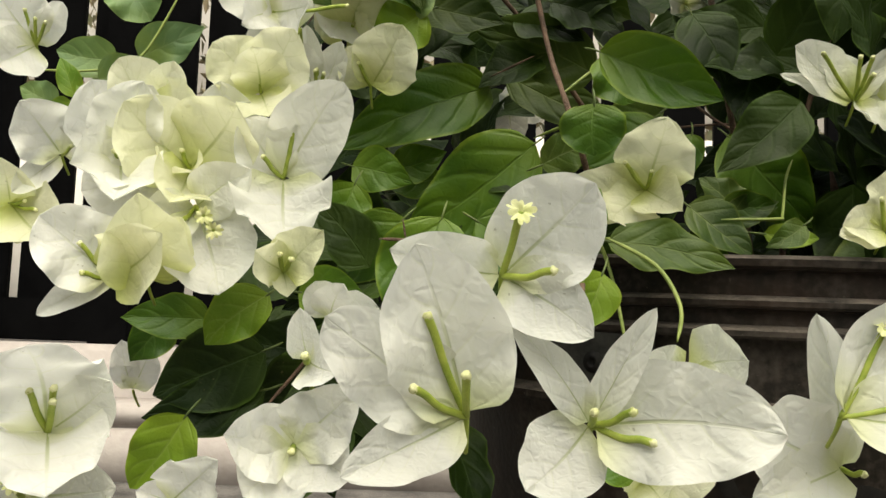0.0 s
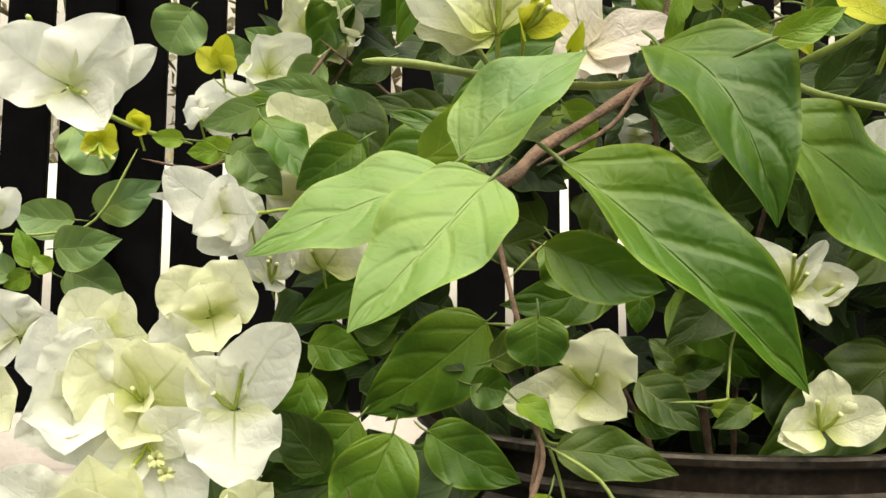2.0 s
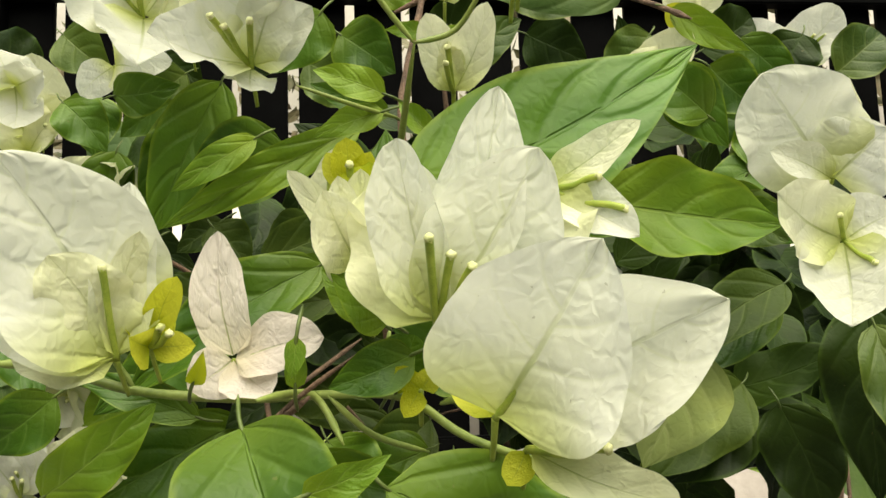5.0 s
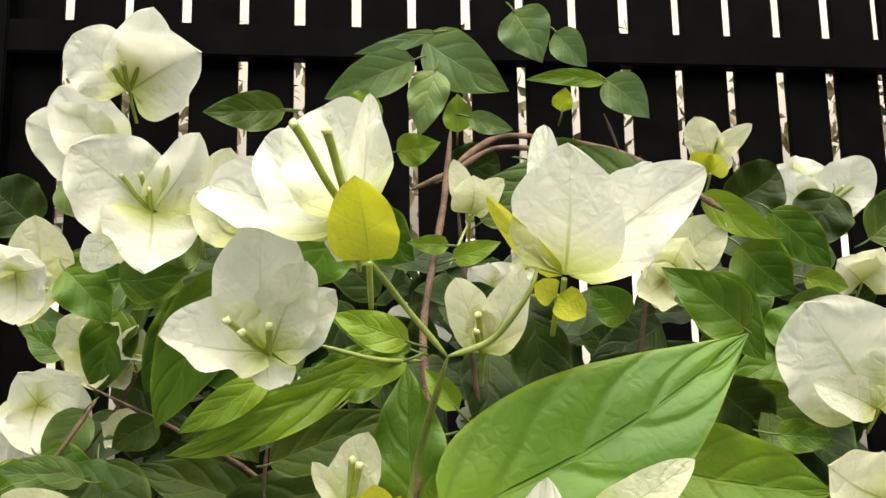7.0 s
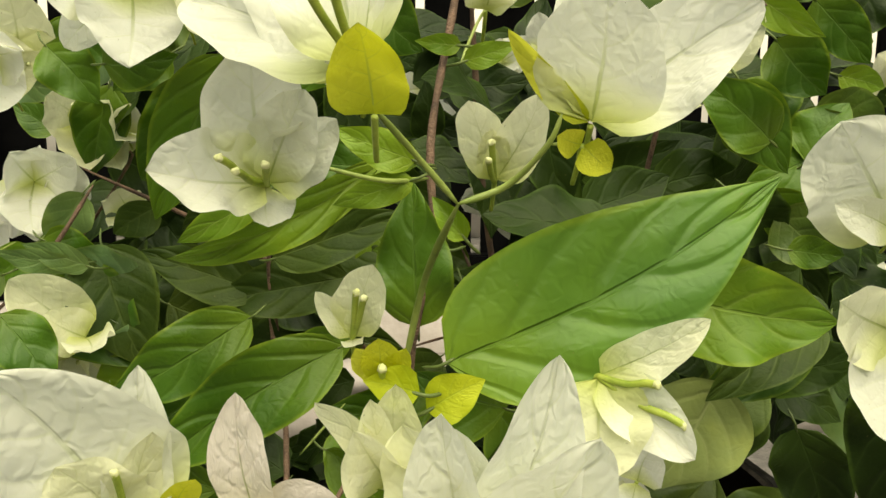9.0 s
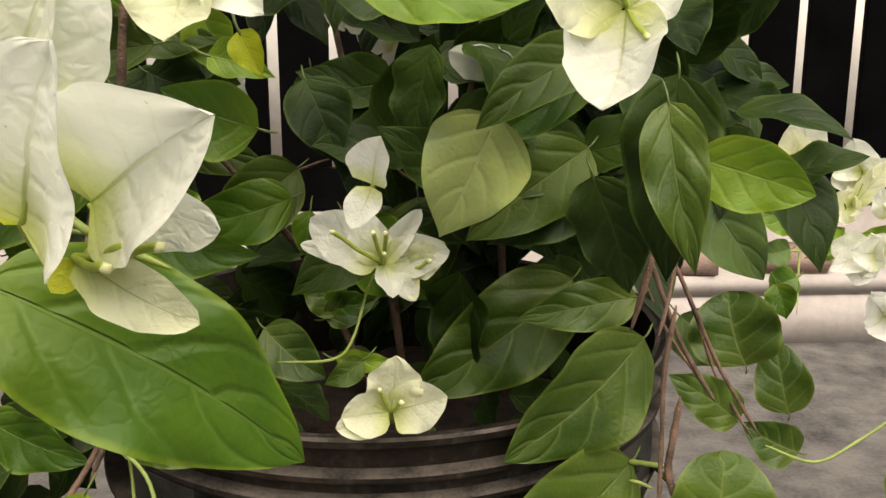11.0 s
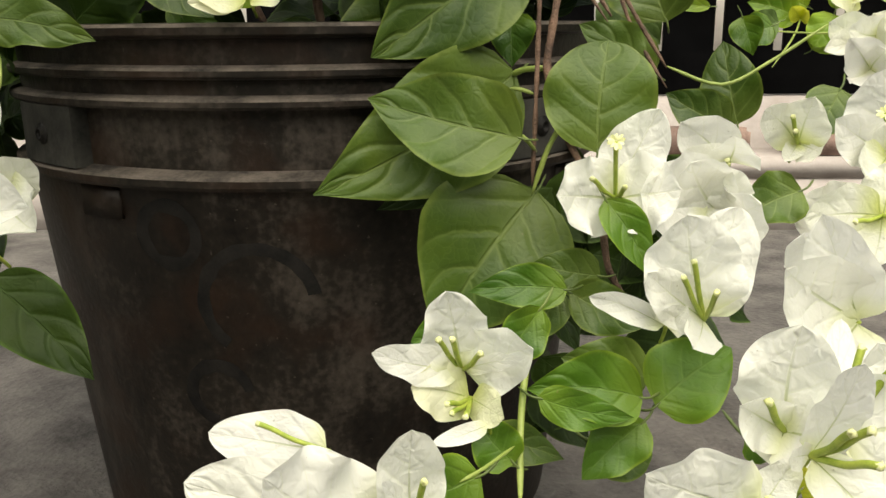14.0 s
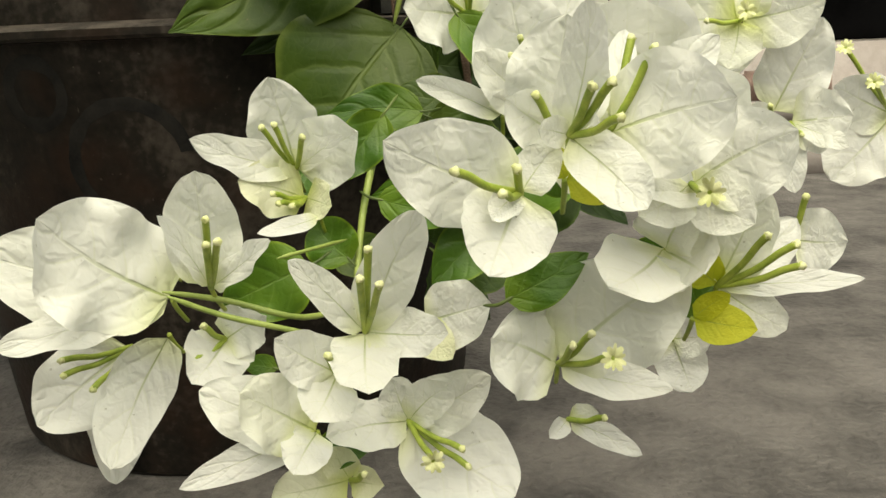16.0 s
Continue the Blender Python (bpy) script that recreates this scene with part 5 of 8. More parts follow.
flower((-0.0440, -0.2914, 0.6496), [((-0.0555, -0.3063, 0.6797), 0.0169, (0.02, -0.90, -0.44), "s"), ((-0.0297, -0.3100, 0.6826), 0.0181, (-0.29, -0.88, -0.37), "s"), ((-0.0462, -0.3011, 0.6697), 0.0113, (-0.09, -0.89, -0.44), "s")], [((-0.0467, -0.3053, 0.6650), 0), ((-0.0477, -0.3044, 0.6585), 0)])
flower((-0.0428, -0.2244, 0.7207), [((-0.0514, -0.2373, 0.7457), 0.0125, (-0.02, -0.89, -0.46), "s"), ((-0.0418, -0.2403, 0.7368), 0.0208, (-0.16, -0.71, -0.69), "s"), ((-0.0268, -0.2360, 0.7361), 0.0139, (-0.29, -0.89, -0.37), "s")], [])
flower((-0.2103, -0.1853, 0.7316), [((-0.2457, -0.2086, 0.7612), 0.0523, (0.36, -0.89, -0.27), "c"), ((-0.2056, -0.2111, 0.6947), 0.0493, (0.28, -0.77, 0.57), "c"), ((-0.1805, -0.2089, 0.7681), 0.0269, (0.02, -0.83, -0.56), "c")], [((-0.2230, -0.1987, 0.7480), 0), ((-0.2128, -0.1994, 0.7488), 0), ((-0.2084, -0.1986, 0.7408), 0)])
flower((-0.2066, -0.2393, 0.7798), [((-0.1663, -0.2659, 0.7885), 0.0400, (-0.35, -0.73, -0.59), "c"), ((-0.2283, -0.2548, 0.8023), 0.0346, (0.30, -0.90, -0.33), "c"), ((-0.1908, -0.2593, 0.8134), 0.0320, (0.19, -0.80, -0.57), "c")], [((-0.2107, -0.2520, 0.7864), 0), ((-0.2056, -0.2525, 0.7885), 0), ((-0.1948, -0.2545, 0.7998), 0)])
flower((-0.2407, -0.1506, 0.7697), [((-0.2861, -0.1715, 0.7871), 0.0438, (0.32, -0.91, -0.25), "c"), ((-0.2687, -0.1737, 0.8060), 0.0389, (0.34, -0.89, -0.30), "c")], [])
flower((-0.1884, -0.1691, 0.7220), [((-0.1946, -0.1911, 0.7427), 0.0294, (0.38, -0.69, -0.62), "s"), ((-0.1678, -0.1935, 0.7644), 0.0294, (0.07, -0.85, -0.52), "s"), ((-0.1749, -0.1992, 0.7292), 0.0279, (-0.35, -0.37, -0.86), "s")], [])
flower((-0.3229, -0.0614, 0.7026), [((-0.3166, -0.0861, 0.7505), 0.0414, (0.37, -0.80, -0.46), "s"), ((-0.3444, -0.0688, 0.6916), 0.0245, (0.37, -0.92, -0.10), "s"), ((-0.3480, -0.0774, 0.7257), 0.0301, (0.44, -0.89, -0.14), "s"), ((-0.2983, -0.0758, 0.7227), 0.0263, (-0.04, -0.83, -0.55), "s")], [((-0.3419, -0.0759, 0.7297), 0), ((-0.3115, -0.0742, 0.7035), 0)])
flower((0.1912, 0.0625, 0.8240), [((0.1725, 0.0450, 0.8575), 0.0294, (-0.22, -0.81, -0.55), "s"), ((0.2202, 0.0408, 0.8497), 0.0196, (-0.41, -0.87, -0.27), "s"), ((0.2035, 0.0489, 0.8148), 0.0205, (-0.75, -0.66, -0.02), "s"), ((0.1713, 0.0547, 0.8346), 0.0147, (0.06, -0.85, -0.52), "s")], [((0.1936, 0.0482, 0.8406), 0)])
flower((0.2476, -0.0005, 0.7651), [((0.1960, -0.0188, 0.7882), 0.0333, (0.08, -0.86, -0.51), "c"), ((0.2794, -0.0276, 0.7996), 0.0421, (-0.50, -0.84, -0.20), "c"), ((0.2335, -0.0131, 0.7901), 0.0266, (-0.30, -0.77, -0.56), "c"), ((0.2493, -0.0276, 0.7394), 0.0399, (-0.72, -0.50, 0.48), "c")], [((0.2630, -0.0155, 0.7811), 0), ((0.2717, -0.0159, 0.7811), 0)])
flower((0.2522, -0.0486, 0.7034), [((0.2196, -0.0786, 0.7157), 0.0365, (0.29, -0.61, -0.74), "s"), ((0.2503, -0.0813, 0.7234), 0.0365, (-0.67, -0.36, -0.65), "s")], [])
flower((0.0880, -0.1344, 0.7068), [((0.1132, -0.1536, 0.7314), 0.0325, (-0.44, -0.87, -0.22), "s"), ((0.0880, -0.1636, 0.7185), 0.0291, (-0.59, -0.30, -0.75), "s"), ((0.0729, -0.1405, 0.6796), 0.0205, (-0.14, -0.95, 0.29), "s")], [])
flower((-0.0972, -0.3059, 0.5925), [((-0.1101, -0.3109, 0.6113), 0.0098, (0.26, -0.96, -0.08), "s"), ((-0.0891, -0.3144, 0.6219), 0.0188, (-0.19, -0.96, -0.22), "s"), ((-0.0968, -0.3146, 0.5916), 0.0082, (-0.16, -0.11, 0.98), "s")], [((-0.0950, -0.3166, 0.6122), 0), ((-0.0921, -0.3170, 0.6102), 0)])
flower((-0.3137, -0.0314, 0.6085), [((-0.3421, -0.0435, 0.6416), 0.0397, (0.42, -0.91, 0.03), "w"), ((-0.3018, -0.0419, 0.6434), 0.0283, (0.22, -0.91, -0.35), "w"), ((-0.3287, -0.0581, 0.5958), 0.0359, (0.71, -0.59, 0.40), "w")], [])
flower((-0.2664, -0.1233, 0.5429), [((-0.3026, -0.1372, 0.5806), 0.0402, (0.46, -0.88, 0.12), "s"), ((-0.2531, -0.1543, 0.5428), 0.0273, (-0.24, -0.10, 0.97), "s"), ((-0.2854, -0.1373, 0.5600), 0.0289, (0.62, -0.79, 0.04), "s")], [])
flower((-0.3268, -0.0642, 0.6870), [((-0.3291, -0.0870, 0.7232), 0.0421, (0.46, -0.76, -0.45), "s"), ((-0.3015, -0.0758, 0.7110), 0.0175, (0.01, -0.90, -0.44), "s"), ((-0.3154, -0.0844, 0.6802), 0.0175, (-0.22, -0.43, 0.88), "s")], [])
flower((0.0176, -0.0014, 0.7216), [((0.0137, -0.0085, 0.7471), 0.0205, (-0.17, -0.94, -0.29), "c"), ((0.0028, -0.0156, 0.7066), 0.0205, (0.29, -0.82, 0.49), "c"), ((0.0224, -0.0183, 0.7146), 0.0164, (-0.78, -0.41, 0.47), "c")], [])
flower((0.0084, 0.1201, 0.7235), [((-0.0092, 0.0993, 0.7362), 0.0257, (0.41, -0.70, -0.58), "c"), ((0.0298, 0.1071, 0.7375), 0.0257, (-0.37, -0.89, -0.27), "c"), ((-0.0488, 0.1042, 0.6864), 0.0308, (0.20, -0.97, 0.11), "c")], [])
flower((0.1627, -0.0076, 0.7944), [((0.1455, -0.0168, 0.8082), 0.0205, (-0.02, -0.82, -0.57), "y"), ((0.1676, -0.0233, 0.8035), 0.0205, (-0.67, -0.52, -0.54), "y")], [])
flower((-0.2758, 0.0008, 0.6644), [((-0.2794, -0.0122, 0.6803), 0.0199, (0.46, -0.74, -0.50), "c"), ((-0.2667, -0.0256, 0.6538), 0.0239, (-0.02, -0.38, 0.92), "c")], [])
flower((0.3063, 0.1339, 0.8229), [((0.2606, 0.1170, 0.8139), 0.0359, (0.35, -0.93, -0.04), "c"), ((0.3144, 0.1034, 0.8273), 0.0462, (-0.89, -0.29, -0.35), "c"), ((0.2801, 0.1031, 0.7877), 0.0410, (-0.13, -0.69, 0.71), "c")], [])
leaf((-0.0605, -0.0789, 0.8738), (-0.0020, -0.0773, 0.8369), 0.0389, (-0.17, -0.93, -0.31), "h", 0.18, 0.12)
leaf((-0.0678, -0.1013, 0.8506), (-0.1280, -0.0949, 0.8258), 0.0289, (0.04, -0.94, -0.34), "h", 0.18, 0.12)
leaf((-0.0533, -0.1014, 0.8699), (-0.1080, -0.0968, 0.8565), 0.0104, (0.02, -0.92, -0.38), "h", 0.18, 0.12)
leaf((0.0021, -0.0804, 0.8951), (0.0220, -0.0768, 0.8579), 0.0372, (-0.25, -0.94, -0.23), "h", 0.18, 0.12)
leaf((0.0315, -0.0802, 0.8796), (0.0532, -0.0782, 0.8544), 0.0235, (-0.27, -0.91, -0.31), "h", 0.18, 0.12)
leaf((-0.1612, -0.0455, 0.8339), (-0.2213, -0.0423, 0.8346), 0.0267, (-0.05, -0.95, -0.31), "h", 0.18, 0.12)
leaf((-0.0541, -0.1026, 0.8427), (-0.0648, -0.0967, 0.7997), 0.0266, (-0.00, -0.99, -0.14), "h", 0.18, 0.12)
leaf((-0.0375, -0.0591, 0.8129), (-0.0370, -0.0627, 0.8405), 0.0207, (-0.08, -0.99, -0.12), "l", 0.18, 0.12)
leaf((0.0572, -0.1101, 0.8335), (0.0861, -0.1083, 0.8073), 0.0265, (-0.25, -0.91, -0.34), "h", 0.18, 0.12)
leaf((0.0572, -0.1099, 0.8321), (0.0046, -0.1074, 0.8342), 0.0118, (-0.06, -0.94, -0.35), "l", 0.18, 0.12)
leaf((0.0287, -0.1059, 0.8126), (0.0315, -0.1081, 0.8284), 0.0140, (-0.17, -0.98, -0.10), "y", 0.18, 0.12)
leaf((-0.0811, -0.0610, 0.7986), (-0.0497, -0.0635, 0.8045), 0.0236, (-0.02, -0.96, -0.27), "l", 0.18, 0.12)
leaf((-0.0302, -0.0667, 0.8221), (0.0013, -0.0672, 0.8124), 0.0157, (-0.11, -0.95, -0.30), "h", 0.18, 0.12)
leaf((-0.1110, -0.0982, 0.8106), (-0.0928, -0.1010, 0.8252), 0.0258, (0.08, -0.96, -0.28), "l", 0.18, 0.12)
leaf((0.1024, -0.1996, 0.6632), (0.0589, -0.2015, 0.6964), 0.0309, (-0.15, -0.95, -0.25), "g", 0.18, 0.12)
leaf((0.1011, -0.1521, 0.7464), (0.1494, -0.1512, 0.7187), 0.0207, (-0.17, -0.93, -0.32), "l", 0.18, 0.12)
leaf((0.1644, -0.1027, 0.7457), (0.2034, -0.1001, 0.7084), 0.0303, (-0.27, -0.90, -0.34), "g", 0.18, 0.12)
leaf((0.1341, -0.1220, 0.7201), (0.1679, -0.1199, 0.6887), 0.0389, (-0.23, -0.92, -0.31), "g", 0.18, 0.12)
leaf((0.1230, -0.1463, 0.6334), (0.1732, -0.1445, 0.5982), 0.0303, (-0.11, -0.97, -0.20), "g", 0.18, 0.12)
leaf((0.1834, -0.1014, 0.7014), (0.2128, -0.1021, 0.6941), 0.0184, (-0.07, -0.97, -0.21), "l", 0.18, 0.12)
leaf((0.1564, -0.1244, 0.6503), (0.1799, -0.1237, 0.6842), 0.0372, (-0.36, -0.90, 0.27), "g", 0.18, 0.12)
leaf((0.0582, -0.2061, 0.7346), (-0.0379, -0.1977, 0.7420), 0.0382, (-0.10, -0.98, -0.15), "n", 0.05, 0.12)
leaf((-0.0736, -0.2711, 0.6563), (-0.1067, -0.2709, 0.6688), 0.0163, (-0.02, -1.00, -0.04), "l", 0.18, 0.12)
leaf((-0.0745, -0.2702, 0.6489), (-0.1076, -0.2670, 0.6379), 0.0134, (-0.08, -1.00, -0.03), "l", 0.18, 0.12)
leaf((-0.0530, -0.2220, 0.7058), (-0.0743, -0.2211, 0.7077), 0.0100, (-0.06, -0.99, -0.15), "l", 0.18, 0.12)
leaf((-0.0521, -0.2212, 0.6987), (-0.0275, -0.2235, 0.7070), 0.0117, (-0.05, -0.99, -0.12), "l", 0.18, 0.12)
leaf((-0.2166, -0.1026, 0.7089), (-0.2527, -0.0979, 0.6871), 0.0282, (0.03, -0.97, -0.26), "g", 0.18, 0.12)
leaf((-0.1744, -0.1509, 0.7057), (-0.2192, -0.1371, 0.6151), 0.0424, (0.14, -0.97, -0.22), "g", 0.18, 0.12)
leaf((-0.3010, -0.0245, 0.7405), (-0.2978, -0.0188, 0.6935), 0.0413, (0.33, -0.94, -0.09), "g", 0.18, 0.12)
leaf((-0.2743, -0.0420, 0.6924), (-0.2914, -0.0335, 0.6320), 0.0375, (0.27, -0.94, -0.21), "g", 0.18, 0.12)
leaf((-0.3000, -0.0970, 0.5979), (-0.2559, -0.0969, 0.5785), 0.0296, (0.10, -0.97, 0.22), "g", 0.18, 0.12)
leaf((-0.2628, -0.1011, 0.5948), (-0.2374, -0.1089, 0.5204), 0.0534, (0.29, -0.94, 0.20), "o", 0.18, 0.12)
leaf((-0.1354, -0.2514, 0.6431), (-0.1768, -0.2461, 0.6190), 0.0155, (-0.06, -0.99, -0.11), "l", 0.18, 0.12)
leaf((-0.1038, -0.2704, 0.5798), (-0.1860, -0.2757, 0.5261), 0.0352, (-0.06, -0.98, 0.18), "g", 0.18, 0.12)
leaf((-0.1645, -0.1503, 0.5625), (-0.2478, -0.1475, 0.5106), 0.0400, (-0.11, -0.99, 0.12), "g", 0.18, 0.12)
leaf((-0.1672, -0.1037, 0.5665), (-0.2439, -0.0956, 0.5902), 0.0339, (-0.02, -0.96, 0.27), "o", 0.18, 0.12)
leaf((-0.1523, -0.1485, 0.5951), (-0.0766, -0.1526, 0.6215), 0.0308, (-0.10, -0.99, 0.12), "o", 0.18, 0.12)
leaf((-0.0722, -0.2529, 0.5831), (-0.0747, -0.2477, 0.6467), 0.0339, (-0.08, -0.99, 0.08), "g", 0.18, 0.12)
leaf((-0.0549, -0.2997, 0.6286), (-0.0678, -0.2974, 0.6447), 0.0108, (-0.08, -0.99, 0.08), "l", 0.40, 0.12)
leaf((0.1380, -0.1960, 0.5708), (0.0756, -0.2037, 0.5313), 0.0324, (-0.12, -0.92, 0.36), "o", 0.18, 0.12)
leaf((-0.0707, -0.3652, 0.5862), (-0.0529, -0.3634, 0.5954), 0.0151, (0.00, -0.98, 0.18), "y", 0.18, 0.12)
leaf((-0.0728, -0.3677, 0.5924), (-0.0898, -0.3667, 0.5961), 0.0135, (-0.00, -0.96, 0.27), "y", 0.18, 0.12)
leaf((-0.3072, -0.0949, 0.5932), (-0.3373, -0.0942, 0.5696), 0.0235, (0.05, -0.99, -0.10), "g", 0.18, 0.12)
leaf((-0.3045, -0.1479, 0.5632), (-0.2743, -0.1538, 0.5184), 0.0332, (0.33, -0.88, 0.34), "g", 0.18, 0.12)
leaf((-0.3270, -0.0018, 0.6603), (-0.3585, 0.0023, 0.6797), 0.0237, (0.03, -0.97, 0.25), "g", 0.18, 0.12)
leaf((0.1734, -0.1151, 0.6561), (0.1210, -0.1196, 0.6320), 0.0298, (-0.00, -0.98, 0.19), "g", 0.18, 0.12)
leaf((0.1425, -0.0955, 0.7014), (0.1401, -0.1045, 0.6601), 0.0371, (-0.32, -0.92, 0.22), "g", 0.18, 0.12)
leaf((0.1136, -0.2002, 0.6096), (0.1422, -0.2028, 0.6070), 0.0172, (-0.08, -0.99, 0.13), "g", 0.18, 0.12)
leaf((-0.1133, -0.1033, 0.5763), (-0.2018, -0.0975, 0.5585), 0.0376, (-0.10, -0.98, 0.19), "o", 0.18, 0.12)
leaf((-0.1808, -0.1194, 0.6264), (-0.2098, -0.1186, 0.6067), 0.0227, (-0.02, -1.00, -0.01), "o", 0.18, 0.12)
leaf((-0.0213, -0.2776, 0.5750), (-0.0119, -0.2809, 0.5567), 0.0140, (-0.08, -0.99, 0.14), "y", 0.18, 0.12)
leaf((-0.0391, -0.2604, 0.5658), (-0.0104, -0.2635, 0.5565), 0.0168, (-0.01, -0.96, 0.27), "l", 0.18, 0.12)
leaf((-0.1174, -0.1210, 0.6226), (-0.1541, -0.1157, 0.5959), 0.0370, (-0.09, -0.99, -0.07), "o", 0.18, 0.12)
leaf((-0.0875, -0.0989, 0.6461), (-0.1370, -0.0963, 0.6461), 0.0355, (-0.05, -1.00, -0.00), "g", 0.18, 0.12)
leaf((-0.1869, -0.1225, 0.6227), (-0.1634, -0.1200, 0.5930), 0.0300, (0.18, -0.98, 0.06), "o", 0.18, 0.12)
leaf((0.0592, -0.1286, 0.6735), (0.0351, -0.1299, 0.6938), 0.0239, (-0.12, -0.97, -0.20), "g", 0.18, 0.12)
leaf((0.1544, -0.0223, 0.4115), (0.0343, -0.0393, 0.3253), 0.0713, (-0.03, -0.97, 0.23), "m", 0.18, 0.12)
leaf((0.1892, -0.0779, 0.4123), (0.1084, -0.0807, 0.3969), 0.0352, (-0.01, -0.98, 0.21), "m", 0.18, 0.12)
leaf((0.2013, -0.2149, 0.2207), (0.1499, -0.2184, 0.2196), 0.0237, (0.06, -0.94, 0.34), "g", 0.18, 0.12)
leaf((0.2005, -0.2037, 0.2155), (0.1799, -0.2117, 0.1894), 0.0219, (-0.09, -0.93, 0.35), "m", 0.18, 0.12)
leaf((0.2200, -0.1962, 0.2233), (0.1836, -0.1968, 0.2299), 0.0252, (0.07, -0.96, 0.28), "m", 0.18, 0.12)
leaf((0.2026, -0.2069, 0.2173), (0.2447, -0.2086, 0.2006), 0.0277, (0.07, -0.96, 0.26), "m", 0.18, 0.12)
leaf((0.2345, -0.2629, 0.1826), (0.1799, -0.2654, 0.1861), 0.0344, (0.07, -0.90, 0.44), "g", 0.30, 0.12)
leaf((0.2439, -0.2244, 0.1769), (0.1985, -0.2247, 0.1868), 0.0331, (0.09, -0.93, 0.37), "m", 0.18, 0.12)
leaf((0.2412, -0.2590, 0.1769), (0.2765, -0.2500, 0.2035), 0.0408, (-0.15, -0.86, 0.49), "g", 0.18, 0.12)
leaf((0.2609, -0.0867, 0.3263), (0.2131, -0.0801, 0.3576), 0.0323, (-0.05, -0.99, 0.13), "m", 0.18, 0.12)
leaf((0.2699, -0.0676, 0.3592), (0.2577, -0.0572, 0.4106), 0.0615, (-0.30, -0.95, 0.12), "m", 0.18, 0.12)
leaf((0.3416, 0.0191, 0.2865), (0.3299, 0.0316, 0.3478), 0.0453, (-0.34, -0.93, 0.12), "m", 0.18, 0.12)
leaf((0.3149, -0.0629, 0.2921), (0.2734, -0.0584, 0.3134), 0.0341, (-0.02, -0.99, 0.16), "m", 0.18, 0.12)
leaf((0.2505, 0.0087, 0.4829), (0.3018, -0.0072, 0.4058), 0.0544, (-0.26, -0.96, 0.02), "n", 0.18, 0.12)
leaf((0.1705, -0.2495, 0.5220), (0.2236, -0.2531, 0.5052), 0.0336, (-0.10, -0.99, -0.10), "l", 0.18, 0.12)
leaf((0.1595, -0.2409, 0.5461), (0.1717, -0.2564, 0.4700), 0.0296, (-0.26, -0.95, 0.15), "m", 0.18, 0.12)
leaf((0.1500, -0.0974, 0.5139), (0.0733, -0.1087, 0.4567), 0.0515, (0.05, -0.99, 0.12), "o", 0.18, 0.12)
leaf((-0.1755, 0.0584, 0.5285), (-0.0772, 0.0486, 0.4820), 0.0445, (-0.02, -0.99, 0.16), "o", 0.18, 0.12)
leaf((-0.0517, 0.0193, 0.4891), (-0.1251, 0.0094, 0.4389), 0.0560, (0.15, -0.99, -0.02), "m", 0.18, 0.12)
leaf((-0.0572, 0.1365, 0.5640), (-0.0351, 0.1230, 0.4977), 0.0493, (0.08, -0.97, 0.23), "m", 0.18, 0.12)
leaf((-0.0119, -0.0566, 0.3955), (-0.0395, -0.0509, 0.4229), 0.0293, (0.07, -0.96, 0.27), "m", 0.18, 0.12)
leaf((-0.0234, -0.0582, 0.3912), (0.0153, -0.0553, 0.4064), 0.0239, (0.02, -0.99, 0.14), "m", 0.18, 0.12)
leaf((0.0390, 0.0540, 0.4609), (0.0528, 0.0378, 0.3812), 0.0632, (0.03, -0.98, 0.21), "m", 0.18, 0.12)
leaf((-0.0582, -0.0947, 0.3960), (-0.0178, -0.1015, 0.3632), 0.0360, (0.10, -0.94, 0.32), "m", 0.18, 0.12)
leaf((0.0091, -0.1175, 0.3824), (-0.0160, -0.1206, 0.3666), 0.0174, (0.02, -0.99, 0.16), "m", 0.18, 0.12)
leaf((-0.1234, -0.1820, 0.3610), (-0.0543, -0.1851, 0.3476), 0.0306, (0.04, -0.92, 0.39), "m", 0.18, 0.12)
leaf((-0.1272, -0.1945, 0.2153), (-0.0666, -0.2023, 0.1578), 0.0442, (0.32, -0.83, 0.45), "d", 0.18, 0.12)
leaf((-0.1590, -0.1470, 0.4097), (-0.1267, -0.1415, 0.4247), 0.0258, (0.23, -0.96, -0.15), "m", 0.18, 0.12)
leaf((-0.1454, -0.1882, 0.3889), (-0.1247, -0.1919, 0.3712), 0.0179, (0.23, -0.86, 0.45), "l", 0.18, 0.12)
leaf((-0.1302, -0.2119, 0.3414), (-0.1449, -0.2181, 0.3103), 0.0260, (0.31, -0.95, 0.04), "l", 0.18, 0.12)
flower((0.2600, -0.3780, 0.2218), [((0.2609, -0.3823, 0.2588), 0.0300, (-0.30, -0.95, -0.10), "w"), ((0.2423, -0.3899, 0.2353), 0.0191, (0.45, -0.87, -0.18), "w"), ((0.2691, -0.4002, 0.2254), 0.0254, (-0.90, -0.32, 0.31), "w")], [((0.2512, -0.3879, 0.2359), 0)])
flower((0.2948, -0.3605, 0.1815), [((0.2727, -0.3898, 0.1771), 0.0296, (0.28, -0.35, 0.89), "w"), ((0.3027, -0.3835, 0.1791), 0.0276, (-0.73, -0.32, 0.61), "w"), ((0.3016, -0.3714, 0.2012), 0.0217, (-0.67, -0.72, -0.17), "w")], [])
flower((0.2757, -0.3589, 0.2079), [((0.2497, -0.3700, 0.2184), 0.0220, (0.48, -0.82, 0.32), "c"), ((0.2776, -0.3779, 0.2376), 0.0299, (-0.70, -0.62, -0.36), "c")], [])
leaf((0.1488, -0.1976, 0.1906), (0.1174, -0.2010, 0.1850), 0.0283, (0.03, -0.92, 0.38), "g", 0.18, 0.12)
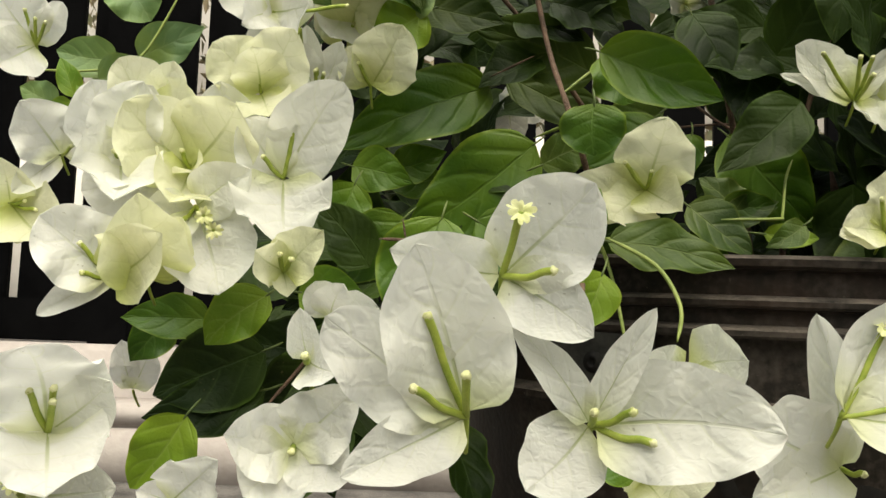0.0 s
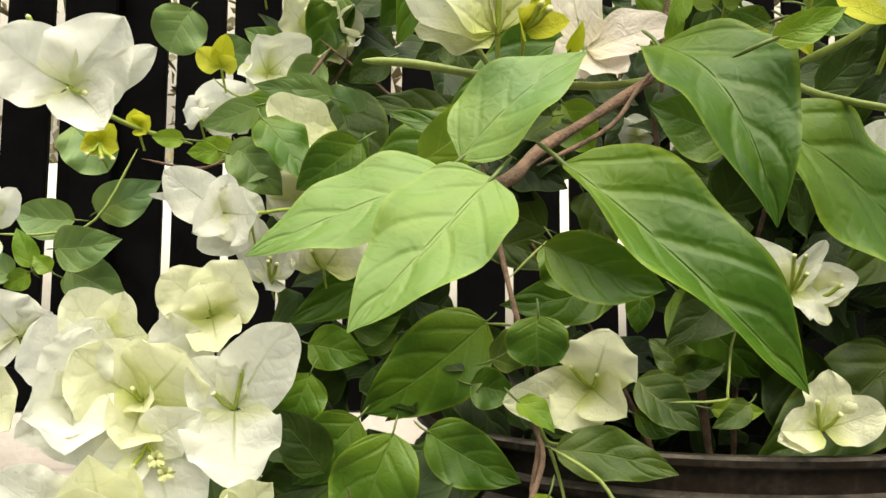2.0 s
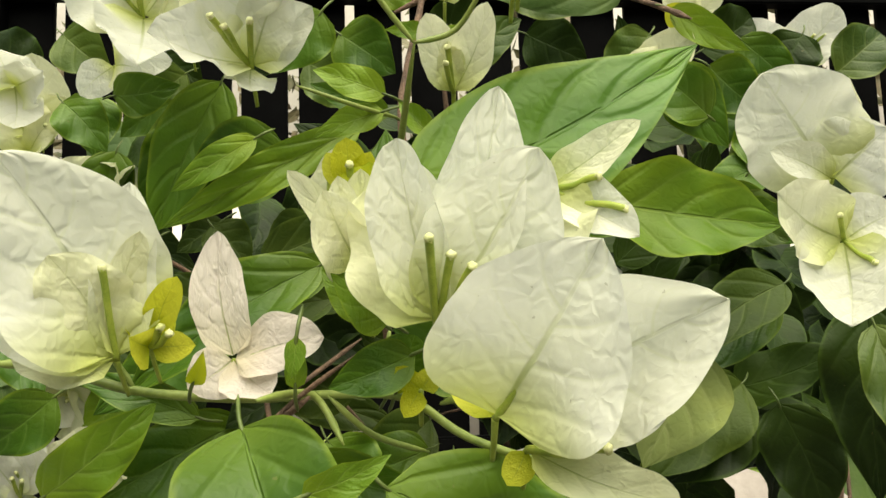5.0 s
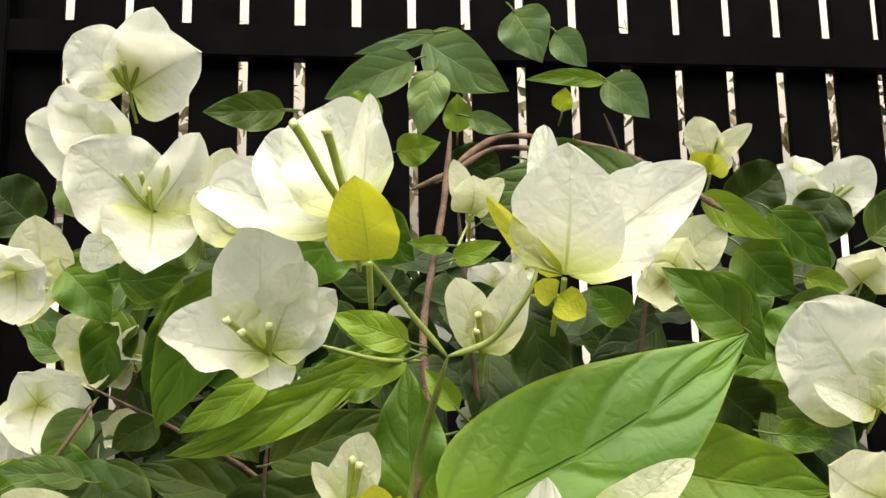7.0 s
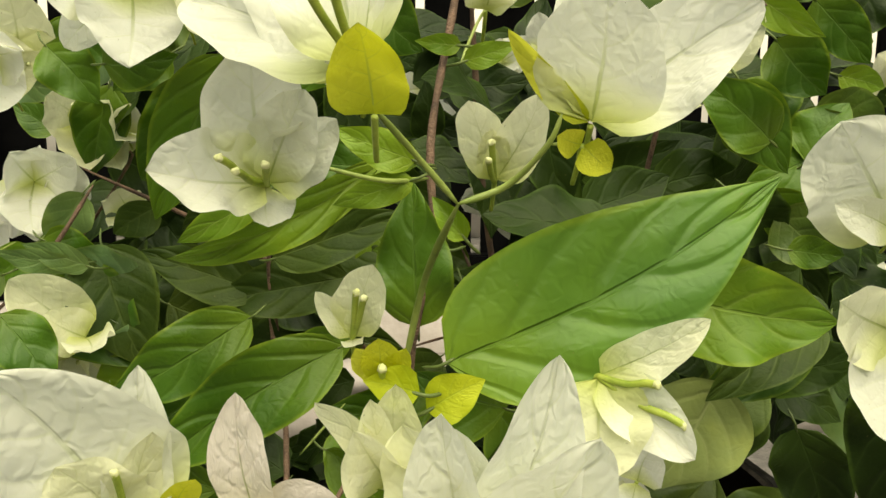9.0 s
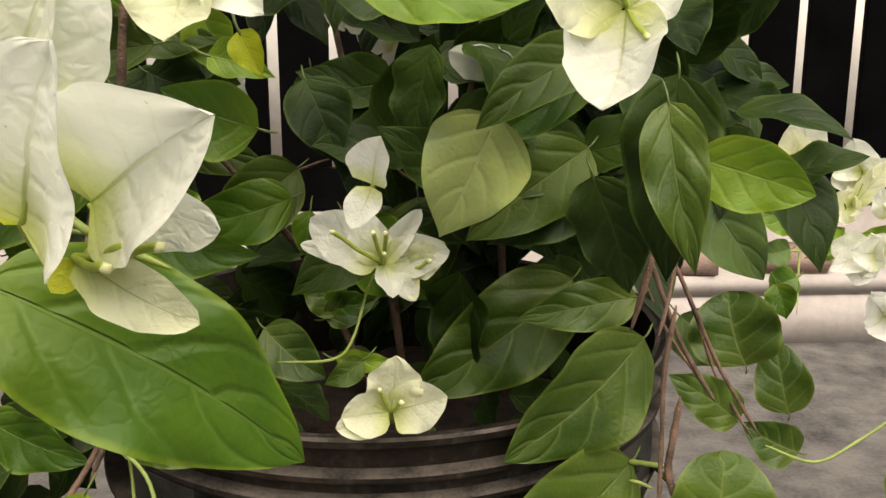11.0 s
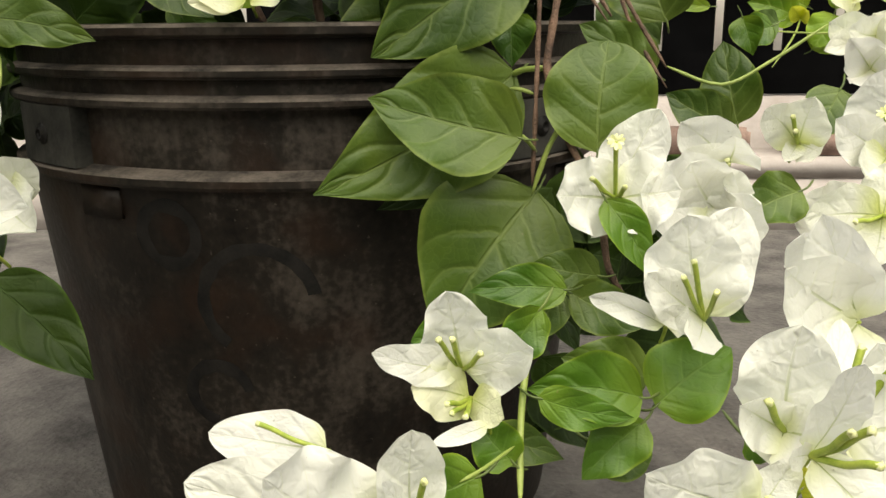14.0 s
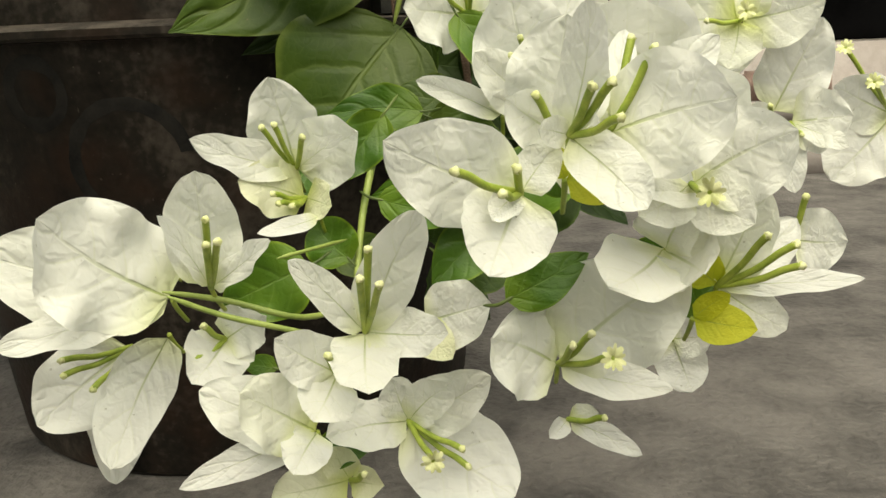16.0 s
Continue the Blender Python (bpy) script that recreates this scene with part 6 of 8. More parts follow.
leaf((0.3261, -0.1795, 0.2680), (0.2925, -0.1857, 0.2522), 0.0306, (-0.01, -0.92, 0.39), "m", 0.18, 0.12)
leaf((0.3597, -0.1277, 0.3191), (0.3399, -0.1371, 0.2874), 0.0297, (-0.21, -0.89, 0.40), "m", 0.18, 0.12)
leaf((0.2718, -0.1605, 0.2458), (0.3043, -0.1554, 0.2579), 0.0260, (0.02, -0.94, 0.35), "m", 0.18, 0.12)
leaf((0.2359, -0.0196, 0.3820), (0.2728, -0.0272, 0.3452), 0.0455, (-0.13, -0.99, 0.07), "n", 0.18, 0.12)
leaf((0.1602, -0.2641, 0.1588), (0.1987, -0.2639, 0.1501), 0.0220, (0.11, -0.88, 0.47), "m", 0.18, 0.12)
leaf((0.2120, -0.2457, 0.1523), (0.2434, -0.2460, 0.1435), 0.0315, (0.11, -0.90, 0.43), "m", 0.18, 0.12)
leaf((0.1605, -0.3110, 0.1658), (0.1239, -0.3176, 0.1502), 0.0326, (0.10, -0.98, 0.18), "g", 0.18, 0.12)
leaf((0.2411, -0.3649, 0.1659), (0.2697, -0.3591, 0.1806), 0.0174, (0.03, -0.95, 0.31), "g", 0.18, 0.12)
leaf((0.1748, -0.2944, 0.1632), (0.1591, -0.2917, 0.1797), 0.0232, (0.14, -0.95, 0.29), "g", 0.18, 0.12)
leaf((0.1849, -0.2767, 0.1870), (0.2290, -0.2753, 0.1780), 0.0188, (0.07, -0.98, 0.19), "g", 0.18, 0.12)
leaf((0.2362, -0.2610, 0.1703), (0.2070, -0.2699, 0.1429), 0.0275, (0.06, -0.97, 0.25), "g", 0.18, 0.12)
leaf((0.1499, -0.3325, 0.1293), (0.1347, -0.3330, 0.1325), 0.0095, (0.11, -0.91, 0.39), "g", 0.18, 0.12)
leaf((0.2888, -0.3315, 0.1708), (0.3037, -0.3294, 0.1744), 0.0127, (0.06, -0.95, 0.30), "g", 0.18, 0.12)
leaf((0.3055, -0.3437, 0.1524), (0.3181, -0.3400, 0.1639), 0.0165, (-0.10, -0.91, 0.40), "g", 0.18, 0.12)
leaf((0.1867, -0.2543, 0.2232), (0.1601, -0.2640, 0.1913), 0.0234, (0.20, -0.97, 0.13), "g", 0.18, 0.12)
leaf((0.1655, -0.3431, 0.0983), (0.1877, -0.3410, 0.0996), 0.0156, (0.06, -0.90, 0.44), "g", 0.18, 0.12)
leaf((0.2544, -0.3574, 0.2095), (0.2637, -0.3585, 0.2017), 0.0114, (-0.02, -0.99, 0.12), "g", 0.18, 0.12)
flower((0.2880, -0.1757, 0.2820), [((0.2591, -0.1860, 0.3042), 0.0304, (0.15, -0.96, -0.25), "w"), ((0.2846, -0.1985, 0.2990), 0.0274, (-0.14, -0.58, -0.81), "w"), ((0.2610, -0.1862, 0.2883), 0.0213, (0.34, -0.93, -0.12), "w")], [((0.2843, -0.1882, 0.2827), 0)])
flower((0.3283, -0.1591, 0.2909), [((0.3059, -0.1708, 0.3097), 0.0237, (0.21, -0.92, -0.33), "c"), ((0.3297, -0.1748, 0.3165), 0.0284, (-0.55, -0.73, -0.42), "c"), ((0.3357, -0.1747, 0.2868), 0.0189, (-0.76, -0.48, 0.43), "c"), ((0.3200, -0.1665, 0.2815), 0.0110, (-0.10, -0.74, 0.67), "c")], [((0.3216, -0.1682, 0.3058), 0), ((0.3231, -0.1700, 0.2983), 0)])
flower((0.2580, -0.2710, 0.2240), [((0.2450, -0.2850, 0.2740), 0.0406, (0.04, -0.96, -0.26), "w", 0.16, -0.06), ((0.2730, -0.2600, 0.2730), 0.0317, (0.00, -0.98, 0.22), "w", 0.16, -0.06), ((0.2500, -0.2900, 0.2170), 0.0189, (0.54, -0.48, 0.69), "w", 0.16, -0.06), ((0.2300, -0.2850, 0.2490), 0.0222, (0.40, -0.91, -0.07), "w", 0.16, -0.06)], [((0.2490, -0.2850, 0.2540), 0), ((0.2450, -0.2850, 0.2470), 0), ((0.2580, -0.2900, 0.2420), 0)])
flower((0.2600, -0.4010, 0.2250), [((0.2640, -0.4200, 0.2610), 0.0132, (-0.36, -0.84, -0.40), "w", 0.30, -0.05), ((0.2780, -0.4250, 0.2080), 0.0169, (-0.33, -0.70, 0.64), "w", 0.20, -0.14), ((0.2510, -0.4100, 0.2280), 0.0087, (0.68, -0.72, -0.11), "w", 0.16, -0.06)], [((0.2650, -0.4150, 0.2390), 0), ((0.2700, -0.4150, 0.2400), 0), ((0.2720, -0.4180, 0.2310), 0)])
flower((0.2730, -0.3850, 0.2240), [((0.3060, -0.4000, 0.2340), 0.0353, (-0.42, -0.91, 0.01), "w", 0.12, -0.08), ((0.3080, -0.3700, 0.2510), 0.0182, (0.15, -0.93, 0.32), "w", 0.16, -0.06), ((0.2810, -0.3600, 0.2540), 0.0113, (-0.01, -0.77, 0.64), "w", 0.16, -0.06)], [((0.2850, -0.3900, 0.2480), 0), ((0.2800, -0.3800, 0.2510), 0)])
flower((0.2460, -0.4060, 0.2100), [((0.2100, -0.4200, 0.2270), 0.0277, (0.36, -0.93, 0.00), "w", 0.12, -0.07), ((0.2370, -0.4250, 0.1910), 0.0257, (0.29, -0.74, 0.60), "w", 0.14, -0.10), ((0.2380, -0.4200, 0.2050), 0.0086, (0.56, -0.54, 0.63), "w", 0.16, -0.06), ((0.2570, -0.4000, 0.2230), 0.0125, (0.12, -0.94, 0.33), "w", 0.16, -0.06)], [((0.2290, -0.4250, 0.2190), 0), ((0.2410, -0.4200, 0.2120), 0), ((0.2450, -0.4150, 0.2180), 0)])
flower((0.2590, -0.3980, 0.2120), [((0.2750, -0.4100, 0.2120), 0.0129, (-0.59, -0.79, 0.18), "y", 0.16, -0.06), ((0.2550, -0.4000, 0.2220), 0.0090, (0.06, -0.98, -0.17), "y", 0.16, -0.06)], [])
flower((0.1510, -0.2830, 0.2020), [((0.1450, -0.2950, 0.2420), 0.0293, (0.32, -0.92, -0.23), "w", 0.16, -0.06), ((0.1820, -0.3000, 0.2190), 0.0298, (-0.43, -0.90, -0.12), "w", 0.15, -0.14), ((0.1150, -0.3100, 0.2190), 0.0171, (0.66, -0.67, 0.33), "w", 0.16, -0.06), ((0.1780, -0.3120, 0.2190), 0.0083, (-0.61, -0.74, -0.30), "w", 0.16, -0.06)], [((0.1420, -0.3000, 0.2220), 0), ((0.1480, -0.3020, 0.2230), 0), ((0.1600, -0.3050, 0.2180), 0)])
flower((0.1550, -0.2860, 0.1900), [((0.1300, -0.3000, 0.2000), 0.0246, (0.56, -0.76, 0.32), "s", 0.16, -0.06), ((0.1700, -0.3050, 0.1890), 0.0177, (-0.69, -0.57, 0.44), "s", 0.16, -0.06)], [((0.1460, -0.3050, 0.1950), 0), ((0.1480, -0.3050, 0.1910), 0), ((0.1540, -0.3060, 0.1900), 0)])
flower((0.1640, -0.3000, 0.1840), [((0.1400, -0.3120, 0.1800), 0.0082, (0.28, -0.76, 0.59), "w", 0.16, -0.06)], [])
flower((0.1370, -0.3610, 0.1710), [((0.1390, -0.3700, 0.2140), 0.0248, (0.36, -0.91, -0.21), "w", 0.16, -0.06), ((0.1670, -0.3850, 0.1930), 0.0109, (-0.70, -0.67, 0.23), "w", 0.16, -0.06), ((0.1310, -0.3850, 0.2020), 0.0079, (0.90, -0.42, -0.15), "w", 0.16, -0.06)], [((0.1440, -0.3780, 0.1990), 0), ((0.1440, -0.3800, 0.1910), 0), ((0.1480, -0.3800, 0.1920), 0)])
flower((0.1210, -0.3580, 0.1660), [((0.0910, -0.3850, 0.2020), 0.0438, (0.72, -0.69, 0.09), "w", 0.10, -0.10), ((0.0520, -0.3600, 0.1850), 0.0358, (0.12, -0.93, 0.35), "w", 0.16, -0.06), ((0.0730, -0.3900, 0.1590), 0.0159, (0.34, -0.66, 0.67), "w", 0.20, -0.10)], [])
flower((0.0880, -0.3260, 0.1370), [((0.0540, -0.3450, 0.1110), 0.0338, (0.28, -0.91, 0.30), "w", 0.16, -0.10), ((0.0720, -0.3250, 0.0740), 0.0242, (0.35, -0.93, -0.10), "w", 0.16, -0.06)], [((0.0740, -0.3550, 0.1420), 0), ((0.0740, -0.3550, 0.1360), 0), ((0.0830, -0.3520, 0.1290), 0)])
flower((0.1080, -0.3350, 0.1450), [((0.0910, -0.3620, 0.1010), 0.0259, (0.12, -0.87, 0.49), "w", 0.20, -0.10)], [])
flower((0.1940, -0.3760, 0.1590), [((0.2160, -0.3920, 0.2030), 0.0183, (-0.13, -0.95, -0.28), "w", 0.16, -0.06), ((0.1750, -0.3950, 0.1890), 0.0121, (0.75, -0.66, 0.05), "w", 0.16, -0.06), ((0.1980, -0.4000, 0.1470), 0.0219, (0.09, -0.43, 0.90), "w", 0.16, -0.06), ((0.2230, -0.3900, 0.1630), 0.0156, (-0.42, -0.71, 0.57), "w", 0.20, -0.20)], [((0.2000, -0.3950, 0.1920), 0), ((0.1970, -0.3960, 0.1830), 0), ((0.2030, -0.3960, 0.1810), 0)])
flower((0.1840, -0.3780, 0.1450), [((0.1670, -0.3900, 0.1620), 0.0181, (0.61, -0.79, 0.05), "w", 0.16, -0.06), ((0.1780, -0.3920, 0.1340), 0.0191, (0.36, -0.67, 0.65), "w", 0.16, -0.06)], [((0.1840, -0.3900, 0.1560), 0)])
flower((0.2100, -0.3430, 0.1510), [((0.2360, -0.3550, 0.1620), 0.0238, (-0.46, -0.88, 0.13), "w", 0.16, -0.06), ((0.2220, -0.3600, 0.1430), 0.0134, (-0.34, -0.59, 0.74), "s", 0.16, -0.06)], [])
flower((0.1730, -0.3680, 0.1190), [((0.1520, -0.3850, 0.1410), 0.0262, (0.71, -0.68, 0.15), "c", 0.14, -0.12), ((0.1320, -0.3700, 0.1360), 0.0233, (0.22, -0.88, 0.43), "w", 0.16, -0.06), ((0.1250, -0.3800, 0.1030), 0.0130, (0.10, -0.92, 0.39), "w", 0.16, -0.06), ((0.1690, -0.3880, 0.1130), 0.0172, (0.47, -0.34, 0.82), "w", 0.16, -0.06)], [])
flower((0.2020, -0.3400, 0.1100), [((0.1740, -0.3600, 0.1130), 0.0208, (0.45, -0.51, 0.73), "w", 0.16, -0.06), ((0.1970, -0.3450, 0.1300), 0.0161, (0.32, -0.94, -0.15), "w", 0.16, -0.06), ((0.2210, -0.3550, 0.1310), 0.0158, (-0.52, -0.84, -0.13), "w", 0.16, -0.06), ((0.2430, -0.3600, 0.0890), 0.0377, (-0.04, -0.76, 0.65), "w", 0.14, -0.08), ((0.2350, -0.3500, 0.1320), 0.0219, (-0.38, -0.91, 0.15), "w", 0.16, -0.06)], [((0.2140, -0.3650, 0.1060), 1), ((0.2240, -0.3600, 0.1080), 0), ((0.2260, -0.3600, 0.1010), 0)])
flower((0.2590, -0.3580, 0.1400), [((0.3010, -0.3700, 0.1770), 0.0402, (-0.37, -0.92, 0.12), "w", 0.12, -0.06), ((0.2950, -0.3800, 0.1390), 0.0146, (-0.35, -0.60, 0.72), "w", 0.20, -0.08), ((0.2360, -0.3700, 0.1540), 0.0345, (0.55, -0.81, 0.20), "w", 0.20, -0.06)], [((0.2760, -0.3780, 0.1500), 1), ((0.2690, -0.3750, 0.1570), 0), ((0.2630, -0.3750, 0.1530), 0)])
flower((0.3130, -0.3590, 0.1680), [((0.3230, -0.3700, 0.2040), 0.0207, (-0.40, -0.90, -0.17), "c", 0.16, -0.06), ((0.3570, -0.3700, 0.1730), 0.0097, (-0.25, -0.70, 0.67), "w", 0.16, -0.06), ((0.2990, -0.3650, 0.1880), 0.0137, (0.10, -0.97, -0.22), "y", 0.16, -0.06), ((0.3350, -0.3650, 0.1540), 0.0159, (-0.13, -0.97, 0.21), "w", 0.16, -0.06), ((0.3430, -0.3450, 0.1880), 0.0199, (0.06, -0.86, 0.51), "w", 0.16, -0.06)], [((0.3240, -0.3750, 0.1890), 0), ((0.3330, -0.3750, 0.1860), 0), ((0.3350, -0.3750, 0.1790), 0)])
flower((0.3050, -0.3600, 0.1570), [((0.3240, -0.3700, 0.1560), 0.0141, (-0.39, -0.78, 0.49), "y", 0.16, -0.06), ((0.3160, -0.3650, 0.1670), 0.0080, (-0.48, -0.87, 0.09), "y", 0.16, -0.06)], [])
flower((0.3000, -0.3740, 0.2060), [((0.3280, -0.3850, 0.2230), 0.0294, (-0.39, -0.92, 0.05), "w", 0.12, -0.06), ((0.2830, -0.3800, 0.1970), 0.0164, (0.13, -0.92, 0.36), "w", 0.16, -0.06), ((0.3170, -0.3850, 0.1950), 0.0178, (-0.39, -0.88, 0.27), "w", 0.16, -0.06)], [((0.3020, -0.3900, 0.2060), 1)])
flower((0.3810, -0.1900, 0.2120), [((0.4000, -0.2000, 0.2590), 0.0340, (-0.35, -0.93, -0.06), "w", 0.25, -0.08), ((0.3630, -0.2000, 0.2140), 0.0121, (0.49, -0.87, 0.01), "w", 0.16, -0.06)], [((0.3750, -0.2050, 0.2170), 0)])
flower((0.3590, -0.2020, 0.2590), [((0.3180, -0.2100, 0.2580), 0.0297, (0.19, -0.98, -0.01), "c", 0.16, -0.06), ((0.3510, -0.2150, 0.2360), 0.0232, (-0.12, -0.85, 0.52), "c", 0.16, -0.06), ((0.3970, -0.2100, 0.2670), 0.0307, (-0.20, -0.98, -0.01), "c", 0.16, -0.06), ((0.3640, -0.2000, 0.2870), 0.0258, (-0.24, -0.96, 0.11), "c", 0.16, -0.06)], [((0.3390, -0.2200, 0.2590), 0), ((0.3570, -0.2200, 0.2630), 1)])
flower((0.3870, -0.2000, 0.2080), [((0.4140, -0.2100, 0.2110), 0.0315, (-0.35, -0.93, 0.08), "w", 0.16, -0.06), ((0.4110, -0.2150, 0.1960), 0.0126, (-0.26, -0.82, 0.50), "w", 0.16, -0.06), ((0.3880, -0.2100, 0.1730), 0.0160, (-0.32, -0.91, 0.25), "w", 0.16, -0.06)], [((0.3880, -0.2150, 0.2030), 0)])
flower((0.4570, -0.1560, 0.2060), [((0.4220, -0.1650, 0.1720), 0.0379, (-0.14, -0.91, 0.38), "w", 0.16, -0.06), ((0.4210, -0.1650, 0.2240), 0.0316, (0.13, -0.97, -0.22), "w", 0.16, -0.06)], [((0.4350, -0.1800, 0.2260), 1), ((0.4230, -0.1700, 0.2440), 1)])
flower((0.3500, -0.3210, 0.1750), [((0.3670, -0.3300, 0.1760), 0.0245, (-0.47, -0.86, 0.21), "w", 0.16, -0.06)], [((0.3510, -0.3300, 0.1930), 0)])
flower((0.2411, -0.2735, 0.2214), [((0.2055, -0.2867, 0.2384), 0.0120, (0.34, -0.94, -0.02), "w"), ((0.2485, -0.2811, 0.2331), 0.0150, (-0.43, -0.86, -0.29), "w")], [])
flower((0.2866, -0.1828, 0.2509), [((0.2616, -0.2048, 0.2854), 0.0426, (0.17, -0.88, -0.44), "w"), ((0.2966, -0.2095, 0.2655), 0.0335, (-0.71, -0.52, -0.48), "w")], [])
flower((0.1331, -0.3410, 0.1449), [((0.1527, -0.3511, 0.1570), 0.0196, (-0.41, -0.91, -0.09), "w"), ((0.1262, -0.3613, 0.1348), 0.0240, (0.57, -0.51, 0.64), "w"), ((0.1455, -0.3474, 0.1380), 0.0131, (-0.07, -0.79, 0.61), "w")], [((0.1289, -0.3516, 0.1536), 0), ((0.1245, -0.3549, 0.1411), 0)])
flower((0.1790, -0.3465, 0.0880), [((0.1738, -0.3486, 0.1035), 0.0132, (0.40, -0.92, 0.01), "s"), ((0.1513, -0.3600, 0.0884), 0.0199, (0.39, -0.78, 0.49), "s"), ((0.1933, -0.3525, 0.0890), 0.0132, (-0.36, -0.77, 0.52), "s")], [((0.1867, -0.3564, 0.0958), 0)])
flower((0.3083, -0.3112, 0.1320), [((0.3141, -0.3235, 0.1138), 0.0196, (-0.24, -0.84, 0.49), "w"), ((0.3222, -0.3189, 0.1346), 0.0161, (-0.51, -0.81, 0.30), "w")], [])
flower((0.2645, -0.3313, 0.1063), [((0.2918, -0.3432, 0.0968), 0.0094, (-0.21, -0.85, 0.48), "w"), ((0.2568, -0.3371, 0.1009), 0.0076, (0.16, -0.78, 0.60), "w"), ((0.2763, -0.3340, 0.1103), 0.0089, (-0.32, -0.88, 0.35), "c")], [((0.2776, -0.3414, 0.1114), 0)])
flower((0.4909, 0.3951, 0.4412), [((0.4457, 0.3838, 0.4715), 0.0246, (0.06, -0.96, -0.27), "s"), ((0.4763, 0.3859, 0.4977), 0.0383, (-0.32, -0.92, -0.23), "s"), ((0.5167, 0.3856, 0.4529), 0.0274, (-0.37, -0.93, 0.06), "s"), ((0.4983, 0.3876, 0.4830), 0.0274, (-0.41, -0.91, -0.09), "s")], [((0.4894, 0.3853, 0.4532), 0)])
flower((0.5603, 0.3865, 0.4005), [((0.5189, 0.3610, 0.3993), 0.0342, (0.51, -0.84, 0.20), "s"), ((0.6002, 0.3694, 0.4610), 0.0287, (-0.46, -0.89, 0.05), "s"), ((0.5273, 0.3651, 0.4175), 0.0315, (0.34, -0.85, -0.41), "s"), ((0.5585, 0.3570, 0.3981), 0.0274, (-0.92, 0.02, 0.40), "s")], [((0.5670, 0.3801, 0.4294), 0)])
flower((0.5730, 0.3949, 0.4419), [((0.5518, 0.3840, 0.4694), 0.0301, (-0.13, -0.88, -0.45), "c"), ((0.5728, 0.3685, 0.4500), 0.0274, (-0.90, -0.12, -0.42), "c"), ((0.5293, 0.3811, 0.4397), 0.0205, (0.29, -0.95, 0.12), "c")], [])
flower((0.5670, 0.3264, 0.3557), [((0.5706, 0.3004, 0.3787), 0.0390, (-0.74, -0.50, -0.45), "c"), ((0.5201, 0.2976, 0.3636), 0.0390, (0.53, -0.85, 0.03), "c"), ((0.4986, 0.3016, 0.3408), 0.0325, (0.24, -0.89, 0.38), "c")], [])
flower((0.4972, 0.3817, 0.3754), [((0.4824, 0.3680, 0.3895), 0.0192, (0.17, -0.79, -0.59), "y"), ((0.5008, 0.3677, 0.3853), 0.0178, (-0.77, -0.49, -0.41), "y")], [])
leaf((0.4938, 0.3824, 0.3788), (0.4379, 0.3861, 0.3960), 0.0410, (-0.06, -1.00, 0.02), "l", 0.18, 0.12)
leaf((0.5452, 0.3842, 0.3885), (0.5331, 0.3897, 0.4154), 0.0233, (-0.39, -0.92, 0.02), "l", 0.18, 0.12)
leaf((0.5106, 0.3748, 0.3418), (0.5519, 0.3814, 0.3750), 0.0410, (-0.15, -0.92, 0.37), "l", 0.18, 0.12)
leaf((0.4428, 0.2788, 0.3702), (0.4120, 0.2778, 0.3644), 0.0308, (-0.01, -0.98, 0.22), "n", 0.18, 0.12)
leaf((0.4076, 0.1756, 0.3634), (0.3801, 0.1736, 0.3529), 0.0328, (-0.05, -0.95, 0.31), "g", 0.18, 0.12)
leaf((0.3853, 0.3339, 0.3889), (0.3204, 0.3355, 0.3957), 0.0156, (-0.02, -1.00, 0.09), "l", 0.18, 0.12)
leaf((0.6134, 0.3784, 0.3612), (0.5724, 0.3799, 0.3682), 0.0342, (-0.03, -1.00, 0.05), "l", 0.18, 0.12)
leaf((0.3664, 0.1260, 0.3698), (0.3764, 0.1193, 0.3370), 0.0282, (-0.34, -0.94, 0.09), "g", 0.18, 0.12)
stem([(-0.1635, -0.0989, 0.5487), (-0.1529, -0.1132, 0.4923), (-0.1431, -0.1655, 0.4346), (-0.1285, -0.1435, 0.3975), (-0.1317, -0.1701, 0.3606), (-0.1385, -0.1880, 0.3356)], 0.0028, 0.0026, "woody")
stem([(-0.1268, -0.1703, 0.3641), (-0.1193, -0.1777, 0.3388), (-0.1129, -0.1936, 0.2975)], 0.0016, 0.0012, "green")
stem([(-0.1184, -0.1800, 0.3634), (-0.1268, -0.1703, 0.3641), (-0.1319, -0.1617, 0.3769)], 0.0014, 0.0016, "green")
stem([(-0.1441, -0.1652, 0.4312), (-0.1616, -0.1178, 0.4333)], 0.0014, 0.0012, "green")
stem([(-0.1445, -0.1102, 0.4639), (-0.1175, -0.0919, 0.4908)], 0.0014, 0.0012, "green")
stem([(-0.1613, -0.0937, 0.4955), (-0.1905, -0.0736, 0.4866)], 0.0014, 0.0012, "woody")
stem([(-0.2703, -0.0900, 0.6306), (-0.2909, -0.1070, 0.5924), (-0.3196, -0.1147, 0.5590), (-0.3476, -0.1234, 0.5361), (-0.3864, -0.1350, 0.5398)], 0.0026, 0.0012, "woody")
stem([(-0.3460, -0.1194, 0.5989), (-0.3304, -0.1079, 0.5892), (-0.3108, -0.1082, 0.5977)], 0.0010, 0.0010, "green")
stem([(-0.4393, -0.1920, 0.5926), (-0.3995, -0.2079, 0.5626), (-0.3732, -0.1857, 0.5486), (-0.3500, -0.1446, 0.5473)], 0.0018, 0.0020, "green")
stem([(-0.5550, -0.0061, 0.5058), (-0.5132, -0.0048, 0.5062), (-0.4780, 0.0050, 0.5193), (-0.4478, 0.0101, 0.5794)], 0.0014, 0.0014, "green")
stem([(-0.2382, -0.2816, 0.3484), (-0.2264, -0.2813, 0.3482), (-0.2111, -0.3017, 0.3455), (-0.1938, -0.3208, 0.3406)], 0.0012, 0.0016, "woody")
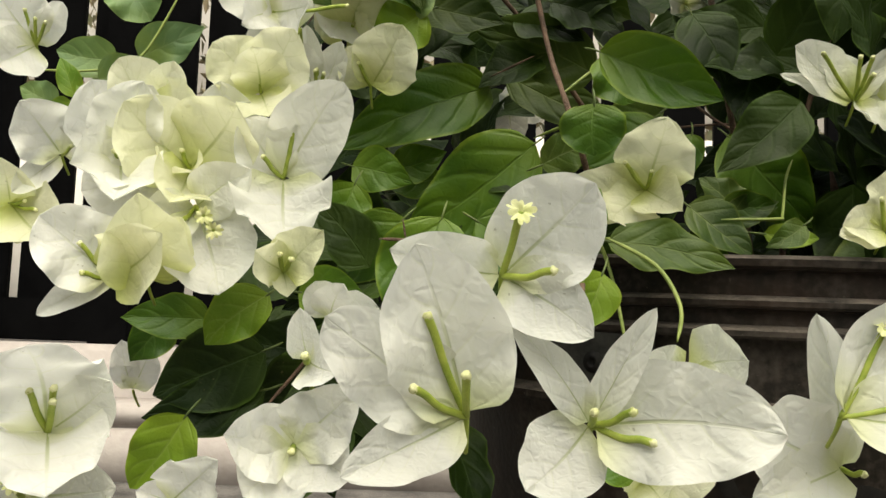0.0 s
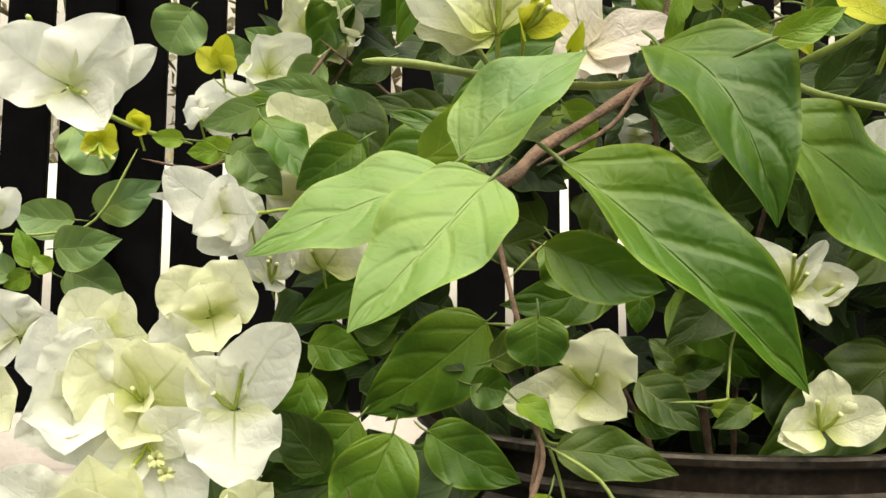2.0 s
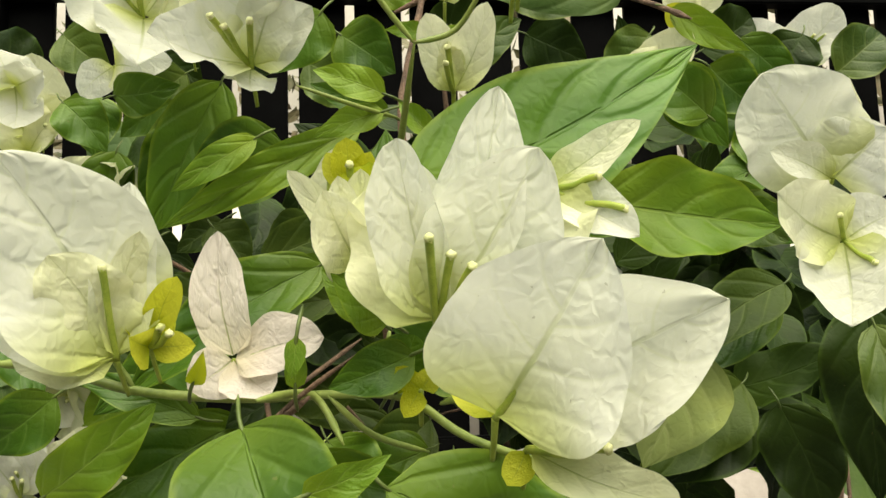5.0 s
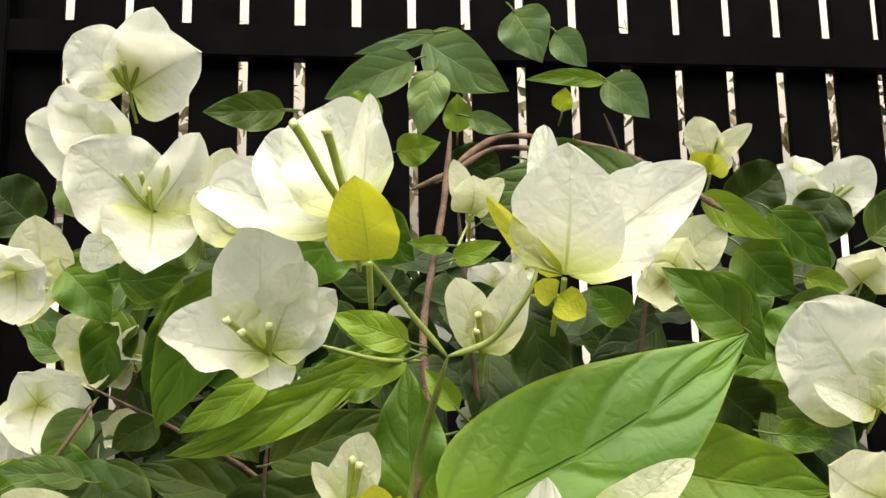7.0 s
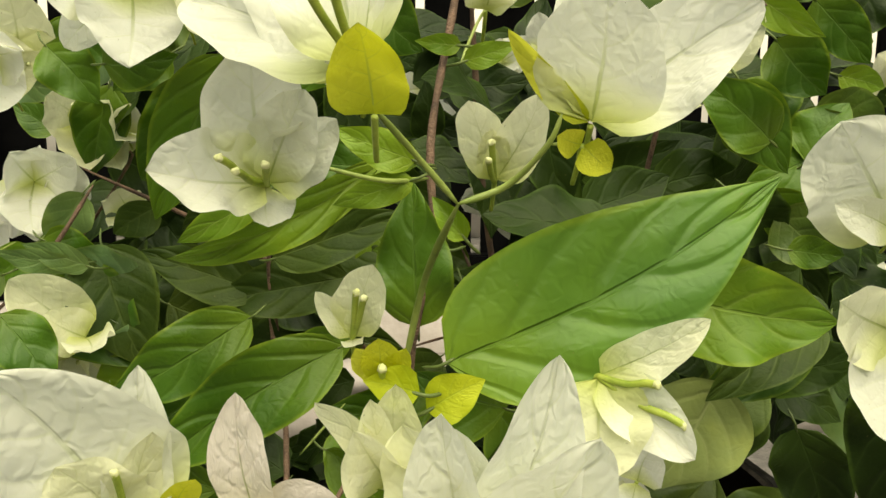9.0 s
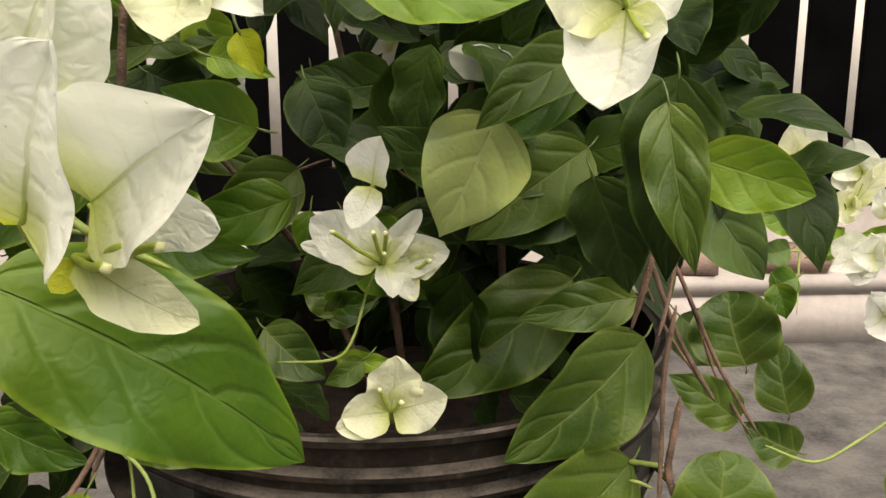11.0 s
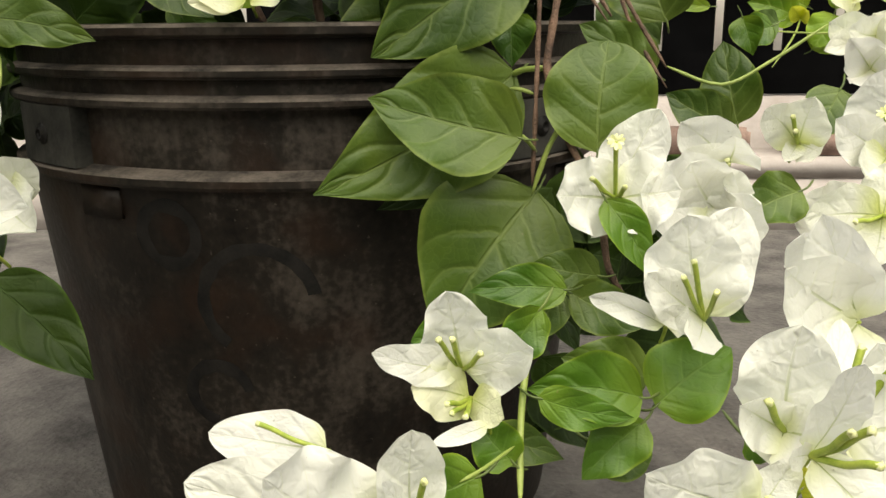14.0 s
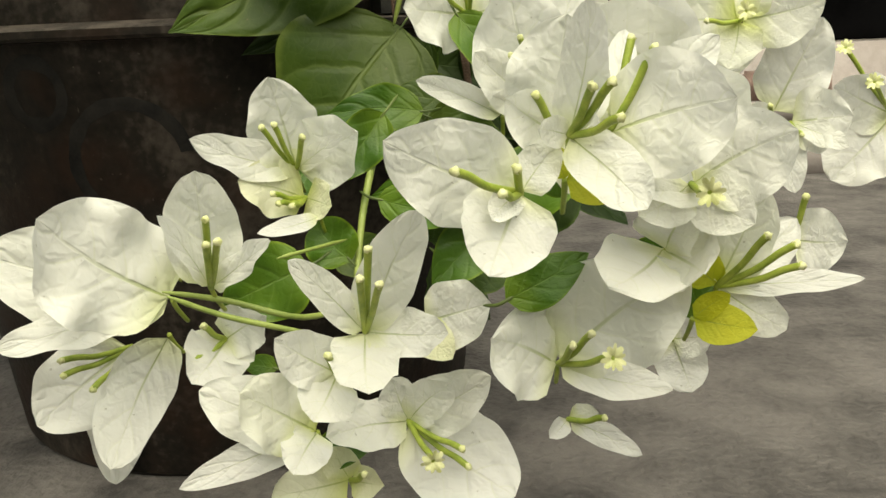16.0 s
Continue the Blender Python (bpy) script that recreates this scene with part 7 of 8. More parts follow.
stem([(-0.2264, -0.2813, 0.3482), (-0.2280, -0.2822, 0.3573)], 0.0010, 0.0008, "woody")
stem([(-0.1556, -0.4298, 0.4738), (-0.1261, -0.3866, 0.4966), (-0.1082, -0.3686, 0.5207), (-0.0834, -0.3702, 0.5389)], 0.0014, 0.0014, "woody")
stem([(-0.0878, -0.3649, 0.5106), (-0.0985, -0.3558, 0.5263), (-0.1117, -0.3855, 0.5266)], 0.0016, 0.0020, "green")
stem([(-0.2188, -0.3263, 0.5403), (-0.1963, -0.3270, 0.5385), (-0.1625, -0.3374, 0.5292), (-0.1229, -0.3386, 0.5252), (-0.0903, -0.3502, 0.5261), (-0.0674, -0.3611, 0.5245), (-0.0481, -0.3704, 0.5120), (-0.0200, -0.3805, 0.5024)], 0.0026, 0.0018, "green")
stem([(-0.1625, -0.3374, 0.5292), (-0.1720, -0.3389, 0.5437), (-0.1757, -0.3503, 0.5552)], 0.0018, 0.0014, "green")
stem([(-0.0567, -0.3714, 0.5229), (-0.0415, -0.3829, 0.5289), (-0.0299, -0.3947, 0.5378)], 0.0022, 0.0014, "green")
stem([(-0.0655, -0.3613, 0.5254), (-0.0730, -0.3424, 0.5385), (-0.0730, -0.3337, 0.5486)], 0.0014, 0.0012, "green")
stem([(-0.0942, -0.3500, 0.5259), (-0.0792, -0.3489, 0.5121), (-0.0601, -0.3387, 0.5046)], 0.0016, 0.0014, "green")
stem([(-0.1070, -0.3396, 0.5278), (-0.1024, -0.3102, 0.5329), (-0.0869, -0.2722, 0.5463)], 0.0016, 0.0016, "woody")
stem([(-0.0786, -0.2779, 0.5698), (-0.0704, -0.2895, 0.6110), (-0.0614, -0.3548, 0.6477)], 0.0020, 0.0017, "green")
stem([(-0.0615, -0.3548, 0.6479), (-0.0743, -0.3624, 0.6629), (-0.0863, -0.3838, 0.6770)], 0.0015, 0.0012, "green")
stem([(-0.0615, -0.3548, 0.6479), (-0.0461, -0.3527, 0.6536), (-0.0361, -0.3649, 0.6665), (-0.0326, -0.3662, 0.6754)], 0.0015, 0.0010, "green")
stem([(-0.0361, -0.3649, 0.6665), (-0.0264, -0.3654, 0.6666)], 0.0010, 0.0008, "green")
stem([(-0.0487, -0.1726, 0.7799), (-0.0546, -0.1960, 0.7316), (-0.0663, -0.2300, 0.6699), (-0.0663, -0.2427, 0.6358), (-0.0653, -0.2493, 0.6171), (-0.0737, -0.2562, 0.5846), (-0.0772, -0.2588, 0.5464)], 0.0028, 0.0034, "woody")
stem([(-0.0458, -0.1350, 0.7683), (-0.0119, -0.0904, 0.8002), (0.0258, -0.0823, 0.8004), (0.0690, -0.0932, 0.7884), (0.0927, -0.1407, 0.7550), (0.1078, -0.1690, 0.7325)], 0.0036, 0.0030, "woody")
stem([(0.0567, -0.1055, 0.8114), (0.0690, -0.0932, 0.7884)], 0.0020, 0.0020, "woody")
stem([(-0.1304, -0.0867, 0.8216), (-0.1080, -0.0894, 0.8328), (-0.0664, -0.0834, 0.8478), (-0.0311, -0.0764, 0.8573)], 0.0018, 0.0014, "woody")
stem([(-0.0713, -0.1319, 0.7547), (-0.0440, -0.1349, 0.7666), (-0.0176, -0.1184, 0.7846), (0.0145, -0.1004, 0.7886)], 0.0030, 0.0026, "woody")
stem([(-0.0516, -0.1866, 0.6997), (-0.0423, -0.1696, 0.7210), (-0.0361, -0.1712, 0.7310)], 0.0012, 0.0010, "green")
stem([(-0.1117, -0.2889, 0.6555), (-0.0869, -0.2793, 0.6490), (-0.0685, -0.2600, 0.6486)], 0.0012, 0.0016, "green")
stem([(-0.1588, -0.1170, 0.6029), (-0.1615, -0.1089, 0.5745), (-0.1575, -0.1017, 0.5417)], 0.0022, 0.0022, "woody")
stem([(-0.3441, 0.0150, 0.5529), (-0.3045, -0.0049, 0.5970), (-0.2672, -0.0243, 0.6461), (-0.2934, -0.0128, 0.6375)], 0.0022, 0.0014, "woody")
stem([(-0.3756, -0.0041, 0.5332), (-0.3361, -0.0047, 0.5671)], 0.0020, 0.0016, "woody")
stem([(0.1830, -0.1473, 0.4773), (0.1759, -0.1620, 0.4552), (0.1668, -0.1601, 0.4142)], 0.0030, 0.0036, "woody")
stem([(0.2183, -0.0653, 0.4297), (0.2330, -0.0728, 0.3928), (0.2458, -0.0804, 0.3558), (0.2665, -0.0983, 0.3185)], 0.0022, 0.0020, "woody")
stem([(0.1956, -0.0667, 0.4225), (0.2104, -0.0735, 0.3892), (0.2299, -0.0900, 0.3586)], 0.0020, 0.0016, "woody")
stem([(0.2092, -0.1081, 0.4699), (0.1937, -0.1373, 0.4262), (0.1825, -0.1608, 0.4110)], 0.0022, 0.0020, "woody")
stem([(0.1820, -0.2495, 0.2096), (0.1777, -0.2775, 0.1791), (0.1776, -0.3054, 0.1475)], 0.0024, 0.0020, "green")
stem([(0.1214, -0.3667, 0.1715), (0.1405, -0.3562, 0.1648), (0.1654, -0.3460, 0.1548), (0.1776, -0.3054, 0.1475)], 0.0014, 0.0016, "green")
stem([(0.1746, -0.2996, 0.1739), (0.1625, -0.3211, 0.1746), (0.1531, -0.3323, 0.1742)], 0.0012, 0.0010, "green")
stem([(-0.1417, -0.1524, 0.3956), (-0.1356, -0.1665, 0.3763), (-0.1311, -0.1906, 0.3582), (-0.1405, -0.2153, 0.3368), (-0.1439, -0.2373, 0.3287)], 0.0026, 0.0028, "woody")
stem([(-0.1265, -0.1897, 0.3626), (-0.1014, -0.2032, 0.3469), (-0.0917, -0.2179, 0.3252), (-0.0963, -0.2316, 0.3075)], 0.0016, 0.0014, "green")
stem([(0.2593, -0.1363, 0.3321), (0.2900, -0.1385, 0.3218), (0.3175, -0.1359, 0.3350), (0.3478, -0.1320, 0.3549)], 0.0015, 0.0012, "green")
stem([(0.4073, 0.1680, 0.3259), (0.4972, 0.3817, 0.3754), (0.5014, 0.3994, 0.4626)], 0.0016, 0.0014, "green")
stem([(0.3997, 0.2779, 0.3645), (0.4955, 0.3275, 0.3594), (0.6407, 0.3782, 0.3610)], 0.0016, 0.0014, "green")
stem([(-0.0319, 0.1156, 0.5621), (-0.0082, 0.0855, 0.5147), (0.0211, 0.0586, 0.4832), (0.0530, 0.0447, 0.4658)], 0.0022, 0.0020, "woody")
stem([(-0.0781, 0.0978, 0.4733), (-0.0224, 0.0810, 0.4920), (0.0438, 0.0603, 0.4918)], 0.0018, 0.0016, "woody")
stem([(-0.0446, -0.1247, 0.3829), (-0.0104, -0.1246, 0.3843), (0.0004, -0.1031, 0.3900), (0.0082, -0.0876, 0.4161), (0.0137, -0.0847, 0.4303)], 0.0014, 0.0012, "green")
stem([(0.1307, -0.3842, 0.1750), (0.1465, -0.3750, 0.1649), (0.1706, -0.3651, 0.1551), (0.1885, -0.3557, 0.1451)], 0.0013, 0.0015, "green")
flower((-0.3967, -0.2000, 0.4007), [((-0.4025, -0.2216, 0.4350), 0.0371, (0.50, -0.77, -0.40), "w"), ((-0.3714, -0.2165, 0.4338), 0.0339, (0.10, -0.86, -0.50), "w")], [])
flower((-0.3534, -0.2142, 0.3869), [((-0.3977, -0.2336, 0.3730), 0.0467, (0.39, -0.92, 0.03), "w"), ((-0.3849, -0.2325, 0.4077), 0.0374, (0.47, -0.88, -0.07), "w")], [])
flower((-0.3337, -0.1976, 0.3977), [((-0.3353, -0.2162, 0.4373), 0.0372, (0.32, -0.86, -0.39), "w"), ((-0.3202, -0.2117, 0.4278), 0.0275, (0.11, -0.88, -0.46), "w")], [])
flower((-0.3606, -0.2331, 0.3287), [((-0.3540, -0.2669, 0.3681), 0.0442, (0.38, -0.67, -0.64), "s"), ((-0.3396, -0.2476, 0.3596), 0.0265, (0.03, -0.90, -0.44), "s")], [])
flower((-0.3118, -0.1379, 0.4952), [((-0.3412, -0.1534, 0.5098), 0.0314, (0.35, -0.90, -0.25), "w"), ((-0.3429, -0.1505, 0.4792), 0.0277, (0.41, -0.91, -0.09), "w"), ((-0.3270, -0.1566, 0.5174), 0.0314, (0.38, -0.82, -0.43), "w")], [((-0.3144, -0.1491, 0.4856), 0)])
flower((-0.3056, -0.1074, 0.4612), [((-0.3227, -0.1253, 0.4936), 0.0241, (0.31, -0.89, -0.33), "w"), ((-0.3105, -0.1272, 0.5020), 0.0202, (0.23, -0.88, -0.40), "w"), ((-0.2888, -0.1225, 0.4919), 0.0186, (0.03, -0.89, -0.45), "w")], [((-0.3048, -0.1206, 0.4737), 0), ((-0.2991, -0.1203, 0.4720), 0)])
flower((-0.2921, -0.0766, 0.5111), [((-0.3051, -0.1034, 0.5391), 0.0391, (0.34, -0.75, -0.57), "s"), ((-0.2709, -0.1088, 0.5457), 0.0474, (-0.08, -0.75, -0.65), "s"), ((-0.2697, -0.1052, 0.5027), 0.0309, (-0.79, -0.62, 0.01), "s")], [((-0.2864, -0.0891, 0.5177), 0)])
flower((-0.3871, -0.1969, 0.5360), [((-0.3883, -0.2076, 0.5421), 0.0127, (0.53, -0.46, -0.71), "y"), ((-0.3765, -0.2024, 0.5454), 0.0127, (0.08, -0.82, -0.57), "y"), ((-0.3943, -0.2055, 0.5298), 0.0127, (0.77, -0.63, -0.02), "y"), ((-0.3737, -0.2004, 0.5312), 0.0100, (-0.28, -0.96, -0.08), "y")], [((-0.3887, -0.2081, 0.5265), 0), ((-0.3740, -0.2074, 0.5237), 0), ((-0.3805, -0.2076, 0.5245), 0)])
flower((-0.3726, -0.1775, 0.5502), [((-0.3719, -0.1862, 0.5590), 0.0122, (0.33, -0.66, -0.68), "y"), ((-0.3620, -0.1870, 0.5543), 0.0122, (-0.29, -0.63, -0.72), "y"), ((-0.3643, -0.1856, 0.5435), 0.0097, (-0.50, -0.80, 0.34), "y")], [])
flower((-0.3600, -0.0995, 0.5751), [((-0.3605, -0.1198, 0.5784), 0.0201, (0.55, -0.15, -0.82), "w"), ((-0.3297, -0.1107, 0.5862), 0.0241, (-0.14, -0.86, -0.49), "w"), ((-0.3212, -0.1115, 0.5780), 0.0241, (-0.25, -0.89, -0.38), "w")], [])
flower((-0.2659, -0.2408, 0.3132), [((-0.2717, -0.2522, 0.3302), 0.0172, (0.42, -0.81, -0.40), "w"), ((-0.2564, -0.2599, 0.3291), 0.0201, (-0.30, -0.69, -0.66), "w"), ((-0.2407, -0.2492, 0.3184), 0.0201, (-0.33, -0.94, 0.10), "w")], [])
flower((0.0816, -0.0024, 0.5944), [((0.0557, -0.0226, 0.6063), 0.0276, (0.20, -0.68, -0.71), "c"), ((0.0951, -0.0230, 0.5956), 0.0276, (-0.78, -0.53, -0.34), "c"), ((0.0786, -0.0087, 0.5669), 0.0230, (-0.37, -0.90, 0.25), "c")], [])
flower((-0.0136, 0.0962, 0.6103), [((-0.0352, 0.0700, 0.6052), 0.0265, (0.76, -0.57, -0.30), "c"), ((-0.0109, 0.0655, 0.6201), 0.0318, (-0.48, -0.30, -0.83), "c"), ((-0.0094, 0.0815, 0.5904), 0.0212, (-0.50, -0.74, 0.44), "c")], [])
flower((0.3224, -0.2285, 0.2381), [((0.3048, -0.2498, 0.2592), 0.0275, (0.19, -0.77, -0.62), "w"), ((0.3387, -0.2406, 0.2220), 0.0206, (-0.40, -0.88, 0.25), "w"), ((0.3260, -0.2329, 0.2545), 0.0165, (-0.40, -0.90, -0.15), "w")], [((0.3156, -0.2412, 0.2395), 0), ((0.3251, -0.2427, 0.2291), 0)])
flower((0.3763, -0.1627, 0.2857), [((0.3668, -0.1703, 0.3314), 0.0416, (-0.33, -0.92, -0.22), "w"), ((0.3416, -0.1743, 0.3053), 0.0262, (0.15, -0.94, -0.29), "w"), ((0.3516, -0.1961, 0.2759), 0.0293, (0.45, -0.54, 0.71), "c")], [((0.3677, -0.1707, 0.3082), 1)])
flower((0.3653, -0.1658, 0.2529), [((0.3222, -0.1832, 0.2552), 0.0358, (0.38, -0.92, 0.11), "w"), ((0.3611, -0.2014, 0.2339), 0.0358, (-0.45, -0.38, 0.81), "w")], [((0.3634, -0.1758, 0.2638), 0)])
flower((0.2768, -0.1850, 0.2655), [((0.2792, -0.2015, 0.2858), 0.0257, (-0.35, -0.75, -0.56), "w"), ((0.2353, -0.2180, 0.2725), 0.0453, (0.62, -0.78, -0.01), "w"), ((0.2986, -0.1958, 0.2535), 0.0242, (-0.36, -0.92, 0.18), "w")], [((0.2827, -0.1923, 0.2853), 0)])
flower((-0.1148, -0.1959, 0.2645), [((-0.0769, -0.2260, 0.2499), 0.0350, (-0.23, -0.64, 0.73), "c"), ((-0.0885, -0.2045, 0.2855), 0.0271, (0.06, -0.89, -0.44), "c"), ((-0.0898, -0.2003, 0.2683), 0.0191, (-0.17, -0.98, -0.03), "c")], [])
flower((-0.2886, -0.0067, 0.6542), [((-0.2668, -0.0392, 0.6778), 0.0349, (-0.13, -0.64, -0.76), "s"), ((-0.2713, -0.0357, 0.6363), 0.0349, (-0.16, -0.59, 0.79), "s"), ((-0.2914, -0.0346, 0.6615), 0.0267, (0.84, -0.21, -0.50), "s")], [((-0.2826, -0.0191, 0.6540), 0)])
flower((-0.3586, 0.0510, 0.6262), [((-0.3681, 0.0202, 0.6342), 0.0378, (0.91, -0.34, -0.24), "c"), ((-0.3283, 0.0176, 0.6385), 0.0378, (-0.53, -0.67, -0.52), "c"), ((-0.3585, 0.0236, 0.6031), 0.0445, (0.52, -0.55, 0.65), "c")], [])
flower((-0.2792, -0.0010, 0.6045), [((-0.2782, -0.0279, 0.6225), 0.0267, (0.49, -0.47, -0.73), "s"), ((-0.2636, -0.0312, 0.5976), 0.0308, (-0.42, -0.40, 0.81), "s")], [])
flower((-0.3496, 0.0035, 0.5991), [((-0.3619, -0.0281, 0.6149), 0.0390, (0.83, -0.47, -0.30), "w"), ((-0.3186, -0.0247, 0.6146), 0.0308, (-0.44, -0.76, -0.48), "w")], [])
flower((-0.3703, 0.0975, 0.6629), [((-0.3401, 0.0778, 0.6694), 0.0263, (-0.48, -0.83, -0.28), "c"), ((-0.3764, 0.0821, 0.6741), 0.0192, (0.68, -0.59, -0.44), "c")], [])
flower((0.0801, 0.1633, 0.7506), [((0.0396, 0.1530, 0.7353), 0.0219, (0.24, -0.97, 0.03), "c"), ((0.1197, 0.1452, 0.7539), 0.0219, (-0.40, -0.90, -0.15), "c")], [])
flower((-0.0027, 0.0709, 0.7182), [((-0.0240, 0.0476, 0.7295), 0.0287, (0.50, -0.70, -0.51), "c"), ((0.0182, 0.0490, 0.7277), 0.0287, (-0.60, -0.72, -0.34), "c"), ((-0.0053, 0.0494, 0.7019), 0.0239, (-0.07, -0.60, 0.80), "c")], [])
flower((0.0829, -0.1329, 0.6973), [((0.0598, -0.1558, 0.6849), 0.0274, (0.51, -0.75, 0.42), "s"), ((0.0666, -0.1572, 0.7044), 0.0239, (0.41, -0.50, -0.77), "s")], [])
leaf((-0.1511, -0.1147, 0.8119), (-0.2026, -0.1119, 0.8118), 0.0256, (-0.05, -0.95, -0.32), "m", 0.18, 0.12)
leaf((0.0003, -0.1379, 0.7718), (0.0619, -0.1391, 0.7550), 0.0376, (-0.09, -0.96, -0.27), "m", 0.18, 0.12)
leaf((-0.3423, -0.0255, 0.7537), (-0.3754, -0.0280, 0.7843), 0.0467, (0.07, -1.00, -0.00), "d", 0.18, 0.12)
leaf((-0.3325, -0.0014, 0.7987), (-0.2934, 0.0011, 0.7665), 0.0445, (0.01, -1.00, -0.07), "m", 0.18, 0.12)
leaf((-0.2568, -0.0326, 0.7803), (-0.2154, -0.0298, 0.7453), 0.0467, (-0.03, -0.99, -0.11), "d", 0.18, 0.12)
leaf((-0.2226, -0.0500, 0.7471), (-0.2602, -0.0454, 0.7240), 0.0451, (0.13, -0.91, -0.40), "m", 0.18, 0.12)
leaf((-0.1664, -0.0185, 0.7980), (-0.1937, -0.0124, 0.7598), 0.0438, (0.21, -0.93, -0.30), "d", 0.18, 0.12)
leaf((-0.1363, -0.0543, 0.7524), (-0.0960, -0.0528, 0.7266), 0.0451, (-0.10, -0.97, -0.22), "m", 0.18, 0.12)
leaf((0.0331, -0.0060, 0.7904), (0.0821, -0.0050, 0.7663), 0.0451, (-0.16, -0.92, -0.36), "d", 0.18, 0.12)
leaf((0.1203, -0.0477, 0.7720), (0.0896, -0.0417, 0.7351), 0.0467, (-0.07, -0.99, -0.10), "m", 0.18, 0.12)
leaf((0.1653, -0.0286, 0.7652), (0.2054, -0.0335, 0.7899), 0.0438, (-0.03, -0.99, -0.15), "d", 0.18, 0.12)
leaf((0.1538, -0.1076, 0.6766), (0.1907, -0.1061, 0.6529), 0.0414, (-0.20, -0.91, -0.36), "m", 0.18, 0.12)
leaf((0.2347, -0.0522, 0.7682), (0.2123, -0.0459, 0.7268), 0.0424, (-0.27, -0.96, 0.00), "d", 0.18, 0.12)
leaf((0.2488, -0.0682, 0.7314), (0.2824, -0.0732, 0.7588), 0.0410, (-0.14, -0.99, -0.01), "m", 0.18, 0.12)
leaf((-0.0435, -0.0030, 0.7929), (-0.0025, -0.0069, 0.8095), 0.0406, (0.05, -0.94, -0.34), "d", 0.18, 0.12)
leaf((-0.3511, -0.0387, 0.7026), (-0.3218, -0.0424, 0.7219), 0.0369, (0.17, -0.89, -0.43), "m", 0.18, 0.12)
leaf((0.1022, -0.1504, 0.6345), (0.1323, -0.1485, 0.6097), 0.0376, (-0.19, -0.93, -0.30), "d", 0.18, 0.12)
# upright brown wooden stake in the pot, built with stem()
stem([(0.1078, 0.0814, 0.4599), (0.1088, 0.0538, 0.3845), (0.1097, 0.0268, 0.3113)], 0.0055, 0.0055, "woody")
flower((0.5539, 0.3304, 0.3493), [((0.5081, 0.3199, 0.3705), 0.0390, (0.15, -0.98, -0.16), "c"), ((0.5641, 0.2992, 0.3476), 0.0455, (-0.92, -0.31, 0.24), "c"), ((0.5344, 0.3104, 0.3202), 0.0325, (-0.21, -0.73, 0.65), "c")], [((0.5415, 0.3171, 0.3449), 0)])
flower((0.5111, 0.4085, 0.4654), [((0.4935, 0.3922, 0.5117), 0.0479, (-0.27, -0.87, -0.41), "c"), ((0.4568, 0.3910, 0.4629), 0.0274, (0.30, -0.95, 0.07), "c"), ((0.5249, 0.3801, 0.4759), 0.0410, (-0.84, -0.49, -0.22), "c")], [((0.5026, 0.3956, 0.4625), 0)])
flower((0.5725, 0.4012, 0.4351), [((0.5545, 0.3881, 0.4834), 0.0479, (-0.32, -0.88, -0.36), "c"), ((0.6062, 0.3888, 0.4556), 0.0246, (-0.39, -0.92, 0.08), "c"), ((0.5294, 0.3819, 0.4364), 0.0342, (0.41, -0.91, 0.05), "c")], [((0.5735, 0.3936, 0.4556), 0)])
flower((0.5867, 0.3403, 0.3935), [((0.5670, 0.3350, 0.4293), 0.0338, (-0.30, -0.91, -0.30), "c"), ((0.5960, 0.3130, 0.4088), 0.0455, (-0.85, -0.44, -0.27), "c")], [])
flower((0.4956, 0.1710, 0.3240), [((0.4644, 0.1466, 0.3510), 0.0383, (0.17, -0.82, -0.54), "w"), ((0.4999, 0.1370, 0.3098), 0.0465, (-0.72, -0.34, 0.60), "w"), ((0.4959, 0.1441, 0.3406), 0.0493, (-0.85, -0.29, -0.45), "w")], [])
leaf((0.5072, 0.3913, 0.3901), (0.4424, 0.3986, 0.4204), 0.0493, (-0.13, -0.99, -0.03), "l", 0.18, 0.12)
leaf((0.5288, 0.3685, 0.3809), (0.5084, 0.3605, 0.3451), 0.0402, (-0.29, -0.89, 0.36), "l", 0.18, 0.12)
flower((-0.2996, -0.0196, 0.6668), [((-0.3139, -0.0461, 0.6849), 0.0354, (0.68, -0.63, -0.38), "s"), ((-0.2729, -0.0480, 0.6823), 0.0315, (-0.42, -0.71, -0.57), "s"), ((-0.2885, -0.0450, 0.6368), 0.0354, (0.16, -0.72, 0.67), "s")], [])
flower((-0.2948, -0.1542, 0.7038), [((-0.2905, -0.1853, 0.7151), 0.0342, (0.44, -0.25, -0.86), "c"), ((-0.2673, -0.1796, 0.7037), 0.0274, (-0.50, -0.54, -0.68), "c"), ((-0.2861, -0.1716, 0.6732), 0.0274, (0.34, -0.77, 0.54), "c")], [])
flower((-0.2534, -0.1085, 0.7324), [((-0.2725, -0.1157, 0.7106), 0.0226, (0.51, -0.85, -0.16), "c"), ((-0.2259, -0.1367, 0.7168), 0.0301, (-0.73, -0.68, -0.06), "c"), ((-0.2121, -0.1229, 0.7297), 0.0226, (-0.33, -0.85, -0.41), "c")], [])
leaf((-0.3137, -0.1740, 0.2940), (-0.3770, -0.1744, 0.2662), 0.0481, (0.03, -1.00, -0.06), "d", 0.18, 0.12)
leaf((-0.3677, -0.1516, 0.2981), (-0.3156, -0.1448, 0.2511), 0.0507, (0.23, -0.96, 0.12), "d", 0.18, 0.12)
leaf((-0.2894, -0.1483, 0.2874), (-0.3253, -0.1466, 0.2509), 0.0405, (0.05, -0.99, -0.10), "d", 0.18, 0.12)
leaf((-0.2749, -0.1184, 0.3152), (-0.3097, -0.1168, 0.2800), 0.0395, (0.06, -0.99, -0.11), "e", 0.18, 0.12)
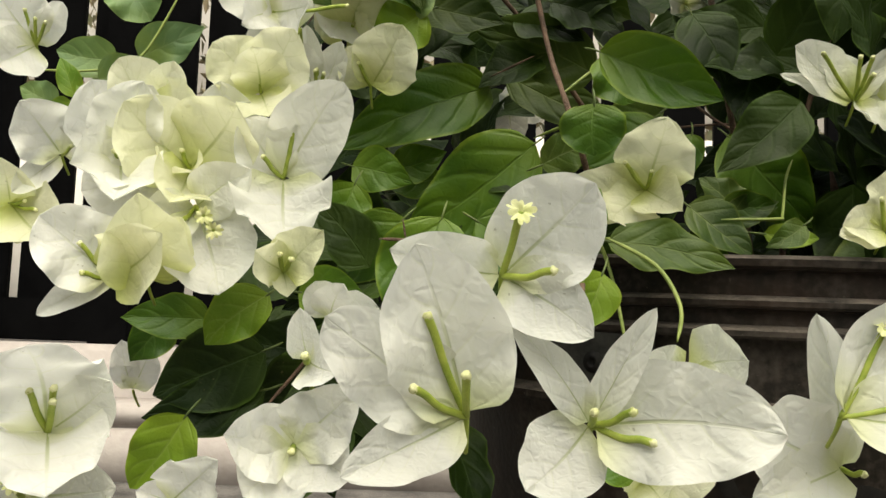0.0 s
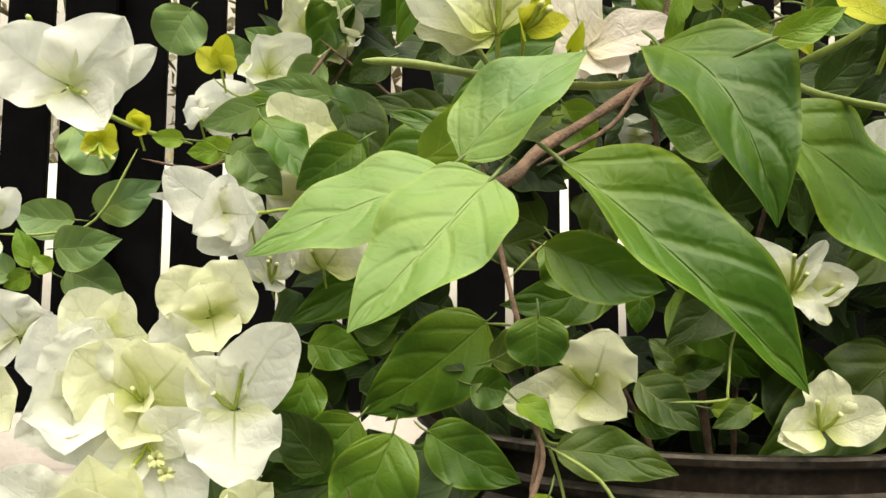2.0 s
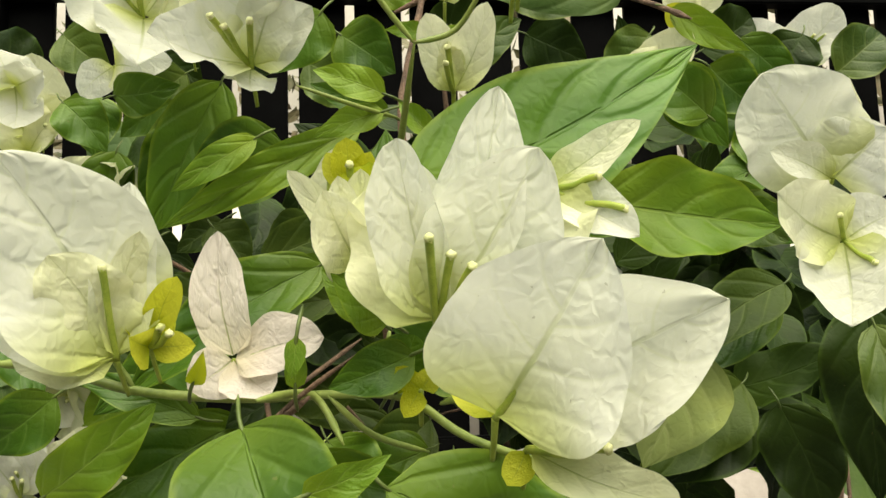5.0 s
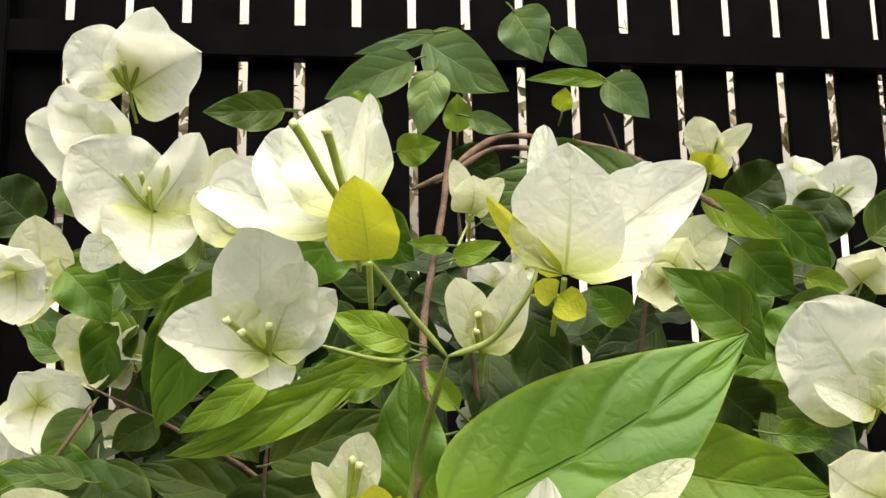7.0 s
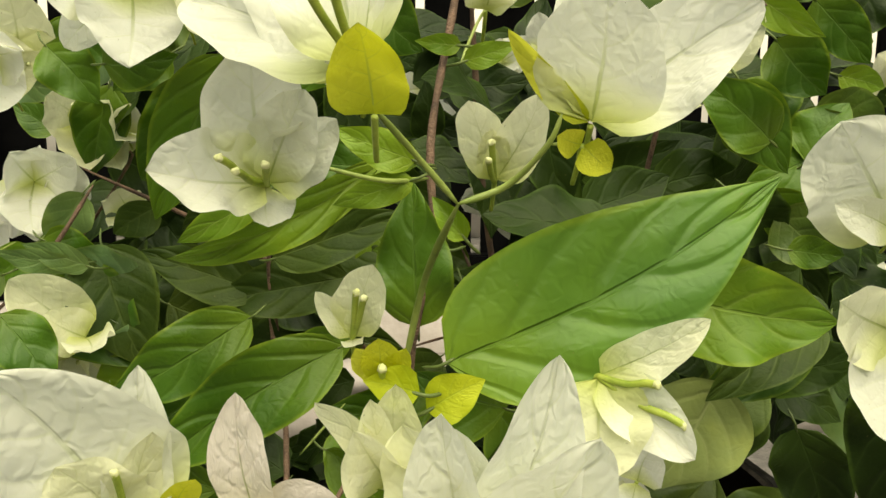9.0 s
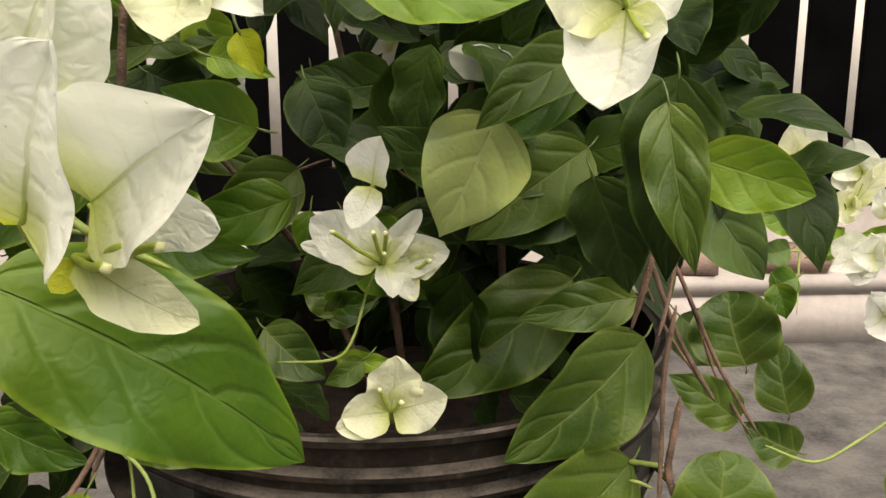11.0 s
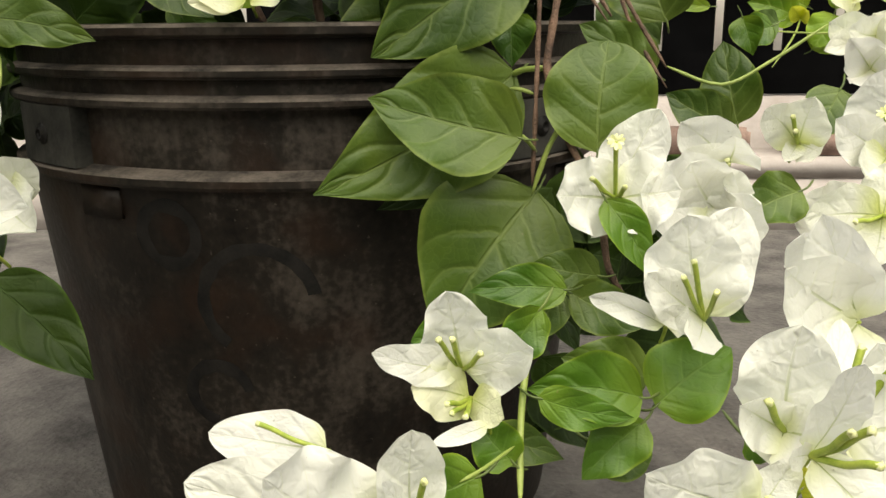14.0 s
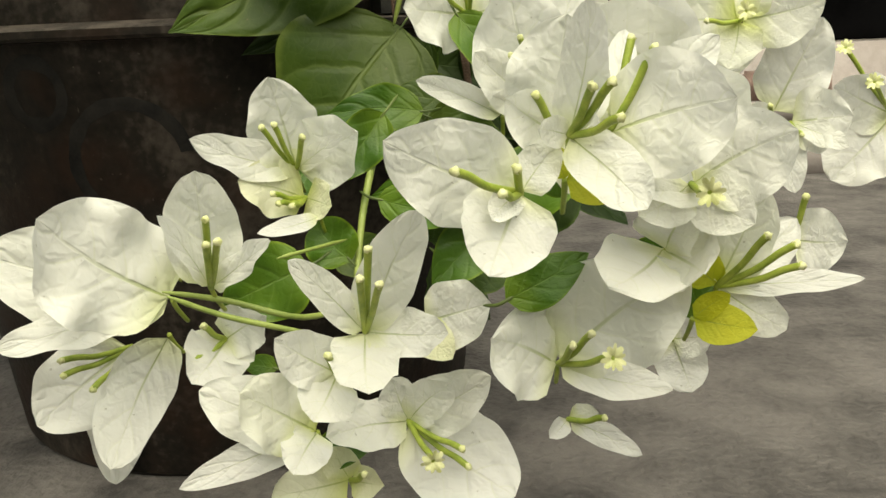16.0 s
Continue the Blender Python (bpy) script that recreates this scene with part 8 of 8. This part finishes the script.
leaf((-0.2630, -0.1176, 0.2871), (-0.2853, -0.1212, 0.3148), 0.0322, (0.17, -0.99, 0.00), "e", 0.18, 0.12)
leaf((-0.3917, -0.1179, 0.3112), (-0.4162, -0.1163, 0.2815), 0.0290, (0.19, -0.96, -0.21), "e", 0.18, 0.12)
flower((-0.4219, -0.0951, 0.2617), [((-0.4052, -0.1084, 0.2918), 0.0226, (0.15, -0.87, -0.47), "w"), ((-0.4253, -0.1103, 0.2948), 0.0188, (0.47, -0.82, -0.33), "w")], [])
stem([(-0.2779, -0.1432, 0.3148), (-0.2934, -0.1616, 0.2878), (-0.3104, -0.1802, 0.2630)], 0.0020, 0.0018, "woody")
flower((-0.1564, -0.2023, 0.7147), [((-0.1815, -0.2115, 0.7364), 0.0304, (0.22, -0.96, -0.16), "s"), ((-0.1622, -0.2136, 0.7528), 0.0278, (0.16, -0.95, -0.26), "c"), ((-0.1443, -0.2161, 0.7557), 0.0159, (0.06, -0.94, -0.33), "c")], [])
flower((-0.3285, -0.0387, 0.6282), [((-0.3301, -0.0672, 0.6486), 0.0408, (0.66, -0.46, -0.59), "c"), ((-0.2893, -0.0676, 0.6452), 0.0371, (-0.46, -0.82, -0.33), "c"), ((-0.3160, -0.0724, 0.5963), 0.0445, (0.26, -0.61, 0.75), "c")], [])
flower((-0.2690, -0.0300, 0.6616), [((-0.2601, -0.0469, 0.6806), 0.0227, (0.06, -0.73, -0.68), "s"), ((-0.2656, -0.0602, 0.6573), 0.0265, (0.71, -0.02, 0.71), "s")], [])
leaf((-0.3140, -0.0783, 0.5868), (-0.2603, -0.0837, 0.5734), 0.0382, (-0.02, -0.96, 0.29), "e", 0.18, 0.12)
leaf((-0.2903, -0.0981, 0.5734), (-0.2384, -0.1066, 0.5186), 0.0570, (0.21, -0.91, 0.34), "e", 0.18, 0.12)
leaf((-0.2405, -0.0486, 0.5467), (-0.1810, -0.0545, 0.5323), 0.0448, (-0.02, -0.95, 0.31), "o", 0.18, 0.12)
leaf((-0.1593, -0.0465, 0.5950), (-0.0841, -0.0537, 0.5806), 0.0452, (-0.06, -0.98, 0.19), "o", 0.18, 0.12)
leaf((-0.1458, -0.0279, 0.5603), (-0.0949, -0.0338, 0.5373), 0.0431, (-0.00, -0.97, 0.24), "d", 0.18, 0.12)
leaf((-0.0214, -0.0506, 0.7495), (0.0232, -0.0516, 0.7834), 0.0336, (-0.01, -1.00, -0.01), "m", 0.18, 0.12)
leaf((0.1291, -0.1520, 0.6234), (0.1610, -0.1566, 0.5982), 0.0351, (-0.21, -0.97, -0.09), "m", 0.18, 0.12)
leaf((0.1677, -0.1017, 0.6771), (0.2099, -0.1059, 0.6669), 0.0424, (-0.12, -0.99, -0.09), "m", 0.18, 0.12)


# ---- woody stems out of the soil and the leaves behind ----
for pts, r in (
    ([(0.03, 0.03, 0.29), (0.01, 0.02, 0.45), (-0.02, 0.0, 0.6), (-0.04, -0.06, 0.78)], 0.006),
    ([(0.05, 0.05, 0.29), (0.06, 0.04, 0.45), (0.09, 0.0, 0.6), (0.1, -0.06, 0.74)], 0.005),
    ([(0.0, 0.05, 0.29), (-0.06, 0.05, 0.42), (-0.17, 0.0, 0.56), (-0.28, -0.08, 0.64)], 0.005),
):
    stem(pts, r, r * 0.5, "woody")


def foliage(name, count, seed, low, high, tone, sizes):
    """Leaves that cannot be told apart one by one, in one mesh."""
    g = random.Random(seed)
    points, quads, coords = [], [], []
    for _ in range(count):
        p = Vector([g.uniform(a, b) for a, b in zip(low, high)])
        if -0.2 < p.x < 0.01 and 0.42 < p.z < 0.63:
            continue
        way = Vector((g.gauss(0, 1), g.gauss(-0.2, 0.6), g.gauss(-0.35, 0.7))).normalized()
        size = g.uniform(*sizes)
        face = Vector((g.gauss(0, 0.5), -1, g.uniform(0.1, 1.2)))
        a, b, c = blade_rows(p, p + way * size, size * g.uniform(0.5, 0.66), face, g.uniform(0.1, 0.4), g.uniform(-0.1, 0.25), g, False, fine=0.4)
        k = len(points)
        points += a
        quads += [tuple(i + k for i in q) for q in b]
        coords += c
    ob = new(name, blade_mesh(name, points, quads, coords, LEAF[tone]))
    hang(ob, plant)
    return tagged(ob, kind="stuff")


# all take the dark copy, so shade inside the shrub is painted on
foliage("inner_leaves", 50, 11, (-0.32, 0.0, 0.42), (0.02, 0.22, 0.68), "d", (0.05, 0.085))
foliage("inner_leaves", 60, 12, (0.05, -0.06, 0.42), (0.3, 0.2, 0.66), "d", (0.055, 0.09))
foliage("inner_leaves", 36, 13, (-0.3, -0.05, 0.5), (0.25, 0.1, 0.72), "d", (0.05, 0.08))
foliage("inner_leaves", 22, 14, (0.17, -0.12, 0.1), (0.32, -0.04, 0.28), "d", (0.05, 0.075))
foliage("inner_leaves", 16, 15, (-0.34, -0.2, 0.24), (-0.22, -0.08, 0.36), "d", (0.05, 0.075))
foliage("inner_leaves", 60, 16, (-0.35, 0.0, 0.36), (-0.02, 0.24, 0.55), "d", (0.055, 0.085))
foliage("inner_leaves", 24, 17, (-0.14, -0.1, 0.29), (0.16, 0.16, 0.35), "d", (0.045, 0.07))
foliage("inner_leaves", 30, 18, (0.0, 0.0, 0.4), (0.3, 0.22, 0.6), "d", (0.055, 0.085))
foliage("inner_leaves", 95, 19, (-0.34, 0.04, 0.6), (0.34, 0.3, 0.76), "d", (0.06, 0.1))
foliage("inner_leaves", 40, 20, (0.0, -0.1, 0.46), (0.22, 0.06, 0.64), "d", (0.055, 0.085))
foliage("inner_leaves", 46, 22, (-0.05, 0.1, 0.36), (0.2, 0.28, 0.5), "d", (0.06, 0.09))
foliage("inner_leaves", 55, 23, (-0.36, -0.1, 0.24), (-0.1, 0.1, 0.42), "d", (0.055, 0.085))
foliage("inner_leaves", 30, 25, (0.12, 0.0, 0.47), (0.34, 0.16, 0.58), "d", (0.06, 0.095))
